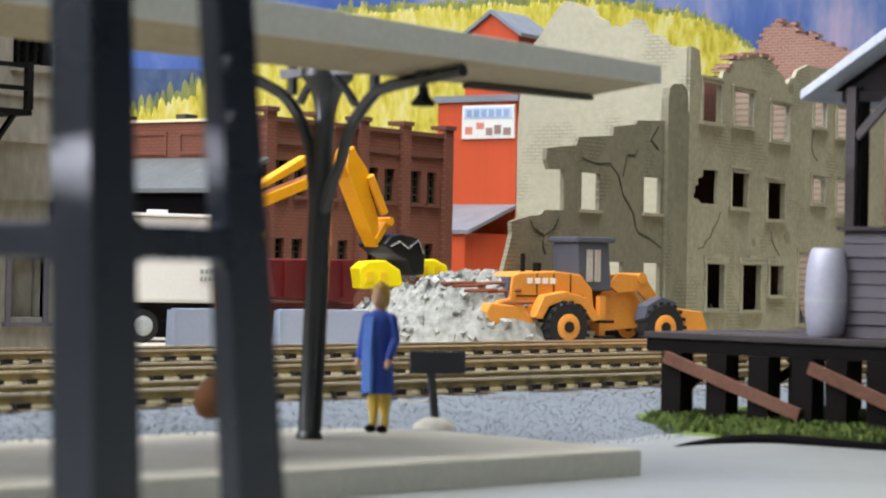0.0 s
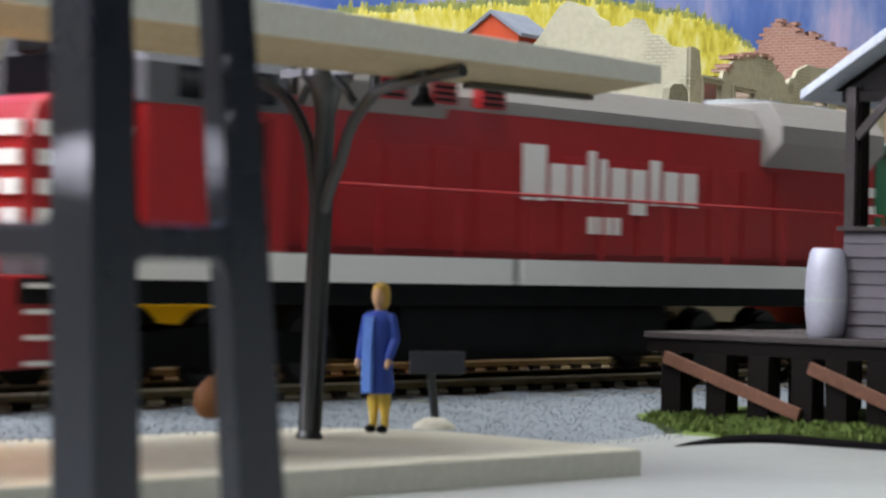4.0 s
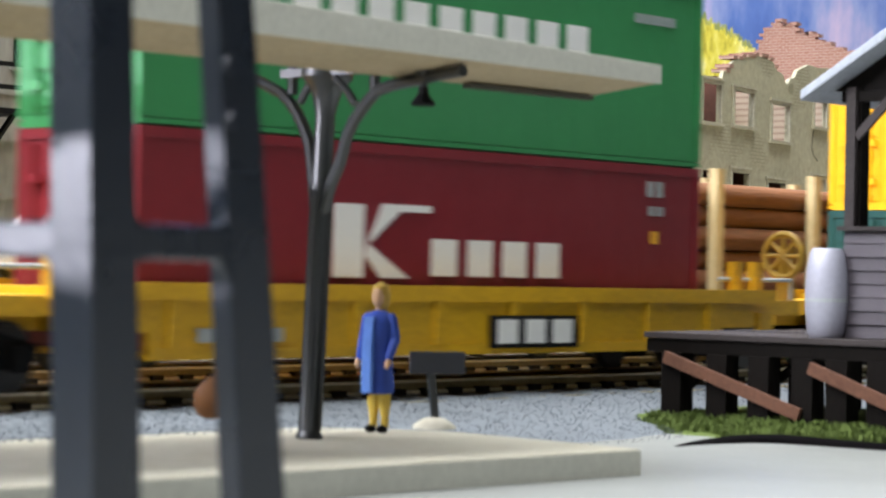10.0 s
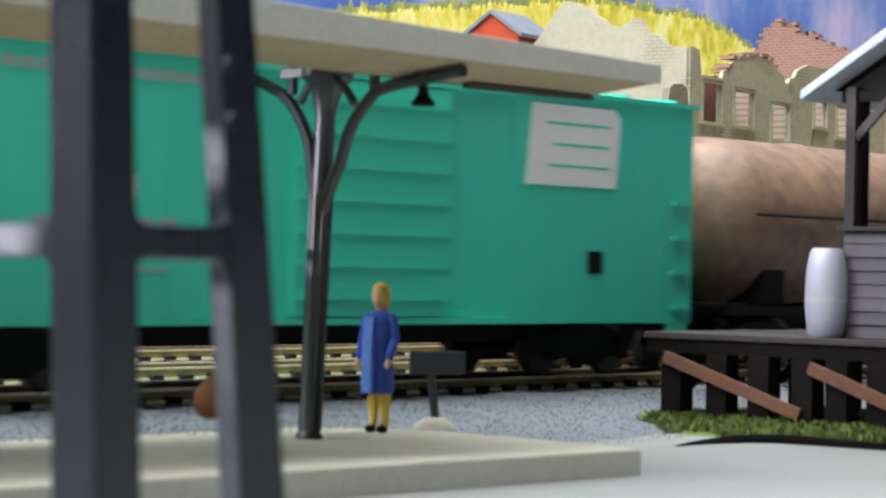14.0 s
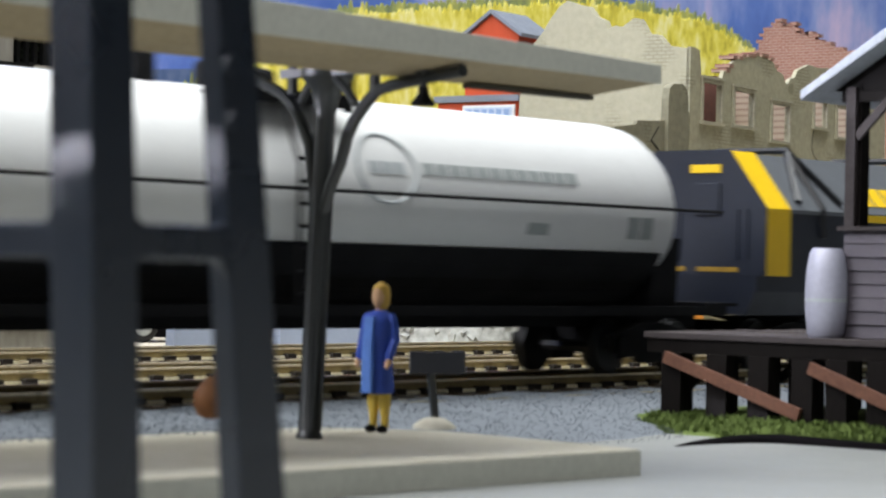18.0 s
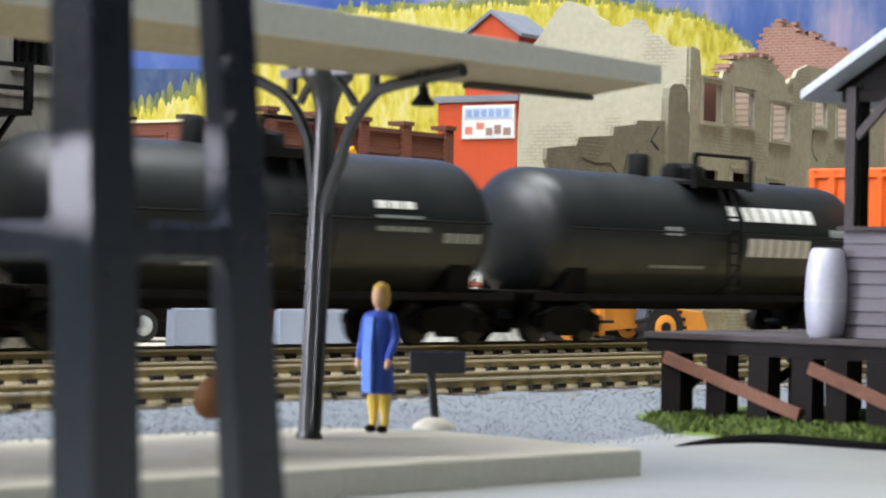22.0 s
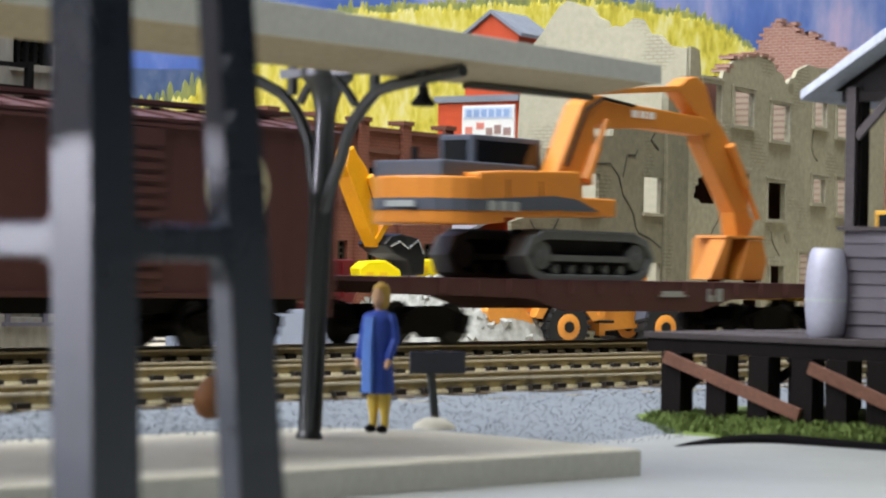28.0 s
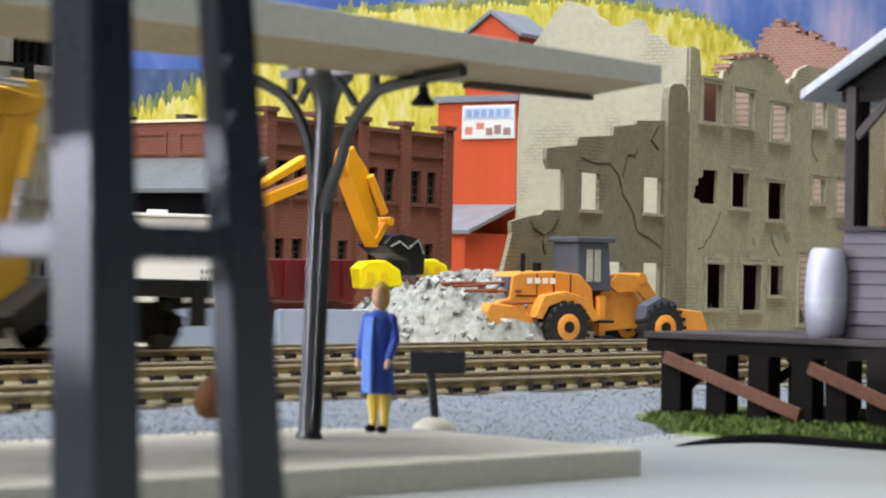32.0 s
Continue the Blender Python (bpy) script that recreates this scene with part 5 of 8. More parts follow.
def road_cable():
    pts = [(25.1, 17.85, -0.75), (25.55, 17.9, -0.715), (25.99, 17.85, -0.68), (26.5, 17.7, -0.645), (26.85, 17.38, -0.635), (26.93, 16.9, -0.65), (27.0, 15.82, -0.67), (27.15, 14.7, -0.67)]
    c = thing("cable", P(0, 0, 0), "thick black cable lying on the grey tabletop", "cable")
    part("wire", S().tube(pts, 0.11, 10), "void", c, smooth=True)


road_cable()


# ---- rolling stock ----
# Each car stands on the rails at its own middle; x runs along the train, the side at -y faces the platform.
TRAINS = {T1: [], T2: [], T3: []}


def car(name, y, left, right, label, category, group):
    """An Empty at a car's middle; left and right are its ends at the clip's start."""
    c = thing(name, P((left + right) / 2, y, RZ[y]), label, category, group)
    TRAINS[y].append((c, (left + right) / 2, RZ[y]))
    return c, (right - left) / 2


def load(name, y, x, z, label, category, group=""):
    """A thing carried by a train at x, resting at height z."""
    c = thing(name, P(x, y, RZ[y] + z), label, category, group)
    TRAINS[y].append((c, x, RZ[y] + z))
    return c


def bogie(c, x, wb=1.75, r=0.42, key="matt_black", axles=2):
    b = part("bogie", S().box(x - 0.2, x + 0.2, -0.9, 0.9, 0.5, 0.8), key, c)
    half = wb * (axles - 1) / 2
    for y in (-1.02, 0.9):
        s = S().slab([(x - half - 0.3, 0.42), (x - half - 0.3, 0.6), (x - half + 0.1, 0.7), (x - 0.3, 0.82), (x + 0.3, 0.82), (x + half - 0.1, 0.7), (x + half + 0.3, 0.6), (x + half + 0.3, 0.42),
                      (x + half, 0.32), (x + 0.45, 0.28), (x + 0.35, 0.18), (x - 0.35, 0.18), (x - 0.45, 0.28), (x - half, 0.32)], "y", y, y + 0.12)
        part("side_frame", s, key, b)
    for k in range(axles):
        cx = x - half + wb * k
        s = S()
        for y in (-0.82, 0.68):
            s.lathe((cx, y, r), (cx, y + 0.14, r), [(0, r * 0.6), (0.05, r * 0.97), (0.6, r), (0.61, r + 0.05), (0.98, r + 0.05), (1, r * 0.6)], 18)
        s.rod((cx, -0.7, r), (cx, 0.7, r), 0.09, 6)
        part("wheelset", s, "black", b, "dark steel wheelset", smooth=True)
        for y in (-1.1, 1.02):
            part("journal_box", S().box(cx - 0.14, cx + 0.14, y, y + 0.08, r - 0.16, r + 0.16), key, b)
    return b


def couplers(c, h, z=0.85, key="matt_black"):
    for sgn in (-1, 1):
        part("coupler", S().box(*sorted((sgn * (h - 0.1), sgn * (h + 0.38))), -0.13, 0.13, z - 0.13, z + 0.13), key, c)


def ladder(x, y, z0, z1, n, key, c, w=0.5, d=0.1):
    data = S().box(-w / 2, w / 2, -d, -0.002, -0.03, 0.03).mesh("grab_iron", M[key])
    for k in range(n):
        piece("grab_iron", data, c, P(x, y, z0 + (z1 - z0) * k / max(1, n - 1)))


def ribs(c, xs, y0, y1, z0, z1, key, w=0.1, name="side_rib"):
    data = S().box(-w / 2, w / 2, y0, y1, z0, z1).mesh(name, M[key])
    for x in xs:
        piece(name, data, c, P(x, 0, 0))


def container(y, left, n, z, key, label, doors=True, marks=(), group="containers", h=2.9, dx=0.0, dz=0.0):
    c = load("freight_container", y, left + n / 2, z, label, "container", group)
    a = n / 2
    body = part("body", S().box(-a + 0.03, a - 0.03, -1.17, 1.17, 0.1, h - 0.1), key, c)
    s = S()
    for yy in (-1.2, 1.08):
        s.box(-a, a, yy, yy + 0.12, 0.02, 0.09).box(-a, a, yy + 0.012, yy + 0.11, 0.11, 0.17).box(-a, a, yy, yy + 0.12, h - 0.14, h)
        for x in (-a, a - 0.14):
            s.box(x, x + 0.14, yy, yy + 0.12, 0.16, h - 0.14)
    for x in (-a, a - 0.14):
        s.box(x, x + 0.14, -1.1, 1.1, 0, 0.16).box(x, x + 0.14, -1.1, 1.1, h - 0.14, h)
    part("corner_frame", s, key, c)
    ribs(c, [-a + 0.5 + 0.6 * i for i in range(int((n - 0.7) / 0.6))], -1.174, -1.171, 0.17, h - 0.15, key, 0.03, "side_seam")
    if doors:
        for yy in (-0.53, 0.53):
            d = part("door", S().box(-a - 0.0, -a + 0.05, yy - 0.5, yy + 0.5, 0.18, h - 0.18), key, c)
            s = S()
            for q in (-0.27, 0.27):
                s.rod((-a - 0.05, yy + q, 0.2), (-a - 0.05, yy + q, h - 0.2), 0.04, 6)
                for zz in (0.55, 1.3, 2.2):
                    s.box(-a - 0.09, -a - 0.001, yy + q - 0.14, yy + q + 0.14, zz - 0.06, zz + 0.06)
            parts("lock_bar", s, key, d)
            for k in range(5):
                q = (h - 0.5) / 5
                part("door_panel", S().box(-a - 0.025, -a - 0.002, yy - 0.44, yy + 0.44, 0.28 + q * k, 0.28 + q * k + q * 0.6), key, d)
    for m_name, shape, mk, lab in marks:
        shape.v = [(v[0] + dx, v[1], v[2] + dz) for v in shape.v]
        part(m_name, shape, mk, c, lab)
    return c


# -- the near train --
def red_loco():
    c, h = car("diesel_locomotive", T1, 57.5, 79.4, "red and grey diesel locomotive with white stripes and lit headlamps", "locomotive", "near train")
    h -= 0.2
    f = -h
    part("frame", S().box(f + 0.6, h - 0.5, -1.45, 1.45, 1.1, 1.41), "matt_black", c)
    parts("side_sill", S().box(f + 2.3, f + 9.7, -1.53, -1.46, 1.41, 1.79).box(f + 9.9, h - 0.9, -1.53, -1.46, 1.41, 1.79).box(f + 0.9, h - 0.9, 1.46, 1.53, 1.41, 1.79), "white", c, "white sill stripe")
    part("walkway", S().box(f + 1.0, h - 0.9, -1.46, 1.46, 1.45, 1.78), "loco_grey", c)
    hood = part("hood", S().slab([(-1.05, 1.79), (-1.05, 4.1), (-0.85, 4.4), (0.85, 4.4), (1.05, 4.1), (1.05, 1.79)], "x", f + 5.0, h - 0.8), "red_loco", c, "long red engine hood", bevel=0.04)
    part("hood_roof", S().slab([(-1.06, 3.95), (-1.06, 4.15), (-0.86, 4.5), (0.86, 4.5), (1.06, 4.15), (1.06, 3.95)], "x", f + 5.1, h - 0.6), "hood_grey", c, "grey roof band", bevel=0.03)
    part("dynamic_brake", S().slab([(-1.1, 3.8), (-1.25, 4.2), (-1.1, 4.62), (1.1, 4.62), (1.25, 4.2), (1.1, 3.8)], "x", f + 5.6, f + 8.6), "hood_grey", c, bevel=0.03)
    part("radiator", S().slab([(-1.1, 3.5), (-1.48, 3.9), (-1.48, 4.2), (-1.2, 4.62), (1.2, 4.62), (1.48, 4.2), (1.48, 3.9), (1.1, 3.5)], "x", h - 4.6, h - 1.2), "hood_grey", c, bevel=0.03)
    cab = part("cab", S().slab([(-1.5, 1.79), (-1.5, 4.1), (-1.2, 4.6), (1.2, 4.6), (1.5, 4.1), (1.5, 1.79)], "x", f + 2.5, f + 5.0), "red_loco", c, "red wide-nose cab", bevel=0.05)
    part("cab_top", S().slab([(-1.52, 3.62), (-1.52, 4.14), (-1.22, 4.66), (1.22, 4.66), (1.52, 4.14), (1.52, 3.62)], "x", f + 2.46, f + 5.04), "loco_grey", cab, "grey cab top", bevel=0.04)
    part("cab_roof", S().slab([(-1.0, 4.662), (-0.9, 4.74), (0.9, 4.74), (1.0, 4.662)], "x", f + 2.5, f + 5.0), "silver_paint", cab, "pale grey roof plate")
    nose = part("nose", S().slab([(f + 0.85, 1.79), (f + 0.78, 3.1), (f + 0.95, 3.55), (f + 1.2, 3.65), (f + 2.5, 3.78), (f + 2.5, 1.79)], "y", -1.3, 1.3), "red_loco", c, "red nose with white stripes", bevel=0.1)
    for k in range(4):
        z = 2.06 + 0.355 * k
        x1 = f + 1.6 + 0.24 * k
        part("nose_stripe", S().slab([(f + 0.95, z), (x1, z), (x1 + 0.13, z + 0.19), (f + 0.95, z + 0.19)], "y", -1.335, -1.303), "white", nose, "white stripe")
        for y0, y1 in ((-1.2, -0.32), (0.32, 1.2)):
            part("nose_stripe", S().box(f + 0.73, f + 0.82, y0, y1, z, z + 0.19), "white", nose, "white stripe")
    parts("windshield", S().box(f + 2.42, f + 2.455, -1.25, -0.1, 3.82, 4.3).box(f + 2.42, f + 2.455, 0.1, 1.25, 3.82, 4.3), "dark_glass", cab)
    part("side_window", S().box(f + 3.0, f + 4.7, -1.545, -1.522, 3.72, 4.12), "dark_glass", cab)
    part("window_frame", S().box(f + 3.8, f + 3.9, -1.56, -1.546, 3.72, 4.12), "silver_paint", cab)
    parts("number_board", S().box(f + 2.38, f + 2.44, -1.0, -0.35, 4.36, 4.56).box(f + 2.38, f + 2.44, 0.35, 1.0, 4.36, 4.56), "matt_black", cab)
    part("class_mark", S().box(f + 3.7, f + 4.5, -1.53, -1.5, 2.92, 3.48), "matt_black", cab, "black square emblem")
    part("cab_door_line", S().box(f + 4.6, f + 4.64, -1.515, -1.503, 1.9, 3.55), "matt_black", cab)
    lamps = [("headlight", f + 0.66, -0.02, 3.18, 0.12), ("headlight", f + 0.66, -0.02, 3.45, 0.12), ("ditch_light", f + 0.12, -0.84, 1.95, 0.15), ("ditch_light", f + 0.12, 0.84, 1.95, 0.15)]
    for nm, x, y, z, r in lamps:
        lamp = part(nm, S().rod((x + 0.04, y, z), (x + 0.2, y, z), r * 1.2, 14), "red_loco", nose, "lamp housing")
        part("lens", S().rod((x + 0.02, y, z), (x + 0.038, y, z), r, 14), "head_lamp", lamp, "glowing warm lens")
        part("bezel", S().tube([(x + 0.01, y + r * 1.2 * math.cos(q * math.pi / 8), z + r * 1.2 * math.sin(q * math.pi / 8)) for q in range(17)], 0.04, 6), "matt_black", lamp)
    for y in (-0.84, 0.84):
        part("lamp_bracket", S().box(f + 0.18, f + 0.3, y - 0.1, y + 0.1, 1.42, 1.81), "red_loco", nose)
    pilot = part("pilot", S().slab([(f + 0.2, 0.3), (f + 0.1, 0.6), (f + 0.12, 1.44), (f + 1.0, 1.44), (f + 1.3, 1.1), (f + 1.3, 0.34)], "y", -1.42, 1.42), "red_loco", c, "red pilot and steps", bevel=0.04)
    part("plough", S().slab([(-1.4, 0.14), (-1.35, 0.75), (1.35, 0.75), (1.4, 0.14), (0, 0.04)], "x", f - 0.15, f + 0.15), "red_loco", pilot)
    for k in range(4):
        part("step", S().box(f + 0.7, f + 1.27, -1.5, -1.3, 0.36 + 0.31 * k, 0.42 + 0.31 * k), "white", pilot, "white step edge")
    part("air_hose", S().tube([(f - 0.02, -0.7, 1.35), (f - 0.1, -0.5, 1.1), (f - 0.1, -0.2, 1.2), (f - 0.12, 0, 1.15), (f - 0.1, 0.3, 1.2), (f - 0.1, 0.6, 1.1)], 0.06), "hose_glow", pilot, "yellow air hose with a weak glow added", smooth=True)
    part("front_rail", S().tube([(f + 0.3, -1.4, 1.45), (f + 0.3, -1.4, 2.6), (f + 0.3, -0.4, 2.6), (f + 0.3, -0.4, 2.2)], 0.03), "red_loco", c)
    part("rear_pilot", S().slab([(h - 1.3, 0.34), (h - 1.3, 1.44), (h - 0.1, 1.44), (h + 0.05, 0.4)], "y", -1.42, 1.42), "red_loco", c, bevel=0.04)
    for k in range(4):
        part("step", S().box(h - 0.7, h + 0.08, -1.54, -1.43, 0.36 + 0.31 * k, 0.42 + 0.31 * k), "white", c, "white step edge")
    for k in range(4):
        part("tail_stripe", S().box(h - 1.6, h - 0.85, -1.08, -1.055, 2.08 + 0.34 * k, 2.26 + 0.34 * k), "white", hood, "white stripe")
    x = f + 10.4
    for w, z0, z1 in ((0.56, 2.7, 3.55), (0.4, 2.72, 3.28), (0.3, 2.72, 3.28), (0.18, 2.72, 3.52), (0.18, 2.72, 3.4), (0.4, 2.72, 3.28), (0.4, 2.55, 3.28), (0.26, 2.72, 3.45), (0.4, 2.72, 3.28), (0.4, 2.72, 3.28)):
        part("lettering", S().box(x, x + w, -1.098, -1.078, z0, z1), "white_print", hood, "white lettering block")
        x += w + 0.12
    part("lettering", letters(f + 12.0, f + 12.9, 2.22, 2.49, 4, -1.078), "white_print", hood)
    for x in (f + 7.0, f + 8.1, f + 9.2):
        part("vent", S().box(x, x + 0.55, -1.27, -1.1, 4.0, 4.4), "red_loco", hood, "red louvred intake")
        for k in range(4):
            part("louvre", S().box(x + 0.04, x + 0.51, -1.285, -1.272, 4.04 + 0.09 * k, 4.08 + 0.09 * k), "matt_black", hood)
    doors = S().box(-0.45, 0.45, -1.075, -1.055, 1.9, 3.4).mesh("hood_door", M["red_loco"], 0.01)
    for i in range(13):
        piece("hood_door", doors, hood, P(f + 5.8 + 1.0 * i, 0, 0))
    part("handrail", S().tube([(f + 5.4, -1.48, 1.8), (f + 5.4, -1.48, 2.75), (h - 1.2, -1.48, 2.75), (h - 1.2, -1.48, 1.8)], 0.025), "red_loco", c)
    for i in range(8):
        part("stanchion", S().rod((f + 6.8 + 1.7 * i, -1.48, 1.79), (f + 6.8 + 1.7 * i, -1.48, 2.75), 0.02, 6), "red_loco", c)
    part("fuel_tank", S().slab([(-1.4, 0.5), (-1.4, 1.1), (1.4, 1.1), (1.4, 0.5), (1.1, 0.3), (-1.1, 0.3)], "x", -3.4, 3.0), "matt_black", c, bevel=0.05)
    part("horn", S().rod((f + 4.2, 0.3, 4.6), (f + 4.2, 0.3, 4.85), 0.08, 8), "silver_paint", c)
    for x in (h - 3.6, h - 2.0):
        part("fan", S().rod((x, 0, 4.6), (x, 0, 4.72), 0.7, 20), "silver_paint", c)
    for x in (f + 4.3, h - 4.0):
        bogie(c, x, 1.85, 0.5, axles=3)
    couplers(c, h + 0.2)


red_loco()


def bulkhead_flat(y, left, right, key, name, label, group, top=4.2, deck=1.25, low=0.75, wing=0.0):
    c, h = car(name, y, left, right, label, "flatcar", group)
    part("deck", S().box(-h, h, -1.5, 1.5, deck - 0.12, deck), key, c)
    parts("side_sill", S().slab([(-h, low), (-h, deck - 0.12), (h, deck - 0.12), (h, low)], "y", -1.53, -1.42).slab([(-h, low), (-h, deck - 0.12), (h, deck - 0.12), (h, low)], "y", 1.42, 1.53), key, c, bevel=0.01)
    part("centre_sill", S().slab([(-h + 2, 0.75), (-h + 4, 0.45), (h - 4, 0.45), (h - 2, 0.75)], "y", -0.5, 0.5), key, c)
    ribs(c, [-h + 0.9 + 1.15 * i for i in range(int((2 * h - 1.2) / 1.15))], -1.58, -1.531, low + 0.05, deck - 0.13, key, 0.14, "stake_pocket")
    for sgn in (-1, 1):
        x0, x1 = sorted((sgn * h, sgn * (h - 0.3)))
        b = part("bulkhead", S().box(x0, x1, -1.5, 1.5, deck, top), key, c, "tall steel bulkhead", bevel=0.05)
        out = x0 - 0.1 if sgn < 0 else x1
        for yy in (-1.45, -0.75, 0.0, 0.7, 1.33):
            part("bulkhead_post", S().box(out, out + 0.1, yy - 0.06, yy + 0.12, deck, top - 0.05), key, b)
        for zz in (deck + 0.5, deck + 1.35, top - 0.25):
            part("bulkhead_rail", S().box(out + 0.01, out + 0.085, -1.4, 1.4, zz, zz + 0.1), key, b)
        part("knee", S().slab([(sgn * (h - 0.3), deck), (sgn * (h - 0.3), top), (sgn * (h - 0.55), top), (sgn * (h - 0.9), deck)], "y", -1.5, -1.42), key, b)
        ladder(sgn * (h - 0.15), -1.5, deck + 0.3, top - 0.3, 7, key, b, 0.4)
    for sgn in (-1, 1):
        bogie(c, sgn * (h - 2.1))
    couplers(c, h)
    return c, h


c, h = bulkhead_flat(T1, 81.2, 98.9, "green_car", "bulkhead_flatcar", "dark green bulkhead flatcar carrying teal pipes", "near train", 4.3)
part("inner_post", S().box(h - 0.36, h - 0.302, 0.14, 0.28, 1.75, 3.3), "coil_grey", c, "pale grey post on the bulkhead")
part("lettering", letters(-6.9, -4.8, 0.82, 1.02, 2, -1.535, s=letters(-2.2, -1.1, 0.82, 1.02, 1, -1.535)), "white_print", c)
part("lettering", letters(3.8, 6.9, 0.82, 1.06, 4, -1.535), "coil_grey", c)


def pipe_stack(y, left, right, z, rows, r, gap, key, spacer, name, label, straps, n=4, wood=0.42):
    c = load(name, y, (left + right) / 2, z, label, "pipes")
    a = (right - left) / 2
    zz = 0.0
    pitch = (2.5 - 2 * r) / (n - 1)
    for k in range(rows):
        for x in [-a + 0.9 + (2 * a - 1.8) * i / 3 for i in range(4)]:
            for y0, y1 in ((-1.3, -0.85), (0.85, 1.3)):
                part("timber_bearer", S().box(x - wood / 2, x + wood / 2, y0, y1, zz, zz + gap), spacer, c, "pale timber bearer")
        zz += gap
        for i in range(n):
            yy = -1.25 + r + pitch * i
            part("pipe", S().rod((-a + 0.1 * (i % 2), yy, zz + r), (a - 0.1 * (i % 2), yy, zz + r), r, 16), key, c, smooth=True)
        zz += 2 * r
    for x in straps:
        part("strap", S().box(x - 0.1, x + 0.1, -1.33, -1.27, 0, zz + 0.02).box(x - 0.1, x + 0.1, -1.33, 1.33, zz, zz + 0.03), "strap", c, "dark tie-down strap")
    return c


pipe_stack(T1, 82.1, 95.9, 1.25, 3, 0.26, 0.22, "pipe_teal", "pale_wood", "pipe_load", "stack of teal pipes on pale timber bearers", (-2.9, 2.85), 4)


def gondola(y, left, right, key, label, group, z0, z1, marks=(), posts=1.2, taper=True):
    c, h = car("gondola", y, left, right, label, "gondola", group)
    for yy in (-1.5, 1.42):
        part("side", S().slab([(-h, z0 + 0.25), (-h + 1.2, z0), (h - 1.2, z0), (h, z0 + 0.25), (h, z1), (-h, z1)], "y", yy, yy + 0.08), key, c)
        part("top_chord", S().box(-h, h, yy - 0.06, yy + 0.14, z1 - 0.12, z1 + 0.02), key, c)
    for x in (-h, h - 0.08):
        e = part("end", S().box(x, x + 0.08, -1.42, 1.42, z0 + 0.2, z1), key, c)
        o = x - 0.06 if x < 0 else x + 0.08
        for zz in (z0 + 0.5, z0 + 0.95, z1 - 0.3):
            part("end_rib", S().box(o, o + 0.06, -1.4, 1.4, zz, zz + 0.12), key, e)
    part("floor", S().box(-h, h, -1.42, 1.42, z0 + 0.1, z0 + 0.2), key, c)
    if posts:
        n = int((2 * h - 0.6) / posts)
        ribs(c, [-h + 0.5 + (2 * h - 1.0) * i / n for i in range(n + 1)], -1.57, -1.501, z0 + 0.05, z1 - 0.13, key, 0.12)
    for sgn in (-1, 1):
        ladder(sgn * (h - 0.4), -1.57, z0 + 0.3, z1 - 0.3, 4, key, c)
        bogie(c, sgn * (h - 2.0))
    part("centre_sill", S().box(-h + 1, h - 1, -0.35, 0.35, z0 - 0.2, z0 + 0.1), "matt_black", c)
    couplers(c, h)
    for m_name, shape, mk, lab in marks:
        part(m_name, shape, mk, c, lab)
    return c, h


c, h = gondola(T1, 100.3, 116.9, "blue_car", "dark blue gondola with white markings and a covered load", "near train", 0.75, 2.43, posts=0)
part("panel_line", S().box(-h + 3.3, -h + 3.34, -1.53, -1.502, 0.85, 2.3).box(h - 3.3, h - 3.26, -1.53, -1.502, 0.85, 2.3), "blue_car", c)
part("lettering", letters(-h + 1.9, -h + 3.1, 2.05, 2.2, 4, -1.503, s=letters(-h + 1.9, -h + 3.0, 1.7, 1.9, 3, -1.503, s=letters(-h + 1.9, -h + 3.1, 1.2, 1.32, 5, -1.503, s=letters(-h + 3.6, -h + 4.4, 1.6, 1.85, 3, -1.503, s=letters(-h + 3.6, -h + 4.4, 1.2, 1.3, 4, -1.503))))), "grey_print", c)
for bx in ((-4.05, -3.9, 1.44, 2.12), (-3.9, -3.15, 1.98, 2.12), (-3.9, -3.15, 1.44, 1.58), (-3.3, -3.15, 1.58, 1.98), (-3.05, -2.08, 1.9, 2.12), (-3.05, -2.08, 1.44, 1.66)):
    part("emblem_bar", S().box(h + bx[0], h + bx[1], -1.53, -1.502, bx[2], bx[3]), "white_print", c, "white angular emblem")
parts("data_panel", S().box(h - 1.55, h - 1.05, -1.53, -1.502, 1.2, 1.5).box(h - 1.55, h - 1.05, -1.53, -1.502, 1.6, 2.0), "matt_black", c)
gl = load("covered_load", T1, 108.6, 0.95, "dark stacked load under pale boards in the blue gondola", "load")
part("load_block", S().box(-7.2, 7.4, -1.3, 1.3, 0, 1.75), "matt_black", gl)
part("board_cover", S().box(-4.3, 7.2, -1.36, 1.36, 1.75, 1.83), "pale_wood", gl, "pale board cover")
for i in range(13):
    part("round_bar", S().rod((-7.6 + 0.27 * i, -1.3, 1.68), (-7.6 + 0.27 * i, 1.3, 1.68), 0.13, 8), "matt_black", gl)
for x in (-2.8, -2.2, 2.5, 3.1, 6.2):
    part("stake", S().box(x, x + 0.1, -1.4, -1.31, 0.9, 1.7), "maroon", gl, "dark red stake")


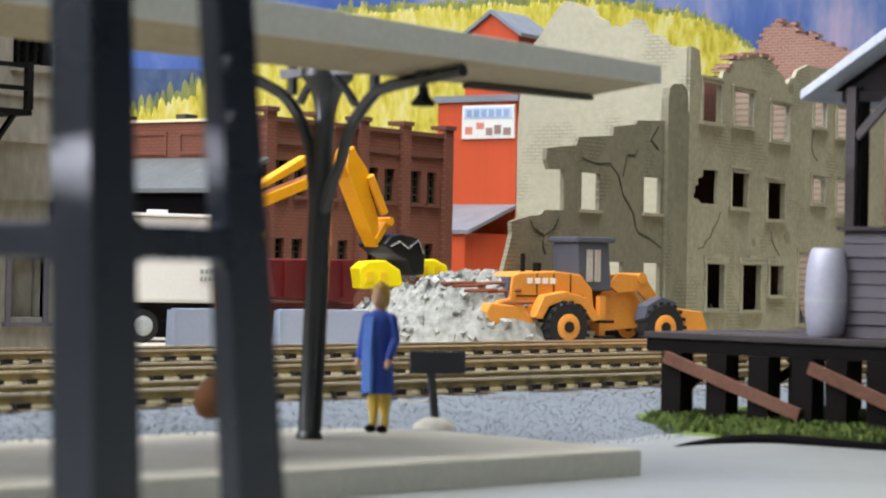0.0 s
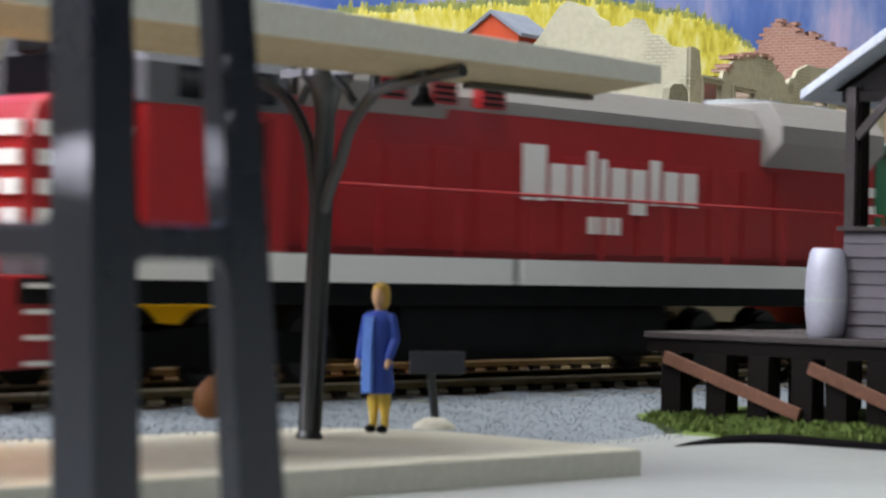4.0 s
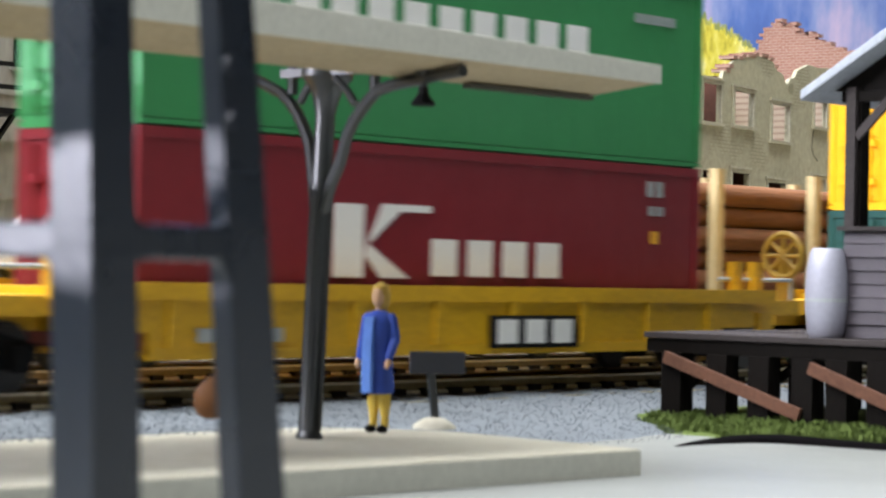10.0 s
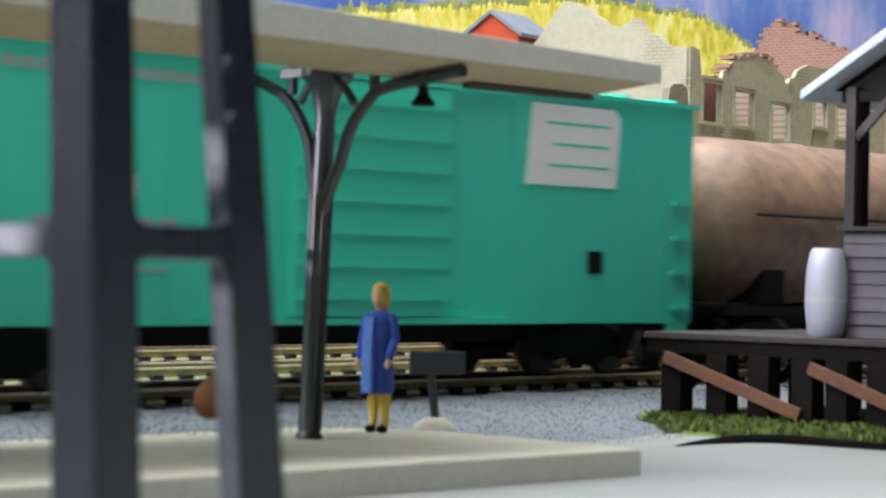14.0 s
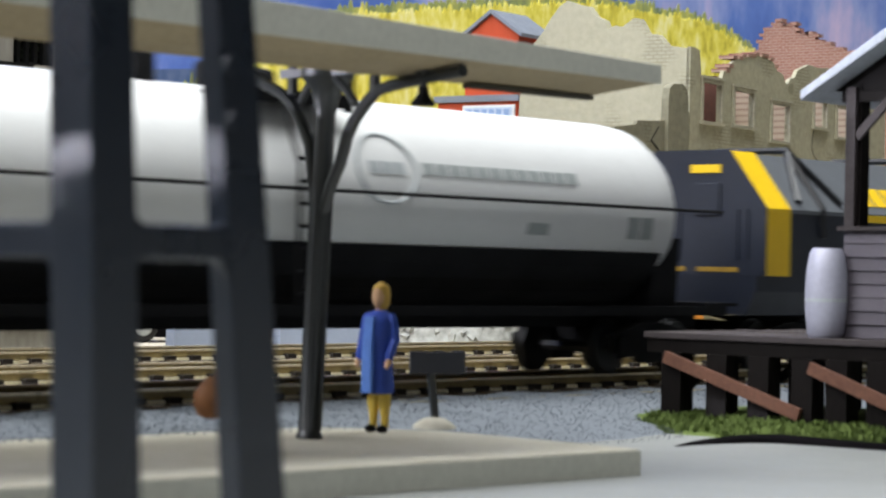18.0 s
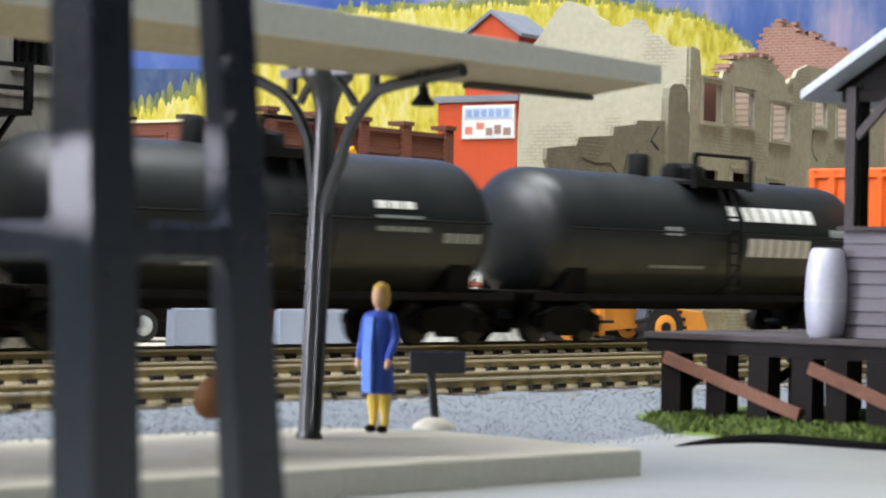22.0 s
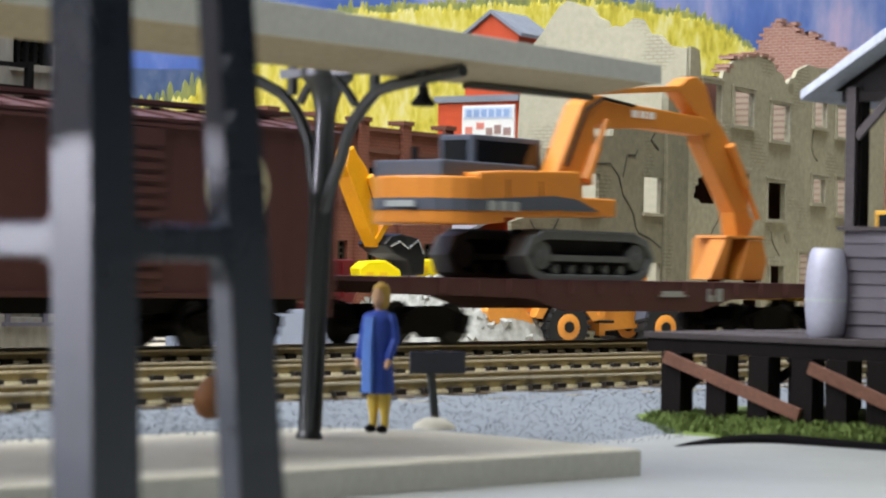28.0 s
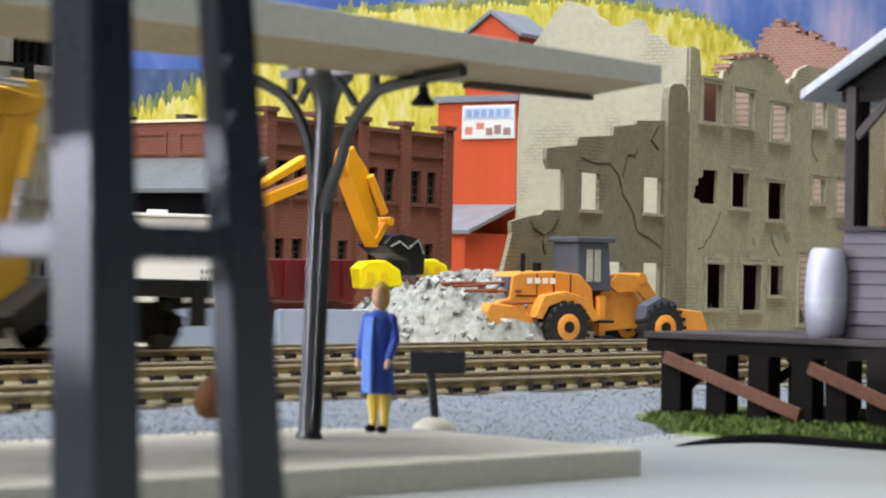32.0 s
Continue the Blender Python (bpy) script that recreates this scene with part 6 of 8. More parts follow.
def well_car(left, right, w0, w1, group, p0=-6.05, p1=-3.95):
    """A yellow double-stack well car; w0 and w1 are the ends of the well at the clip's start."""
    c, h = car("well_car", T1, left, right, "yellow double-stack well car with black emblem panel", "well car", group)
    m = (left + right) / 2
    a, b = w0 - m, w1 - m
    for yy in (-1.53, 1.41):
        side = part("well_side", S().slab([(a, 0.5), (a, 1.33), (b, 1.33), (b, 0.5)], "y", yy + 0.03, yy + 0.11), "well_yellow", c, "yellow well side")
        part("top_chord", S().box(a - 1.5, b + 1.5, yy - 0.03, yy + 0.15, 1.16, 1.38), "well_yellow", c)
        part("bottom_chord", S().box(a, b, yy, yy + 0.14, 0.4, 0.55), "well_yellow", c)
    ribs(c, [a + 0.4 + (b - a - 0.8) * i / 7 for i in range(8)], -1.55, -1.5, 0.55, 1.16, "well_yellow", 0.16, "well_post")
    part("well_floor", S().box(a, b, -1.4, 1.4, 0.42, 0.5), "well_yellow", c)
    for sgn, e in ((-1, a), (1, b)):
        x0, x1 = sorted((sgn * h, e))
        part("end_platform", S().slab([(x0, 0.95), (x0, 1.2), (x1, 1.2), (x1, 0.95)], "y", -1.25, 1.25), "well_yellow", c)
        part("end_sill", S().box(x0, x1, -0.5, 0.5, 0.75, 0.95), "well_yellow", c)
        part("bolster", S().box(*sorted((e, e + sgn * 0.9)), -1.5, 1.5, 0.75, 1.3), "well_yellow", c)
        part("step_hanger", S().box(sgn * (h - 1.4) - 0.2, sgn * (h - 1.4) + 0.2, -1.5, -1.4, 0.4, 1.0), "well_yellow", c)
        for q in (0.5, 1.1):
            part("guide_post", S().box(e + sgn * (0.2 + q) - 0.1, e + sgn * (0.2 + q) + 0.1, -1.35, -1.15, 1.3, 1.85), "well_yellow", c)
        parts("handrail", S().tube([(sgn * (h - 0.2), -1.2, 1.2), (sgn * (h - 0.2), -1.2, 1.55), (e + sgn * 0.3, -1.2, 1.55)], 0.035), "silver_paint", c)
        bogie(c, sgn * (h - 1.9))
    wheel_x = h - 0.14
    bw = part("brake_wheel", S().tube([(wheel_x, -1.0 + 0.38 * math.cos(q * math.pi / 10), 1.98 + 0.38 * math.sin(q * math.pi / 10)) for q in range(21)], 0.06, 8), "dull_yellow", c, "round yellow brake wheel", smooth=True)
    for q in range(8):
        part("spoke", S().rod((wheel_x, -1.0, 1.98), (wheel_x, -1.0 + 0.36 * math.cos(q * 0.785), 1.98 + 0.36 * math.sin(q * 0.785)), 0.04, 6), "dull_yellow", bw)
    part("wheel_stand", S().box(wheel_x + 0.03, wheel_x + 0.15, -1.15, -0.85, 1.2, 2.1), "dull_yellow", bw)
    part("emblem_panel", S().box(b + p0, b + p1, -1.565, -1.552, 0.48, 0.96), "matt_black", c, "black emblem panel")
    part("emblem", letters(b + p0 + 0.08, b + p1 - 0.08, 0.55, 0.9, 3, -1.57), "white_print", c)
    part("stencil", letters(a + 0.7, a + 2.4, 0.62, 0.8, 3, -1.552), "grey_print", c)
    couplers(c, h)
    return c


well_car(117.2, 136.9, 121.6, 134.2, "near train")
well_car(137.3, 157.2, 142.0, 154.3, "near train", -6.3, -3.6)
container(T1, 121.65, 12.25, 0.5, "box_red", "dark red forty-foot container with white lettering blocks", h=2.86, dx=-0.45, marks=[
    ("lettering", S().box(-2.1, -1.5, -1.2, -1.176, 0.98, 2.0).slab([(-1.4, 1.45), (-0.75, 1.92), (-0.1, 1.92), (-0.1, 2.02), (-1.1, 2.02)], "y", -1.2, -1.176).slab([(-1.4, 1.45), (-0.55, 0.98), (-1.15, 0.98), (-1.45, 1.3)], "y", -1.2, -1.176), "white_print", "large white initial shape"),
    ("lettering", letters(-0.2, 3.0, 1.02, 1.55, 4, -1.19), "white_print", ""),
    ("lettering", letters(5.1, 5.6, 2.35, 2.6, 2, -1.176, s=letters(5.15, 5.6, 2.05, 2.2, 2, -1.176)), "grey_print", ""), ("placard", S().box(5.25, 5.45, -1.195, -1.176, 1.6, 1.8), "bulk_yellow", "small yellow placard"), ("placard", S().box(-5.73, -5.69, -0.9, -0.6, 1.1, 1.45), "bulk_yellow", "yellow placard")])
container(T1, 121.65, 12.25, 3.37, "box_green", "green forty-foot container with white lettering blocks", dx=-0.45, marks=[
    ("lettering", letters(-3.1, 3.6, 1.15, 2.05, 9, -1.19), "white_print", "large white lettering blocks"), ("roundel", S().rod((-5.73, 0.75, 1.95), (-5.69, 0.75, 1.95), 0.26, 16), "white_print", "white roundel"),
    ("lettering", letters(4.7, 5.8, 2.25, 2.4, 6, -1.19), "grey_print", "")])
container(T1, 141.75, 5.9, 0.5, "box_teal", "dark teal twenty-foot container with a white roundel", h=2.44, dx=-0.42, marks=[
    ("roundel", S().lathe((-1.68, -1.225, 1.8), (-1.68, -1.19, 1.8), [(0, 0.45), (1, 0.45)], 24), "white_print", "white roundel"), ("lettering", letters(-2.1, -1.05, 1.03, 1.3, 3, -1.19, s=letters(-0.65, 1.6, 1.03, 1.3, 6, -1.19)), "grey_print", ""),
    ("lettering", letters(1.7, 2.4, 1.75, 1.9, 4, -1.19), "grey_print", "")])
container(T1, 141.75, 5.9, 2.95, "box_yellow", "yellow twenty-foot container with a black framed sign", h=2.42, dx=-0.42, dz=0.33, marks=[
    ("sign_frame", S().box(-0.76, 1.44, -1.225, -1.19, 0.7, 0.76).box(-0.76, 1.44, -1.225, -1.19, 1.22, 1.28).box(-0.76, -0.7, -1.225, -1.19, 0.76, 1.22).box(1.38, 1.44, -1.225, -1.19, 0.76, 1.22), "matt_black", ""),
    ("lettering", letters(-0.6, 1.3, 0.83, 1.17, 5, -1.19), "matt_black", ""), ("fork_pocket", S().box(-0.5, -0.15, -1.24, -1.18, -0.31, -0.17).box(1.4, 1.75, -1.24, -1.18, -0.31, -0.17), "matt_black", "")])
container(T1, 147.86, 6.06, 0.5, "box_brown", "brown twenty-foot container with white letters", doors=False, h=2.44, dx=-0.42, marks=[
    ("lettering", letters(-0.1, 1.15, 1.03, 1.4, 3, -1.19), "white_print", ""), ("lettering", letters(-0.1, 1.15, 1.83, 1.98, 5, -1.19), "print_blue", ""), ("lettering", letters(2.2, 2.65, 1.7, 2.06, 2, -1.19), "grey_print", "")])
container(T1, 147.86, 6.06, 2.95, "box_grey", "blue-grey twenty-foot container with a blue and orange sign", doors=False, h=2.42, dx=-0.42, dz=0.33, marks=[
    ("blue_sign", S().box(-1.8, -0.14, -1.225, -1.19, 0.55, 1.35), "print_blue", "blue sign"), ("orange_sign", S().box(-0.14, 2.63, -1.225, -1.19, 0.55, 1.35), "print_orange", "orange sign"),
    ("lettering", letters(-1.6, -0.4, 0.8, 1.1, 3, -1.227), "white_print", ""), ("fork_pocket", S().box(-0.5, -0.15, -1.24, -1.18, -0.31, -0.17).box(1.4, 1.75, -1.24, -1.18, -0.31, -0.17), "matt_black", "")])


def boxcar(y, left, right, key, label, group, z0, z1, roof_key=None, door=(0.0, 1.5), marks=(), roofwalk=False, door_ribs=6, roof=0.28, name="boxcar"):
    c, h = car(name, y, left, right, label, "boxcar", group)
    part("body", S().box(-h, h, -1.5, 1.5, z0, z1), key, c, bevel=0.02)
    part("roof", S().slab([(-1.58, z1 - 0.06), (-1.58, z1), (0, z1 + roof), (1.58, z1), (1.58, z1 - 0.06), (0, z1 + roof - 0.08)], "x", -h - 0.08, h + 0.08), roof_key or key, c)
    data = S().slab([(-1.58, z1 + 0.005), (-1.58, z1 + 0.05), (0, z1 + roof + 0.05), (1.58, z1 + 0.05), (1.58, z1 + 0.005), (0, z1 + roof + 0.005)], "x", -0.05, 0.05).mesh("roof_seam", M[roof_key or key])
    for i in range(12):
        piece("roof_seam", data, c, P(-h + 0.6 + (2 * h - 1.2) * i / 11, 0, 0))
    if roofwalk:
        part("running_board", S().box(-h - 0.3, h + 0.3, -0.3, 0.3, z1 + roof + 0.06, z1 + roof + 0.14), roof_key or key, c)
    d0, d1 = door
    seam = S().box(-0.025, 0.025, -1.512, -1.501, z0 + 0.05, z1 - 0.12).mesh("panel_seam", M[key])
    for i in range(int((2 * h - 0.4) / 0.75)):
        x = -h + 0.45 + 0.75 * i
        if x < d0 - 0.1 or x > d1 + 0.1:
            piece("panel_seam", seam, c, P(x, 0, 0))
    dr = part("sliding_door", S().box(d0, d1, -1.6, -1.51, z0 + 0.12, z1 - 0.2), key, c, bevel=0.01)
    for k in range(door_ribs):
        zz = z0 + 0.35 + (z1 - z0 - 0.85) * k / (door_ribs - 1)
        part("door_rib", S().box(d0 + 0.08, d1 - 0.08, -1.65, -1.601, zz, zz + (0.1 if door_ribs < 9 else 0.12)), key, dr)
    parts("door_track", S().box(d0 - 1.6, d1 + 1.4, -1.6, -1.505, z0 + 0.02, z0 + 0.1).box(d0 - 1.6, d1 + 1.4, -1.6, -1.505, z1 - 0.17, z1 - 0.1), key, c)
    for sgn in (-1, 1):
        o = -h - 0.07 if sgn < 0 else h + 0.002
        for k in range(8):
            zz = z0 + 0.15 + (z1 - z0 - 0.35) * k / 7
            part("end_rib", S().slab([(o, zz), (o + 0.07, zz - 0.02), (o + 0.07, zz + 0.2), (o, zz + 0.16)], "y", -1.35, 1.35), key, c)
        ladder(sgn * (h - 0.35), -1.5, z0 + 0.25, z1 - 1.6, 4, key, c, 0.45)
        s = S()
        for k in range(4):
            zz = z0 + 0.25 + (z1 - z0 - 1.9) * k / 3
            s.box(o - 0.1, o, -1.25, -0.75, zz - 0.03, zz + 0.03).box(o - 0.1, o, 0.75, 1.25, zz - 0.03, zz + 0.03)
        parts("end_grab_iron", s, key, c)
        part("step", S().box(sgn * (h - 0.35) - 0.25, sgn * (h - 0.35) + 0.25, -1.5, -1.42, z0 - 0.35, z0 - 0.003), key, c)
        bogie(c, sgn * (h - 2.1))
    part("underframe", S().box(-h + 0.3, h - 0.3, -0.6, 0.6, z0 - 0.3, z0 - 0.002), "matt_black", c)
    couplers(c, h)
    for m_name, shape, mk, lab in marks:
        part(m_name, shape, mk, c, lab)
    return c, h


boxcar(T1, 158.6, 174.15, "car_teal", "bright teal green boxcar with a white square emblem", "near train", 0.83, 4.35, door=(-1.45, 1.7), door_ribs=7, roof=0.1, marks=[
    ("lettering", letters(-6.8, -2.5, 3.9, 4.04, 16, -1.503), "grey_print", "white lettering blocks"), ("lettering", letters(-5.25, -4.07, 2.41, 2.72, 2, -1.503), "white_print", ""), ("lettering", letters(-5.8, -3.4, 2.03, 2.18, 6, -1.503), "grey_print", ""),
    ("lettering", letters(-5.2, -3.6, 1.5, 1.56, 6, -1.503), "grey_print", ""),
    ("emblem", S().slab([(3.48, 2.92), (5.68, 2.92), (5.78, 4.0), (5.65, 4.14), (3.62, 4.14)], "y", -1.525, -1.503), "white_print", "white rounded square emblem"),
    ("emblem_line", S().box(3.95, 5.5, -1.53, -1.526, 3.84, 3.88).box(4.1, 5.45, -1.53, -1.526, 3.52, 3.56).box(4.0, 5.5, -1.53, -1.526, 3.2, 3.24), "car_teal", ""),
    ("data_box", S().box(5.03, 5.37, -1.525, -1.503, 1.6, 1.94), "matt_black", "")])


def tank_car(y, left, right, key, label, group, r, zc, frame_key="matt_black", band=None, marks=(), platform=True, under=None, plat_w=2.2, cut=0.0):
    c, h = car("tank_car", y, left, right, label, "tank car", group)
    a = h - (0.8 if y == T3 else 0.35)
    prof = [(0.0, r * 0.12), (0.004, r * 0.45), (0.012, r * 0.72), (0.025, r * 0.9), (0.04, r * 0.98), (0.06, r), (0.94, r), (0.96, r * 0.98), (0.975, r * 0.9), (0.988, r * 0.72), (0.996, r * 0.45), (1.0, r * 0.12)]
    tank = part("tank", S().lathe((-a, 0, zc), (a - cut, 0, zc), prof, 40), key, c, smooth=True)
    if under:
        # lower jacket, a half shell just outside the tank
        s = S()
        n = 14
        for x0, x1 in ((-a + 2.2, a - cut - 0.9),):
            vs = []
            for x in (x0, x1):
                vs += [(x, (r + 0.02) * math.cos(t), zc + (r + 0.02) * math.sin(t)) for t in (math.pi * (1.13 + 0.74 * i / (n - 1)) for i in range(n))]
            s.add(vs, [(i, i + 1, n + i + 1, n + i) for i in range(n - 1)])
        part("lower_jacket", s, under, c, "black lower jacket")
    part("sill", S().box(-h, h, -0.5, 0.5, 0.75, 1.1), frame_key, c)
    parts("side_sill", S().box(-h + 0.3, h - 0.3, -1.35, -1.2, 0.95, 1.1).box(-h + 0.3, h - 0.3, 1.2, 1.35, 0.95, 1.1), frame_key, c)
    parts("handrail", S().tube([(-a + 0.5, -r - 0.1, zc + 0.1), (a - 0.5, -r - 0.1, zc + 0.1)], 0.03).tube([(-a + 0.5, r + 0.1, zc + 0.1), (a - 0.5, r + 0.1, zc + 0.1)], 0.03), frame_key, c)
    for sgn in (-1, 1):
        part("saddle", S().slab([(-1.2, 1.1), (-1.25, zc - 0.35), (-1.0, zc - 0.8), (1.0, zc - 0.8), (1.25, zc - 0.35), (1.2, 1.1)], "x", sgn * (h - 1.9) - 0.35, sgn * (h - 1.9) + 0.35), frame_key, c)
        part("end_platform", S().box(*sorted((sgn * (h - 0.9), sgn * h)), -1.35, 1.35, 1.1, 1.16), frame_key, c)
        bogie(c, sgn * (h - 1.9))
    for x in band or ():
        part("strap", S().lathe((x - 0.06, 0, zc), (x + 0.06, 0, zc), [(0, r + 0.004), (0.1, r + 0.03), (0.9, r + 0.03), (1, r + 0.004)], 40), key, c, smooth=True)
    if platform:
        d = part("dome", S().lathe((0, 0, zc + r - 0.1), (0, 0, zc + r + 0.35), [(0, 0.5), (0.7, 0.48), (0.9, 0.4), (1, 0.2)], 16), frame_key, c, smooth=True)
        w = plat_w / 2
        parts("catwalk", S().box(-w, w, -1.25, -0.6, zc + r - 0.2, zc + r - 0.12).box(-w, w, 0.6, 1.25, zc + r - 0.2, zc + r - 0.12), frame_key, c)
        part("catwalk_rail", S().tube([(-w, -1.2, zc + r - 0.15), (-w, -1.2, zc + r + 0.5), (w, -1.2, zc + r + 0.5), (w, -1.2, zc + r - 0.15)], 0.045), frame_key, c)
        part("catwalk_edge", S().box(-w, w, -1.3, -1.22, zc + r - 0.26, zc + r - 0.08), frame_key, c)
        for x in (-w, w):
            part("rail_post", S().box(x - 0.07, x + 0.07, -1.26, -1.16, zc + r - 0.3, zc + r + 0.45), frame_key, c)
        for x, rr, hh in ((-w - 0.7, 0.26, 0.5), (-0.5, 0.2, 0.34), (0.5, 0.2, 0.3)):
            part("valve_cover", S().lathe((x, -0.1, zc + r - 0.08), (x, -0.1, zc + r + hh), [(0, rr), (0.8, rr), (0.95, rr * 0.8), (1, rr * 0.3)], 12), frame_key, c, smooth=True)
        s = S()
        for yy in (-r - 0.12,):
            for x in (-0.22, 0.22):
                s.tube([(x, -1.2, zc + r - 0.15), (x, yy, zc + 0.4), (x, yy, 1.1)], 0.03)
            for k in range(7):
                zz = 1.25 + (zc + 0.5 - 1.25) * k / 6
                s.tube([(-0.22, yy, zz), (0.22, yy, zz)], 0.03)
        part("ladder", s, frame_key, c)
    couplers(c, h)
    for m_name, shape, mk, lab in marks:
        part(m_name, shape, mk, c, lab)
    return c, h


def curved(x0, x1, z0, z1, n, r, zc):
    """Lettering blocks that follow a tank's side."""
    s = S()
    w = (x1 - x0) / n
    rows = 3
    for i in range(n):
        xa, xb = x0 + (i + 0.1) * w, x0 + (i + 0.9) * w
        vs, fs = [], []
        for k in range(rows + 1):
            z = z0 + (z1 - z0) * k / rows
            y = -math.sqrt(max(0.01, r * r - (z - zc) ** 2)) - 0.015
            vs += [(xa, y, z), (xb, y, z), (xb, y + 0.03, z), (xa, y + 0.03, z)]
            if k:
                a = 4 * k
                fs += [(a - 4 + q, a - 4 + (q + 1) % 4, a + (q + 1) % 4, a + q) for q in range(4)]
        s.add(vs, fs + [(3, 2, 1, 0), (4 * rows, 4 * rows + 1, 4 * rows + 2, 4 * rows + 3)])
    return s


tank_car(T1, 175.1, 195.3, "tank_brown", "long weathered brown tank car stained with soot", "near train", 1.48, 2.55, band=(-6, 6))
tank_car(T1, 195.6, 216.6, "tank_white", "long glossy white tank car with a black lower half", "near train", 1.5, 2.55, under="matt_black", cut=1.0, marks=[
    ("lettering", curved(2.4, 6.0, 2.95, 3.12, 12, 1.5, 2.55), "grey_print", ""), ("emblem_ring", S().tube([(1.68 + 0.6 * math.cos(q * 0.2618), -math.sqrt(2.25 - (0.45 + 0.48 * math.sin(q * 0.2618)) ** 2) - 0.005, 3.0 + 0.48 * math.sin(q * 0.2618)) for q in range(25)], 0.03), "silver_paint", "pale grey ring emblem"),
    ("stencil", curved(1.3, 2.06, 2.93, 3.1, 3, 1.5, 2.55), "silver_paint", ""), ("stencil", curved(4.7, 5.3, 2.16, 2.34, 1, 1.5, 2.55), "grey_print", ""), ("stencil", curved(-8.1, -6.4, 2.2, 2.5, 3, 1.5, 2.55), "grey_print", ""),
    ("stencil", curved(7.2, 7.9, 2.15, 2.5, 2, 1.5, 2.55), "grey_print", "")])


def coil_car():
    c, h = car("coil_car", T1, 216.9, 232.6, "navy steel-coil car with two grey hoods and yellow bands", "coil car", "near train")
    part("body", S().slab([(-1.3, 0.95), (-1.52, 1.35), (-1.52, 1.6), (1.52, 1.6), (1.52, 1.35), (1.3, 0.95)], "x", -h, h), "coil_navy", c)
    for a, b in ((-7.58, -0.06), (0.18, 7.7)):
        hood = part("hood", S().slab([(-1.5, 1.6), (-1.5, 2.75), (-0.75, 3.7), (0.75, 3.7), (1.5, 2.75), (1.5, 1.6)], "x", a, b), "coil_navy", c, "navy removable hood")
        part("hood_top", S().slab([(-1.52, 2.7), (-1.52, 2.77), (-0.76, 3.73), (0.76, 3.73), (1.52, 2.77), (1.52, 2.7), (0.7, 3.66), (-0.7, 3.66)], "x", a + 0.02, b - 0.02), "coil_grey", hood, "grey sloping top")
        for x0, bw in ((a - 0.01, 0.74), (b - 0.73, 0.74)):
            parts("yellow_band", S().slab([(-1.54, 1.62), (-1.54, 2.77), (-0.77, 3.76), (0.77, 3.76), (1.54, 2.77), (1.54, 1.62), (1.5, 1.62), (1.5, 2.7), (0.72, 3.68), (-0.72, 3.68), (-1.5, 2.7), (-1.5, 1.62)], "x", x0, x0 + bw), "coil_yellow", hood, "broad yellow band")
        part("end_rim", S().slab([(-1.55, 1.61), (-1.55, 2.78), (-0.78, 3.775), (0.78, 3.775), (1.55, 2.78), (1.55, 1.61)], "x", a - 0.05, a - 0.012), "coil_navy", hood, "navy end plate")
        end = part("end_panel", S().box(a - 0.09, a - 0.052, -0.62, -0.1, 2.65, 3.2), "coil_navy", hood, "small dark panel", bevel=0.01)
        part("end_label", S().box(a - 0.07, a - 0.052, -0.62, 0.0, 3.38, 3.52), "coil_yellow", hood, "yellow label")
        for y in (-1.2, -1.0, 0.2, 0.4):
            part("end_rib", S().box(a - 0.08, a - 0.052, y, y + 0.05, 1.9, 2.75), "coil_navy", hood)
        for y0, y1 in ((-1.0, -0.15), (0.1, 0.7)):
            part("end_lettering", S().box(a - 0.065, a - 0.052, y0, y1, 1.68, 1.76), "dull_yellow", end)
        m = (a + b) / 2
        for x in (m - 1.97, m + 1.97):
            part("lifting_frame", S().tube([(x - 0.7, -1.45, 2.9), (x, -0.72, 3.85), (x + 0.7, -1.45, 2.9)], 0.07).tube([(x, -1.54, 2.3), (x, -1.5, 2.8), (x, -0.74, 3.85), (x, 0.74, 3.85)], 0.07), "black", hood, "black lifting frame")
        lg = S()
        for k in range(3):
            x = m - 0.45 + 0.5 * k
            lg.add([(x, -1.42, 2.92), (x + 0.4, -1.42, 2.92), (x + 0.33, -1.16, 3.25), (x - 0.07, -1.16, 3.25), (x, -1.35, 2.88), (x + 0.4, -1.35, 2.88), (x + 0.33, -1.1, 3.2), (x - 0.07, -1.1, 3.2)], [(0, 1, 2, 3), (4, 7, 6, 5), (0, 4, 5, 1), (2, 6, 7, 3), (0, 3, 7, 4), (1, 5, 6, 2)])
        part("emblem", lg, "coil_yellow", hood)
        part("emblem_bar", S().box(m - 0.75, m + 0.78, -1.53, -1.503, 2.62, 2.75), "coil_yellow", hood)
    part("stencil", letters(-4.97, -4.13, 1.38, 1.52, 2, -1.523, s=letters(-3.2, -2.08, 1.38, 1.52, 2, -1.523)), "dull_yellow", c)
    part("centre_sill", S().slab([(-h + 1.5, 0.9), (-3.5, 0.45), (3.5, 0.45), (h - 1.5, 0.9)], "y", -0.5, 0.5), "matt_black", c)
    for sgn in (-1, 1):
        bogie(c, sgn * (h - 2.0))
    couplers(c, h)


coil_car()


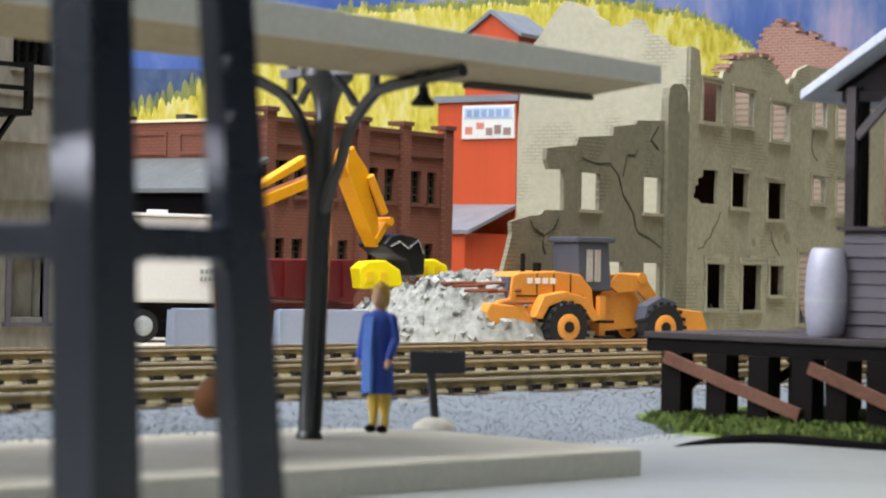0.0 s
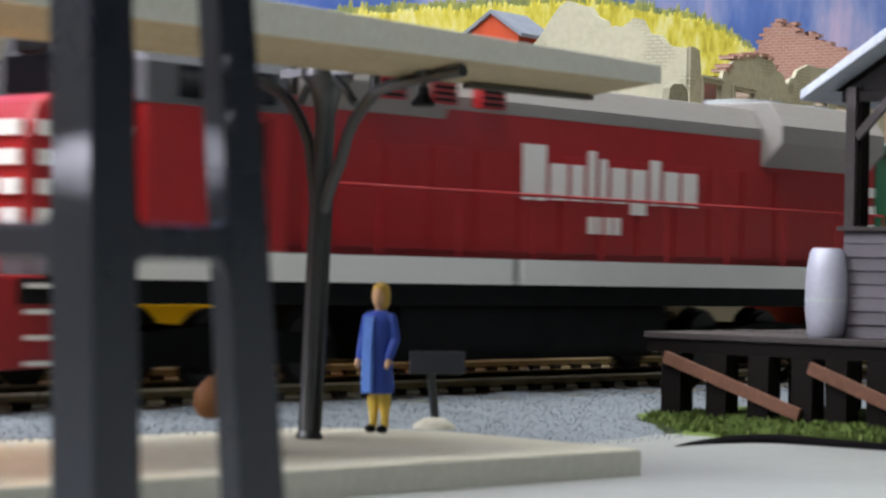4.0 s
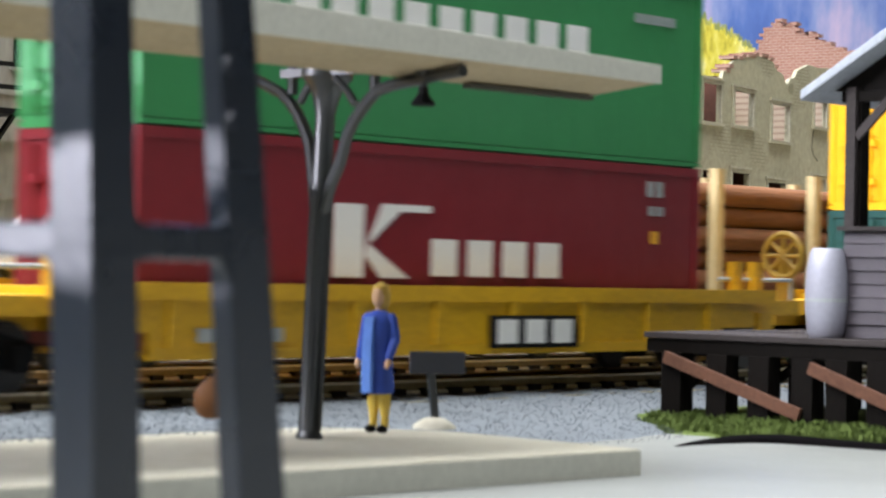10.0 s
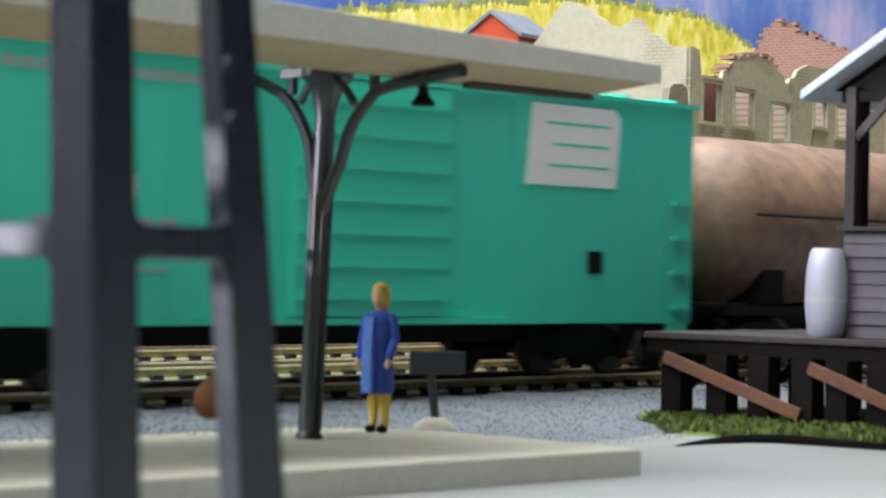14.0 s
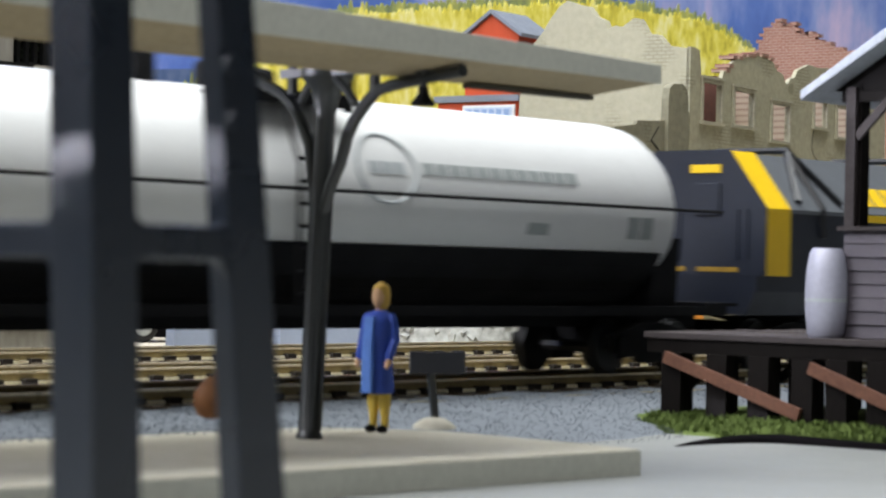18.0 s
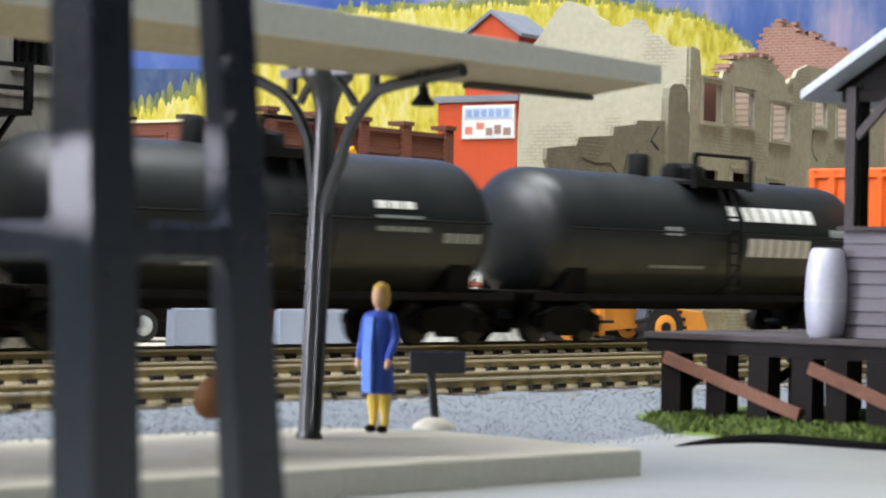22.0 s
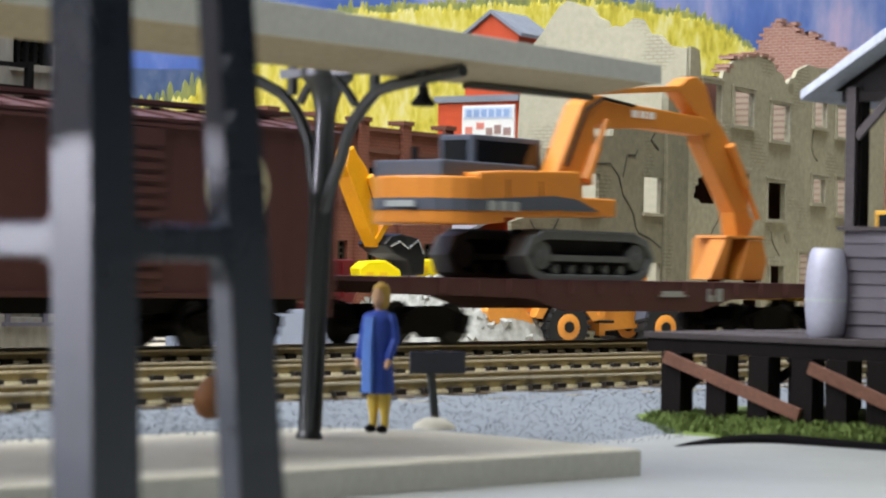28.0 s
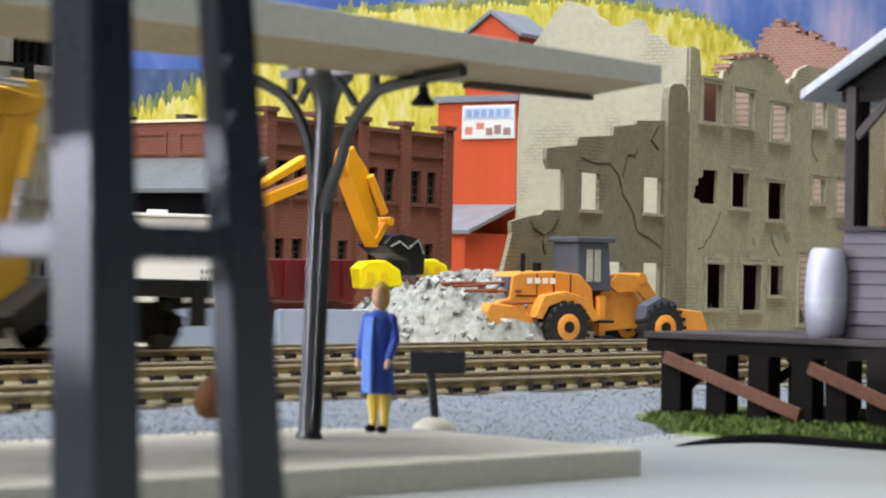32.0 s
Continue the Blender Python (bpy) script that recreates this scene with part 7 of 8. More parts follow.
# -- the middle train, running the other way --
def yellow_loco():
    c, h = car("diesel_locomotive", T2, -3.2, 17.4, "yellow and grey six-axle diesel locomotive with red stripes", "locomotive", "middle train")
    n = h
    part("frame", S().box(-h + 0.3, h - 0.3, -1.45, 1.45, 1.2, 1.68), "matt_black", c)
    parts("red_sill", S().box(-h + 0.9, h - 0.6, -1.5, -1.453, 1.44, 1.69).box(-h + 0.9, h - 0.6, 1.453, 1.5, 1.44, 1.69), "red_stripe", c, "red sill stripe")
    hood = part("hood", S().box(-h + 1.4, h - 5.6, -0.95, 0.95, 1.5, 3.45), "loco_yellow", c, "yellow engine hood")
    part("hood_top", S().slab([(-0.96, 3.5), (-0.96, 4.2), (-0.75, 4.45), (0.75, 4.45), (0.96, 4.2), (0.96, 3.5)], "x", -h + 1.35, h - 5.6), "loco_grey", c, "dark grey roof", bevel=0.03)
    part("hood_line", S().box(-h + 1.35, h - 5.5, -0.99, -0.955, 3.42, 3.52), "red_stripe", c, "thin red stripe")
    part("radiator_flare", S().slab([(-1.0, 3.9), (-1.4, 4.16), (-1.3, 4.5), (1.3, 4.5), (1.4, 4.16), (1.0, 3.9)], "x", -2.1, 2.0), "loco_grey", c)
    cab = part("cab", S().box(h - 5.5, h - 3.1, -1.45, 1.45, 1.7, 3.5), "loco_yellow", c, "yellow cab")
    part("cab_top", S().slab([(-1.46, 3.5), (-1.46, 4.04), (-1.0, 4.6), (1.0, 4.6), (1.46, 4.04), (1.46, 3.5)], "x", h - 5.55, h - 3.05), "loco_grey", cab, bevel=0.03)
    part("cab_visor", S().slab([(h - 3.05, 3.95), (h - 3.05, 4.6), (h - 2.7, 4.2), (h - 2.7, 3.9)], "y", -1.4, 1.4), "silver_paint", cab)
    part("side_window", S().box(h - 4.5, h - 3.4, -1.49, -1.463, 3.2, 3.78), "dark_glass", cab)
    parts("windshield", S().box(h - 3.05, h - 3.02, -1.2, -0.2, 3.42, 3.9).box(h - 3.05, h - 3.02, 0.2, 1.2, 3.42, 3.9), "dark_glass", cab)
    part("short_hood", S().box(h - 3.1, h - 0.78, -1.05, 1.05, 1.68, 3.39), "loco_yellow", c, "low yellow nose", bevel=0.06)
    part("battery_box", S().box(h - 5.46, h - 1.1, -1.47, -1.0, 1.7, 2.41), "loco_yellow", c, bevel=0.02)
    part("lettering", letters(-3.3, 3.6, 2.9, 3.4, 12, -0.953), "red_stripe", hood, "red lettering blocks")
    part("lettering", letters(h - 4.9, h - 3.6, 2.52, 2.9, 4, -1.453), "red_stripe", cab)
    doors = S().box(-0.36, 0.36, -0.985, -0.955, 1.95, 2.8).mesh("hood_door", M["loco_yellow"], 0.01)
    for i in range(14):
        piece("hood_door", doors, hood, P(-h + 2.2 + 0.82 * i, 0, 0))
    part("grille", S().box(-h + 1.7, -h + 3.6, -0.99, -0.955, 2.1, 3.1), "loco_grey", hood)
    part("fuel_tank", S().slab([(-1.4, 0.55), (-1.4, 1.2), (1.4, 1.2), (1.4, 0.55), (1.0, 0.3), (-1.0, 0.3)], "x", -3.6, 3.2), "black", c, bevel=0.05)
    part("air_tank", S().rod((-2.8, -1.25, 1.35), (2.8, -1.25, 1.35), 0.14, 10), "silver_paint", c, smooth=True)
    parts("handrail", S().tube([(-h + 1.2, -1.46, 1.6), (-h + 1.2, -1.46, 2.5), (h - 5.8, -1.46, 2.5)], 0.016), "loco_grey", c)
    for sgn in (-1, 1):
        part("pilot", S().box(*sorted((sgn * (h - 0.1), sgn * (h - 0.5))), -1.4, 1.4, 0.3, 1.4), "loco_grey", c)
        parts("step", S().box(sgn * (h - 0.48) - 0.25, sgn * (h - 0.48) + 0.25, -1.5, -1.3, 0.4, 0.48).box(sgn * (h - 0.8) - 0.25, sgn * (h - 0.8) + 0.25, -1.5, -1.3, 0.75, 0.82).box(sgn * (h - 0.8) - 0.25, sgn * (h - 0.8) + 0.25, -1.5, -1.3, 1.1, 1.16), "silver_paint", c)
        parts("step_rail", S().tube([(sgn * (h - 0.75), -1.48, 0.4), (sgn * (h - 0.75), -1.48, 2.5), (sgn * (h - 0.6), -1.48, 2.5)], 0.04).tube([(sgn * (h - 0.2), -1.48, 0.4), (sgn * (h - 0.2), -1.48, 2.5)], 0.04), "silver_paint", c)
        bogie(c, sgn * (h - 4.0), 1.75, 0.5, key="black", axles=3)
    for x in (-6, -4, -2):
        part("fan", S().rod((x, 0, 4.45), (x, 0, 4.6), 0.6, 18), "loco_grey", c)
    couplers(c, h)


yellow_loco()


def hopper(y, left, right, key, label, group, top, low, marks=(), round_side=True):
    c, h = car("covered_hopper", y, left, right, label, "hopper car", group)
    prof = [(-1.45, low), (-1.5, low + 0.8), (-1.5, top - 1.0), (-1.35, top - 0.45), (-0.9, top - 0.1), (0, top), (0.9, top - 0.1), (1.35, top - 0.45), (1.5, top - 1.0), (1.5, low + 0.8), (1.45, low)]
    part("body", S().slab(prof, "x", -h + 1.2, h - 1.2), key, c, bevel=0.03)
    parts("side_sill", S().box(-h, h, -1.5, -1.4, low - 0.22, low).box(-h, h, 1.4, 1.5, low - 0.22, low), key, c)
    for sgn in (-1, 1):
        part("slope_sheet", S().slab([(sgn * (h - 1.2), top - 1.2), (sgn * (h - 0.35), top - 1.2), (sgn * (h - 0.3), top - 0.6), (sgn * (h - 1.2), top - 0.4)], "y", -1.35, 1.35).slab([(sgn * (h - 1.2), low), (sgn * (h - 0.3), top - 1.2), (sgn * (h - 1.2), top - 1.2)], "y", -1.3, 1.3), key, c)
        parts("end_post", S().box(*sorted((sgn * h, sgn * (h - 0.12))), -1.45, -1.3, low, top - 0.6).box(*sorted((sgn * h, sgn * (h - 0.12))), 1.3, 1.45, low, top - 0.6), key, c)
        s = S()
        for k in range(8):
            s.box(sgn * (h - 0.35) - 0.22, sgn * (h - 0.35) + 0.22, -1.5, -1.44, low + 0.1 + 0.34 * k, low + 0.15 + 0.34 * k)
        part("ladder", s, key, c)
        bogie(c, sgn * (h - 1.9))
    for x in (-h / 2 + 0.8, 0, h / 2 - 0.8):
        part("outlet", S().slab([(x - 1.2, low), (x - 0.4, 0.4), (x + 0.4, 0.4), (x + 1.2, low)], "y", -1.1, 1.1), key, c)
    parts("roof_walk", S().box(-h + 0.4, h - 0.4, -0.75, -0.4, top + 0.02, top + 0.1).box(-h + 0.4, h - 0.4, 0.4, 0.75, top + 0.02, top + 0.1), "silver_paint", c)
    part("hatch", S().box(-h + 1.6, h - 1.6, -0.25, 0.25, top - 0.02, top + 0.12), "silver_paint", c)
    couplers(c, h)
    for m_name, shape, mk, lab in marks:
        part(m_name, shape, mk, c, lab)
    return c


hopper(T2, -16.4, -4.1, "hopper_grey", "light grey covered hopper car with dark lettering", "middle train", 4.55, 1.3, [
    ("lettering", letters(-1.6, 2.0, 3.0, 3.45, 5, -1.503, s=letters(-1.6, 2.4, 2.2, 2.65, 7, -1.503)), "loco_grey", "dark lettering blocks"), ("lettering", letters(-4.0, -2.7, 2.7, 2.95, 3, -1.503), "loco_grey", "")])
hopper(T2, -31.4, -16.9, "hopper_yellow", "bright yellow covered hopper car with a striped emblem", "middle train", 4.2, 1.2, [
    ("emblem", S().slab([(2.2, 2.5), (3.6, 2.9), (4.3, 3.3), (3.0, 3.1), (2.3, 3.2), (1.8, 2.9)], "y", -1.53, -1.503), "print_red", "dark red leaf emblem")])
c, h = gondola(T2, -53.85, -31.8, "gon_brown", "long tall red-brown gondola with white markings", "middle train", 1.3, 4.78, posts=1.2, marks=[
    ("emblem", S().slab([(4.8, 3.8), (5.5, 3.8), (5.55, 4.4), (4.75, 4.4)], "y", -1.6, -1.575), "grey_print", "pale shield emblem")] + [
    ("lettering", letters(a, a + 1.0, z, z + 0.07, 3, -1.575), "white_print", "") for a in (7.1, -2.35) for z in (3.93, 4.05, 4.17, 4.28)])
for i in range(17):
    x = -10.3 + 1.22 * i
    part("worn_patch", S().slab([(x, 1.4), (x + 0.45, 1.4), (x + 0.33, 3.1), (x + 0.25, 3.55), (x + 0.15, 3.0)], "y", -1.508, -1.502), "bark", c, "rubbed tan patch")


def lumber_car():
    c, h = bulkhead_flat(T2, -74.3, -55.2, "bulk_yellow", "lumber_flatcar", "yellow bulkhead flatcar stacked with wrapped lumber", "middle train", 4.1)
    b = load("lumber_stack", T2, -64.9, 1.25, "stacks of lumber in white printed wrap", "lumber")
    for k in range(4):
        for i in range(4):
            x0 = -7.7 + 3.9 * i
            for y0, y1 in ((-1.25, -0.02), (0.02, 1.25)):
                z0 = 0.18 + 0.8 * k
                pk = part("lumber_pack", S().box(x0, x0 + 3.8, y0, y1, z0, z0 + 0.76), "lumber_wrap", b, bevel=0.03)
                if y0 < -1:
                    for q in range(3):
                        xx = x0 + 0.5 + 1.3 * q + 0.3 * (k % 2)
                        part("round_mark", S().lathe((xx, y0 - 0.012, z0 + 0.38), (xx, y0 - 0.002, z0 + 0.38), [(0, 0.19), (1, 0.19)], 14), "print_red", pk, "red round mark")
                        part("print_bar", S().box(xx + 0.32, min(x0 + 3.75, xx + 0.95), y0 - 0.012, y0 - 0.002, z0 + 0.26, z0 + 0.52).box(xx + 0.2, xx + 0.6, y0 - 0.012, y0 - 0.002, z0 + 0.05, z0 + 0.1), "grey_print", pk)
            parts("batten", S().box(x0 + 0.5, x0 + 0.65, -1.25, 1.25, 0.8 * k + (0.14 if k else 0), 0.18 + 0.8 * k).box(x0 + 3.1, x0 + 3.25, -1.25, 1.25, 0.8 * k + (0.14 if k else 0), 0.18 + 0.8 * k), "pale_wood", b)


lumber_car()


def log_car():
    c, h = bulkhead_flat(T2, -96.4, -75.7, "slate_grey", "log_flatcar", "grey bulkhead flatcar with pale stakes loaded with logs", "middle train", 4.0)
    for x in (-8.0, -4.4, -0.8, 2.8, 6.4, 8.2):
        part("stake", S().box(x - 0.12, x + 0.12, -1.5, -1.3, 1.25, 3.75), "pale_wood", c, "pale upright stake")
        part("stake", S().box(x - 0.12, x + 0.12, 1.3, 1.5, 1.25, 3.75), "pale_wood", c, "pale upright stake")
    b = load("log_load", T2, -86.2, 1.25, "load of long brown logs between stakes", "logs")
    r2 = random.Random(2)
    for k in range(5):
        for i in range(5):
            r = r2.uniform(0.2, 0.25)
            y, z = -1.02 + 0.51 * i + (0.1 if k % 2 else 0), 0.24 + 0.44 * k
            x0, x1 = -8.9 + r2.uniform(0, 1.2), 8.6 - r2.uniform(0, 1.2)
            lg = part("log", S().lathe((x0, y, z), (x1, y + r2.uniform(-0.05, 0.05), z), [(0, r), (0.3, r * 1.02), (0.7, r * 0.95), (1, r * 0.9)], 10), "bark", b, smooth=True)
            part("cut_end", S().rod((x0 - 0.012, y, z), (x0 - 0.002, y, z), r * 0.92, 10), "end_grain", lg)


log_car()


def plain_flat(y, left, right, key, label, group, deck=1.2, name="flatcar", fish=True):
    c, h = car(name, y, left, right, label, "flatcar", group)
    part("deck", S().box(-h, h, -1.45, 1.45, deck - 0.1, deck), key, c)
    pts = [(-h, deck - 0.1), (-h, deck - 0.32), (-h * 0.45, deck - 0.4), (-h * 0.3, deck - 0.68), (h * 0.3, deck - 0.68), (h * 0.45, deck - 0.4), (h, deck - 0.32), (h, deck - 0.1)]
    for yy in (-1.5, 1.4):
        parts("side_sill", S().slab(pts, "y", yy, yy + 0.1), key, c)
    ribs(c, [-h + 0.7 + 1.05 * i for i in range(int((2 * h - 1) / 1.05))], -1.56, -1.501, deck - 0.3, deck - 0.02, key, 0.14, "stake_pocket")
    for sgn in (-1, 1):
        bogie(c, sgn * (h - 2.0))
    couplers(c, h)
    return c, h


c, h = plain_flat(T2, -107.8, -96.9, "bulk_yellow", "yellow flatcar carrying a white model car", "middle train")


def automobile(y, x, z, key, label):
    b = load("model_car", y, x, z, label, "car")
    part("body", S().slab([(-2.2, 0.35), (-2.25, 0.8), (-1.4, 0.95), (-0.8, 1.4), (0.7, 1.4), (1.3, 0.95), (2.2, 0.85), (2.25, 0.4)], "y", -0.85, 0.85), key, b, bevel=0.06)
    part("side_glass", S().slab([(-1.15, 0.97), (-0.7, 1.33), (0.62, 1.33), (1.05, 0.97)], "y", -0.865, -0.852), "dark_glass", b)
    for xx in (-1.4, 1.4):
        for yy in (-0.78, 0.78):
            wheel(b, xx, yy, 0.32, 0.32, 0.2, "silver_paint")


automobile(T2, -99.8, 1.2, "white", "white model saloon car tied on a flatcar")
automobile(T2, -104.9, 1.2, "white", "white model saloon car tied on a flatcar")
tank_car(T2, -121.3, -108.2, "tank_black", "dark weathered tank car", "middle train", 1.4, 2.6)
tank_car(T2, -135.2, -121.7, "tank_white", "pale grey tank car with a dark lower half", "middle train", 1.4, 2.6, under="box_teal", platform=False)
c, h = plain_flat(T2, -148.2, -135.6, "bulk_yellow", "flatcar carrying a white and red truck cab", "middle train")
tc = load("truck_cab", T2, -142.5, 1.2, "white and red model truck cab on a flatcar", "truck")
part("cab", S().slab([(-1.6, 0.5), (-1.6, 2.8), (1.0, 2.8), (1.4, 1.7), (1.9, 1.5), (1.9, 0.5)], "y", -1.2, 1.2), "white", tc, bevel=0.08)
part("red_band", S().box(-1.62, 1.9, -1.22, -1.201, 0.9, 1.2), "print_red", tc)
part("side_window", S().box(-0.4, 0.8, -1.22, -1.201, 1.75, 2.5), "dark_glass", tc)
for xx in (-1.0, 1.3):
    for yy in (-1.0, 1.0):
        wheel(tc, xx, yy, 0.48, 0.48, 0.3, "silver_paint")

# -- the far train --
c, h = bulkhead_flat(T3, 288.0, 301.8, "black", "bulkhead_flatcar", "black bulkhead flatcar with big wooden crates", "far train", 4.35)
part("stencil", letters(2.2, 3.3, 0.85, 1.0, 1, -1.535, s=letters(3.6, 5.2, 0.85, 1.0, 3, -1.535)), "grey_print", c)
for i in range(4):
    b = load("wooden_crate", T3, 292.0 + 2.62 * i, 1.25, "pale wooden crate with a dark purple stencil", "crate", "crates on the flatcar")
    body = part("body", S().box(-1.28, 1.28, -1.25, 1.25, 0.12, 2.02), "crate", b)
    for x in (-1.29, 1.17):
        part("corner_batten", S().box(x, x + 0.12, -1.28, -1.251, 0.12, 2.02), "crate_edge", b)
    parts("skid", S().box(-0.9, -0.6, -1.25, 1.25, 0, 0.118).box(0.6, 0.9, -1.25, 1.25, 0, 0.118), "crate_edge", b)
    part("stencil", S().box(-0.7, -0.2, -1.265, -1.252, 1.0, 1.2).box(-0.78, -0.5, -1.265, -1.252, 0.75, 0.96).box(-0.4, -0.12, -1.265, -1.252, 0.75, 0.96), "purple_print", body, "dark purple emblem")
    part("stencil", S().box(0.0, 0.9, -1.265, -1.252, 0.98, 1.05).box(0.0, 0.6, -1.265, -1.252, 0.82, 0.87).box(0.0, 0.95, -1.265, -1.252, 0.68, 0.72), "crate_edge", body)
R, ZC = 1.45, 2.43
tank_car(T3, 302.6, 316.0, "tank_black", "black tank car with white stencils", "far train", R, ZC, band=(0.9,), plat_w=1.9, marks=[
    ("stencil", curved(-2.5, -0.9, 1.75, 1.95, 6, R, ZC), "grey_print", ""), ("stencil", curved(2.0, 3.2, 2.75, 2.9, 3, R, ZC), "white_print", ""), ("stencil", curved(2.0, 3.6, 2.3, 2.4, 5, R, ZC), "grey_print", ""),
    ("stencil", curved(4.0, 5.2, 2.1, 2.3, 4, R, ZC), "grey_print", ""), ("stencil", curved(-2.9, -0.6, 1.55, 1.62, 6, R, ZC), "grey_print", ""), ("stencil", curved(2.0, 3.4, 2.55, 2.62, 5, R, ZC), "grey_print", "")])
tank_car(T3, 316.1, 331.0, "tank_black", "black tank car with large white lettering blocks", "far train", R, ZC, band=(0.6,), plat_w=2.3, cut=0.3, marks=[
    ("lettering", curved(0.05, 3.8, 2.86, 3.2, 8, R, ZC), "white_print", "large white lettering blocks"), ("lettering", curved(0.75, 3.5, 2.02, 2.45, 7, R, ZC), "white_print", ""),
    ("stencil", curved(-2.6, -1.9, 2.45, 2.65, 2, R, ZC), "grey_print", ""), ("stencil", curved(-3.0, -0.8, 1.7, 1.77, 7, R, ZC), "grey_print", ""), ("stencil", curved(4.4, 5.2, 2.5, 2.75, 3, R, ZC), "grey_print", "")])
c, h = bulkhead_flat(T3, 331.6, 348.1, "orange_car", "bulkhead_flatcar", "bright orange bulkhead flatcar with white pipes", "far train", 4.5)
parts("data_panel", S().box(3.3, 3.7, -1.56, -1.535, 0.85, 1.05).box(3.9, 4.3, -1.56, -1.535, 0.85, 1.05), "matt_black", c)
pipe_stack(T3, 333.0, 346.3, 1.25, 3, 0.235, 0.075, "white_pipe", "pale_wood", "pipe_load", "stack of white pipes with tan ties", (), 6, 0.3)
zb = (0.95, 4.15)
boxcar(T3, 349.2, 360.95, "brown_car", "dark brown boxcar with a pale cross roundel and slogan", "far train", *zb, roof_key="slate_grey", door=(-1.0, 0.97), door_ribs=12, roofwalk=True, marks=[
    ("emblem", S().lathe((-4.35, -1.525, 3.15), (-4.35, -1.503, 3.15), [(0, 0.5), (1, 0.5)], 28), "roundel_blue", "pale blue cross roundel"),
    ("emblem_cross", S().box(-4.42, -4.28, -1.53, -1.526, 2.72, 3.58).box(-4.78, -3.92, -1.535, -1.531, 3.1, 3.2), "tank_black", ""),
    ("slogan", letters(1.9, 3.9, 3.1, 3.6, 5, -1.503), "white_print", "white slogan blocks"), ("slogan", letters(1.55, 2.0, 3.62, 3.8, 2, -1.503), "white_print", ""), ("slogan_line", S().box(2.1, 5.05, -1.525, -1.503, 2.8, 2.87), "white_print", ""), ("slogan", letters(3.6, 4.9, 2.08, 2.5, 3, -1.503), "white_print", ""),
    ("stencil", letters(-5.0, -3.5, 2.16, 2.34, 6, -1.503, s=letters(-4.9, -3.6, 1.78, 1.95, 5, -1.503, s=letters(-4.8, -3.6, 1.4, 1.54, 4, -1.503))), "grey_print", "")])
boxcar(T3, 362.3, 373.9, "reefer_green", "dark green refrigerator boxcar with a broad yellow band", "far train", *zb, door=(-0.7, 0.7), door_ribs=2, roofwalk=True, name="refrigerator_car", marks=[
    ("yellow_band", S().box(-5.8, -0.71, -1.53, -1.503, 2.83, 3.5).box(0.71, 5.8, -1.53, -1.503, 2.83, 3.5), "reefer_yellow", "broad yellow band"), ("band_door", S().box(-0.7, 0.7, -1.66, -1.652, 2.83, 3.5), "reefer_yellow", ""),
    ("lettering", letters(-4.4, -2.4, 3.24, 3.38, 8, -1.532, s=letters(-4.9, -1.8, 2.95, 3.09, 12, -1.532)), "reefer_green", ""), ("emblem", S().box(3.4, 4.5, -1.54, -1.532, 2.7, 3.45), "print_red", "red and white square emblem"), ("emblem_inner", S().box(3.5, 4.4, -1.546, -1.541, 2.8, 3.25), "matt_black", ""),
    ("lettering", letters(-4.2, -2.6, 2.3, 2.5, 5, -1.503, s=letters(-4.2, -2.9, 1.9, 2.05, 4, -1.503, s=letters(1.8, 3.6, 2.3, 2.5, 6, -1.503))), "white_print", "")])
boxcar(T3, 374.4, 385.9, "brown_car", "dark brown boxcar with a cream round emblem", "far train", *zb, door=(-1.0, 1.2), door_ribs=12, roofwalk=True, marks=[
    ("emblem", S().lathe((3.1, -1.525, 3.0), (3.1, -1.503, 3.0), [(0, 0.78), (1, 0.78)], 28), "cream_print", "cream round emblem"), ("emblem_bar", S().box(2.45, 3.75, -1.53, -1.526, 2.93, 3.07), "brown_car", ""),
    ("lettering", letters(-5.0, -2.6, 3.0, 3.3, 8, -1.503, s=letters(-4.4, -3.2, 2.5, 2.7, 4, -1.503)), "grey_print", ""), ("stencil", letters(2.7, 3.7, 1.8, 1.88, 4, -1.503, s=letters(2.8, 3.5, 1.2, 1.6, 2, -1.503)), "grey_print", "")])


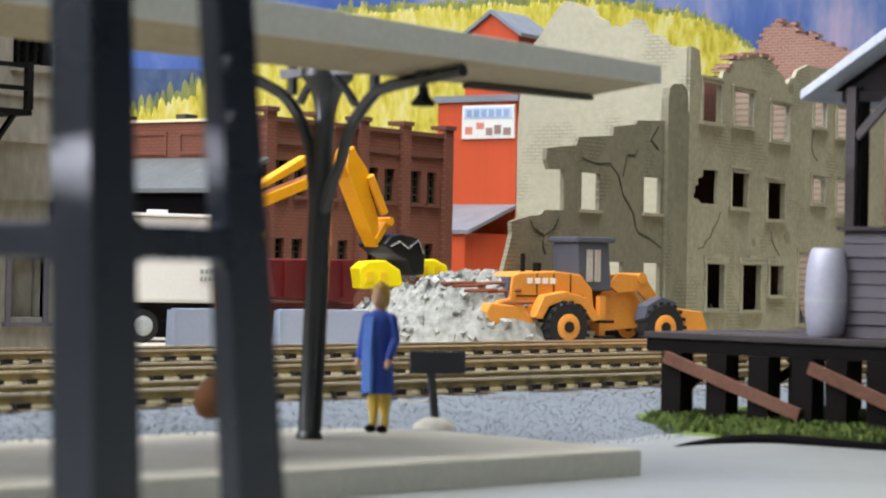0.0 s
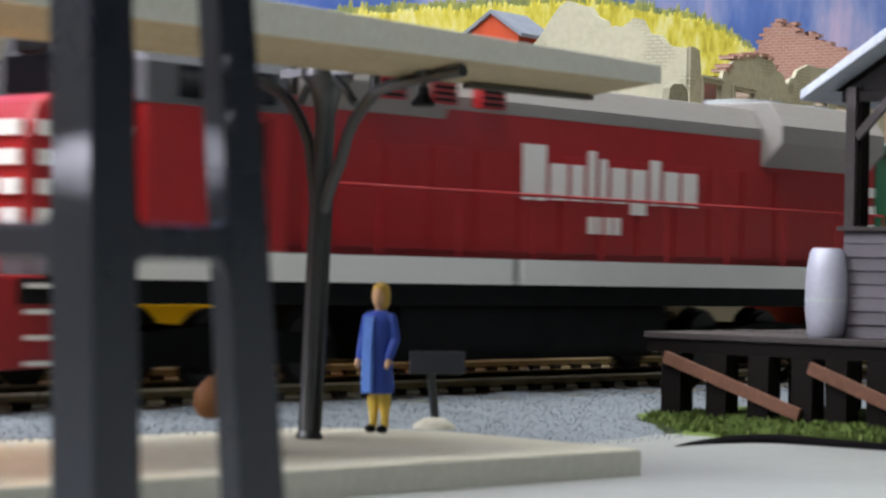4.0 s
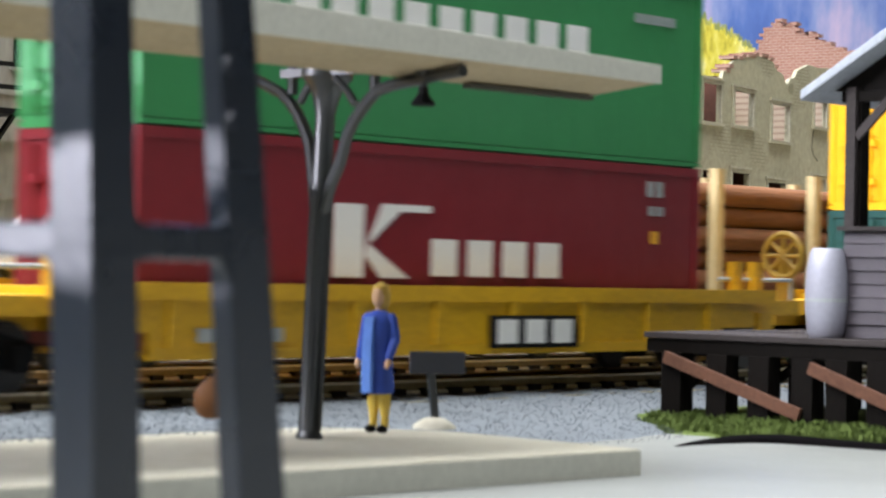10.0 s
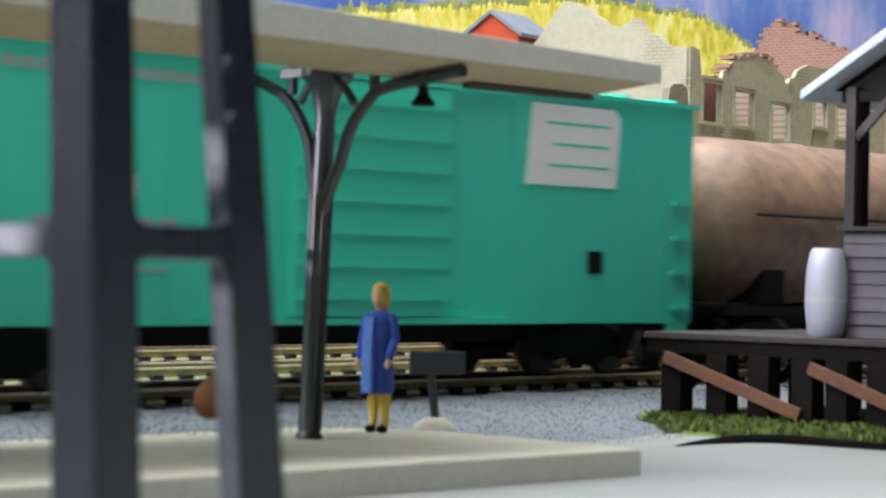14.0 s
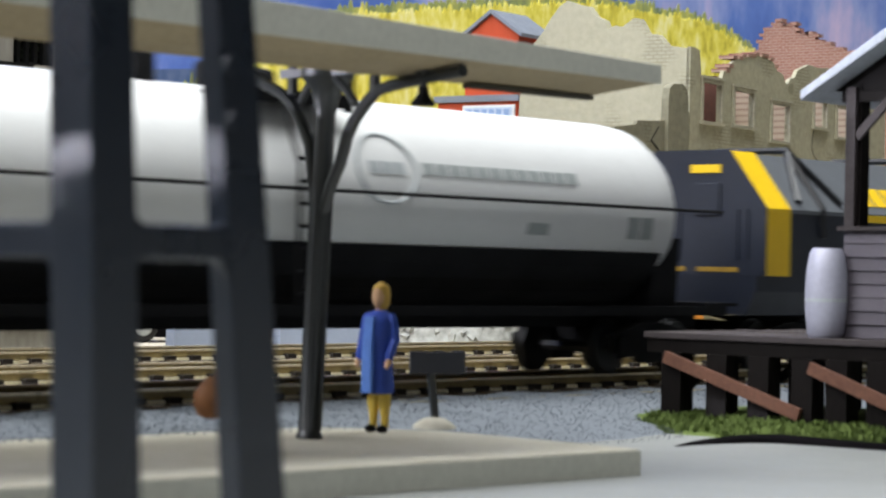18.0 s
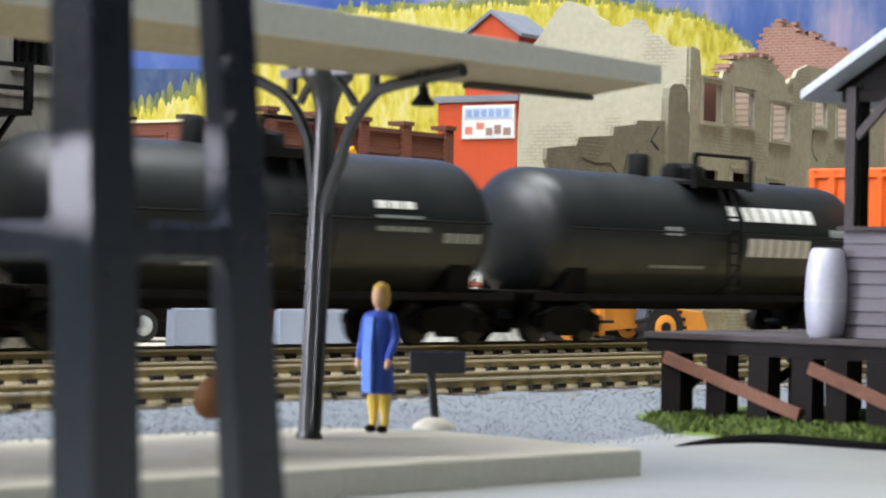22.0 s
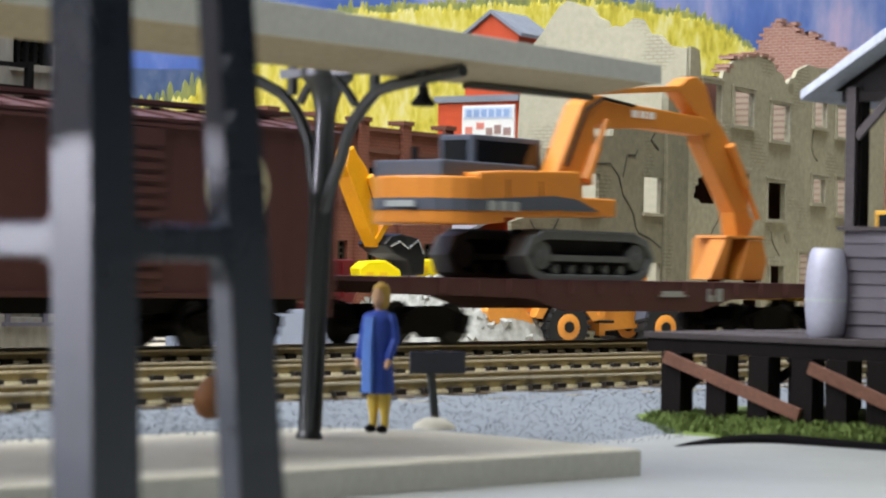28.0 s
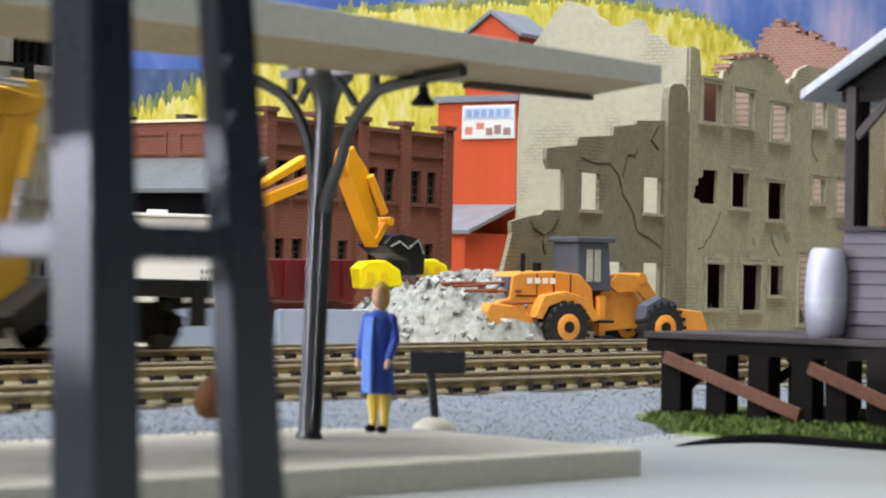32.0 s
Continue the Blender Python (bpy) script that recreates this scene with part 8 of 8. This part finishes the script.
def excavator(y, x, z, key, label, dark, cab_key, spec):
    """An excavator from its side outlines: upper body, stripe, crawler span, cab, boom, stick and bucket."""
    b = load("excavator", y, x, z, label, "excavator")
    c0, c1, ch = spec["crawler"]
    m, r = (c0 + c1) / 2, (c1 - c0) / 2
    loop = [(c0, ch * 0.5), (c0 + 0.22, ch * 0.15), (c0 + 0.6, 0), (c1 - 0.6, 0), (c1 - 0.22, ch * 0.15), (c1, ch * 0.52), (c1 - 0.25, ch * 0.88), (c1 - 0.7, ch), (c0 + 0.7, ch), (c0 + 0.25, ch * 0.88)]
    belt = [(m + (px - m) * (1 - 0.17 / r), ch / 2 + (pz - ch / 2) * 0.68) for px, pz in loop]
    n = len(loop)
    for yy in (-1.36, 0.8):
        verts = [(px, y2, pz) for y2 in (yy, yy + 0.56) for ring in (loop, belt) for px, pz in ring]
        faces = []
        for k in range(n):
            q = (k + 1) % n
            faces += [(k, q, q + n, k + n), (k + 2 * n, k + 3 * n, q + 3 * n, q + 2 * n), (k, k + 2 * n, q + 2 * n, q), (k + n, q + n, q + 3 * n, k + 3 * n)]
        cr = part("crawler", S().add(verts, faces), dark, b, "crawler track of linked shoes", bevel=0.02)
        part("crawler_frame", S().slab(belt, "y", yy + 0.2, yy + 0.5), "matt_black", cr)
        for px in (c0 + 0.62, c1 - 0.62):
            part("track_wheel", S().rod((px, yy + 0.03, ch * 0.52), (px, yy + 0.3, ch * 0.52), ch * 0.27, 16), "track_grey", cr, smooth=True)
            part("wheel_hub", S().rod((px, yy - 0.01, ch * 0.52), (px, yy + 0.03, ch * 0.52), ch * 0.1, 12), dark, cr, smooth=True)
        for k in range(5):
            part("roller", S().rod((m - r * 0.5 + r * 0.25 * k, yy + 0.06, ch * 0.26), (m - r * 0.5 + r * 0.25 * k, yy + 0.3, ch * 0.26), ch * 0.09, 12), "track_grey", cr, smooth=True)
        part("track_guard", S().box(c0 + 0.95, c1 - 0.95, yy + 0.02, yy + 0.2, ch * 0.42, ch * 0.54), "track_grey", cr)
        shoe = S().box(-0.07, 0.07, yy - 0.02, yy + 0.58, -0.02, 0.035).mesh("track_shoe", M[dark])
        for k in range(int((c1 - c0 - 1.2) / 0.24)):
            piece("track_shoe", shoe, cr, P(c0 + 0.7 + 0.24 * k, 0, ch))
    part("turntable", S().rod((m, 0, ch * 0.6), (m, 0, 1.15), 0.75, 18), "matt_black", b)
    n0, tail, lo, hi = spec["near"], spec["tail"], spec["low"], spec["top"]
    up = part("upper_body", S().slab(spec["upper"], "y", -1.35, 1.35), key, b, "painted engine housing", bevel=0.05)

    def rear(g):
        """The rounded tail in plan, g metres outside its skin."""
        return [(n0, -1.35 - g)] + [(n0 - (n0 - tail + g) * math.sin(q), -(1.35 + g) * math.cos(q)) for q in (0.3, 0.6, 0.9, 1.2, 1.57, 1.94, 2.24, 2.54, 2.84)] + [(n0, 1.35 + g)]
    part("counterweight", S().slab(rear(0), "z", lo, hi - 0.1), key, up, "rounded counterweight", bevel=0.05)
    z0, z1 = spec["band"]
    stripe = "cab_grey" if cab_key == "cab_grey" else "matt_black"
    part("tail_stripe", S().slab(rear(0.02), "z", z0, z1), stripe, up, "dark side stripe")
    part("side_stripe", S().slab([(n0, z0), (n0, z1)] + spec["stripe"], "y", -1.375, -1.352), stripe, up, "dark side stripe")
    part("maker_mark", letters(n0 + 0.2, n0 + 1.3, (z0 + z1) / 2 - 0.1, (z0 + z1) / 2 + 0.1, 3, -1.378), "grey_print", up, "pale maker's mark blocks")
    part("maker_mark", S().box(tail - 0.045, tail - 0.022, -0.5, 0.3, z0 + 0.06, z1 - 0.06), "grey_print", up, "pale maker's mark blocks")
    for k in range(2):
        part("panel_line", S().box(n0 + 0.9 + 1.1 * k, n0 + 0.93 + 1.1 * k, -1.36, -1.349, z1 + 0.05, hi - 0.12), "matt_black", up)
    h0, h1, hz = spec["hood"]
    part("engine_hood", S().box(h0, h1, -0.9, 1.0, hi - 0.12, hz), "cab_grey" if cab_key == "cab_grey" else key, up, bevel=0.04)
    part("exhaust", S().rod((h0 + 0.5, 0.3, hz - 0.02), (h0 + 0.5, 0.3, hz + 0.3), 0.08, 8), "matt_black", up)
    a0, a1, az = spec["cab"]
    cab = part("cab", S().slab([(a0, hi - 0.12), (a0, az), (a1 - 0.15, az), (a1, hi - 0.4)], "y", 0.3, 1.25), cab_key, b, "glazed operator cab", bevel=0.04)
    part("cab_window", S().slab([(a0 + 0.15, hi + 0.1), (a0 + 0.15, az - 0.12), (a1 - 0.3, az - 0.12), (a1 - 0.2, hi + 0.1)], "y", 0.28, 0.298), "dark_glass", cab)
    part("cab_window", S().box(a0 - 0.02, a0 - 0.002, 0.42, 1.13, hi + 0.1, az - 0.12), "dark_glass", cab)
    part("boom", S().slab(spec["boom"], "y", -0.25, 0.25), key, b, "bent boom arm", bevel=0.04)
    bx, bz = spec["mark"]
    part("boom_mark", letters(bx, bx + 1.0, bz, bz + 0.17, 3, -0.252), "white_print", b)
    part("stick", S().slab(spec["stick"], "y", -0.22, 0.22), key, b, "stick", bevel=0.04)
    if "prongs" in spec:
        part("link_bar", S().slab(spec["link"], "y", -0.2, 0.2), key, b, "slim bar over the boom", bevel=0.02)
        bucket = part("bucket", S().slab(spec["bucket"], "y", -0.1, 0.5), key, b, "curled bucket")
        for side in spec["prongs"]:
            part("bucket_side", S().slab(side, "y", -0.6, -0.102), key, bucket, "bucket side plate", bevel=0.03)
        # The hollow's shade is painted as a dark orange sheet between the plates.
        part("bucket_hollow", S().slab([(8.12, 1.1), (8.75, 1.1), (8.3, 0.13), (7.76, 0.13)], "y", -0.14, -0.102), "bucket_shade", bucket, "inside of the bucket, its shade put into a dark orange")
        part("bucket_rim", S().slab(spec["rim"], "y", -0.62, 0.3), key, bucket, bevel=0.02)
    else:
        bucket = part("bucket", S().slab(spec["bucket"], "y", -0.42, 0.42), key, b, "curled bucket")
        for yy in (-0.62, 0.54):
            part("bucket_side", S().slab(spec["bucket"], "y", yy, yy + 0.078), key, bucket, "bucket side plate", bevel=0.02)
        x0 = min(p[0] for p in spec["bucket"])
        part("bucket_lip", S().box(x0 - 0.06, x0 + 0.12, -0.6, 0.6, 0.1, 0.3), key, bucket, "bucket cutting edge")
    for a, c2 in spec["rams"]:
        a, c2 = Vector((a[0], -0.33, a[1])), Vector((c2[0], -0.33, c2[1]))
        m2 = a.lerp(c2, 0.55)
        ram = part("ram", S().rod(a, m2, 0.12, 8), key, b, smooth=True)
        part("ram_rod", S().rod(m2, c2, 0.07, 8), key if "prongs" in spec else "chrome", ram, smooth=True)
    part("hose", S().tube([(p[0], -0.3, p[1]) for p in spec["hose"]], 0.04), "matt_black", b)
    return b


BIG = dict(crawler=(-0.8, 3.84, 1.1), near=-2.3, tail=-3.35, low=1.16, top=2.26, band=(1.45, 1.7), hood=(-3.0, 0.1, 2.5), cab=(-0.64, 1.89, 3.18), mark=(4.3, 3.84),
           upper=[(-2.3, 1.16), (-2.3, 2.26), (-1.4, 2.33), (1.1, 2.42), (1.16, 1.86), (2.38, 1.86), (2.38, 1.46), (-1.44, 1.34), (-1.44, 1.24)],
           stripe=[(0.16, 1.85), (0.95, 1.8), (1.76, 1.56), (0.26, 1.54)],
           boom=[(1.62, 2.2), (1.62, 2.44), (1.91, 2.96), (2.49, 4.01), (2.8, 4.24), (3.22, 4.27), (4.41, 4.14), (7.37, 4.02), (7.67, 3.87), (7.51, 3.62), (7.15, 3.57), (5.09, 3.62), (3.45, 3.53), (3.2, 3.66), (3.0, 3.5), (2.96, 2.2)],
           link=[(2.8, 4.25), (3.32, 4.45), (4.39, 4.53), (6.32, 4.72), (6.32, 4.6), (5.73, 4.52), (3.96, 4.36), (3.12, 4.28)],
           stick=[(6.3, 4.73), (6.64, 4.92), (6.99, 4.99), (7.4, 4.81), (7.73, 4.15), (8.23, 3.7), (8.99, 2.91), (9.12, 2.64), (9.36, 1.72), (9.6, 1.6), (9.5, 1.4), (9.3, 1.1), (8.85, 1.1), (8.66, 1.78), (7.28, 3.37), (7.14, 3.98), (6.71, 4.29), (6.3, 4.56)],
           bucket=[(8.0, 1.12), (9.0, 1.12), (9.3, 0.6), (9.1, 0.12), (7.9, 0.12)],
           prongs=[[(7.8, 1.12), (8.09, 1.12), (7.71, 0.12), (7.12, 0.12)], [(8.77, 1.1), (9.4, 1.11), (9.62, 0.56), (9.42, 0.12), (8.33, 0.12)]],
           rim=[(7.76, 1.125), (9.42, 1.125), (9.4, 1.2), (7.8, 1.2)],
           rams=[((2.55, 2.3), (3.3, 3.7)), ((8.3, 3.4), (9.55, 1.65))], hose=[(1.9, 2.6), (2.6, 3.9), (3.2, 4.2), (4.4, 4.1)])
SMALL = dict(crawler=(-0.2, 3.6, 0.91), near=0.5, tail=-0.7, low=0.98, top=2.18, band=(1.34, 1.71), hood=(-0.3, 0.9, 2.3), cab=(1.2, 2.3, 2.85), mark=(4.5, 3.62),
             upper=[(0.5, 1.0), (0.5, 2.15), (1.74, 2.2), (1.85, 1.7), (2.75, 1.73), (2.75, 1.29), (2.3, 1.0)],
             stripe=[(1.5, 1.71), (1.86, 1.5), (1.6, 1.34)],
             boom=[(0.87, 2.0), (0.72, 2.86), (2.2, 2.96), (2.53, 3.28), (2.99, 3.78), (3.55, 4.06), (4.2, 4.17), (5.13, 4.04), (6.37, 3.92), (7.0, 3.82), (6.9, 3.56), (6.38, 3.46), (5.15, 3.6), (4.45, 3.65), (3.9, 3.5), (3.3, 3.02), (2.7, 2.38), (2.5, 1.9)],
             stick=[(6.1, 3.86), (6.36, 4.12), (6.95, 4.12), (7.06, 3.72), (6.72, 3.07), (6.3, 1.4), (6.12, 1.1), (5.62, 1.1), (5.66, 1.4), (6.0, 2.67), (6.15, 3.4)],
             bucket=[(5.45, 1.2), (6.2, 1.21), (6.46, 0.98), (6.36, 0.3), (5.87, 0.09), (5.35, 0.12)],
             rams=[((2.9, 1.9), (3.9, 3.45)), ((3.9, 4.12), (6.5, 4.0)), ((6.75, 3.3), (6.3, 1.6))], hose=[(1.9, 2.9), (2.6, 3.2), (3.4, 3.9), (4.4, 4.1)])
plain_flat(T3, 387.3, 403.9, "brown_car", "long dark brown flatcar carrying an orange excavator", "far train", 1.4)
part("lettering", letters(0.6, 2.2, 1.05, 1.18, 1, -1.505, s=letters(2.7, 3.4, 0.95, 1.25, 2, -1.505)), "grey_print", TRAINS[T3][-1][0])
excavator(T3, 392.6, 1.4 - 0.06, "digger_orange", "orange excavator with a grey stripe chained to a flatcar", "track_grey", "cab_grey", BIG)


def low_flat(left, right, key, label, neck, low="black"):
    """A flatcar with a lowered middle between its bogies."""
    c, h = car("depressed_flatcar", T3, left, right, label, "flatcar", "far train")
    for sgn in (-1, 1):
        part("end_deck", S().slab([(sgn * h, 0.95), (sgn * h, 1.28), (sgn * (h - 3.6), 1.28), (sgn * (h - 4.8), 0.62), (sgn * (h - 4.8), 0.4), (sgn * (h - 4.2), 0.62), (sgn * (h - 3.5), 1.0)], "y", -1.4, 1.4), neck if sgn > 0 else key, c, bevel=0.03)
        part("side_step", S().box(sgn * (h - 0.5) - 0.2, sgn * (h - 0.5) + 0.2, -1.5, -1.41, 0.45, 1.1), key, c)
        bogie(c, sgn * (h - 1.6))
        part("goose_neck", S().slab([(sgn * (h - 3.1), 1.28), (sgn * (h - 3.1), 0.95), (sgn * (h - 4.6), 0.32), (sgn * (h - 4.8), 0.62), (sgn * (h - 3.7), 1.3)], "y", -1.5, -1.402), neck if sgn > 0 else key, c)
    part("low_deck", S().box(-h + 4.8, h - 4.8, -1.45, 1.45, 0.26, 0.62), low, c, "dark lowered deck")
    part("side_box", S().box(-h + 6.6, h - 5.6, -1.5, -1.452, 0.28, 0.46), key, c)
    part("deck_rail", S().box(-h + 4.8, h - 4.8, -1.5, -1.452, 0.54, 0.62), low, c)
    couplers(c, h)
    return c


low_flat(403.9, 418.5, "well_yellow", "yellow depressed-centre flatcar with a yellow excavator", "white")
low_flat(418.8, 433.4, "black", "black depressed-centre flatcar with a yellow excavator", "black")
for x in (409.2, 423.25):
    excavator(T3, x, 0.62, "digger_yellow", "yellow excavator with black lettered stripe on a flatcar", "matt_black", "digger_yellow", SMALL)


# ---- what moves: the three trains ----
def shift(y, t):
    """How far a train has gone along its track at t seconds."""
    if y == T1:
        return -10.22 * t
    return 12.9 * t if y == T2 else -12.63 * t


def motions():
    times = [float(t) for t in range(0, 33, 2)]
    for y, things in TRAINS.items():
        for ob, x, z in things:
            walk(ob, [(t, P(x + shift(y, t), y, z)) for t in times])


motions()
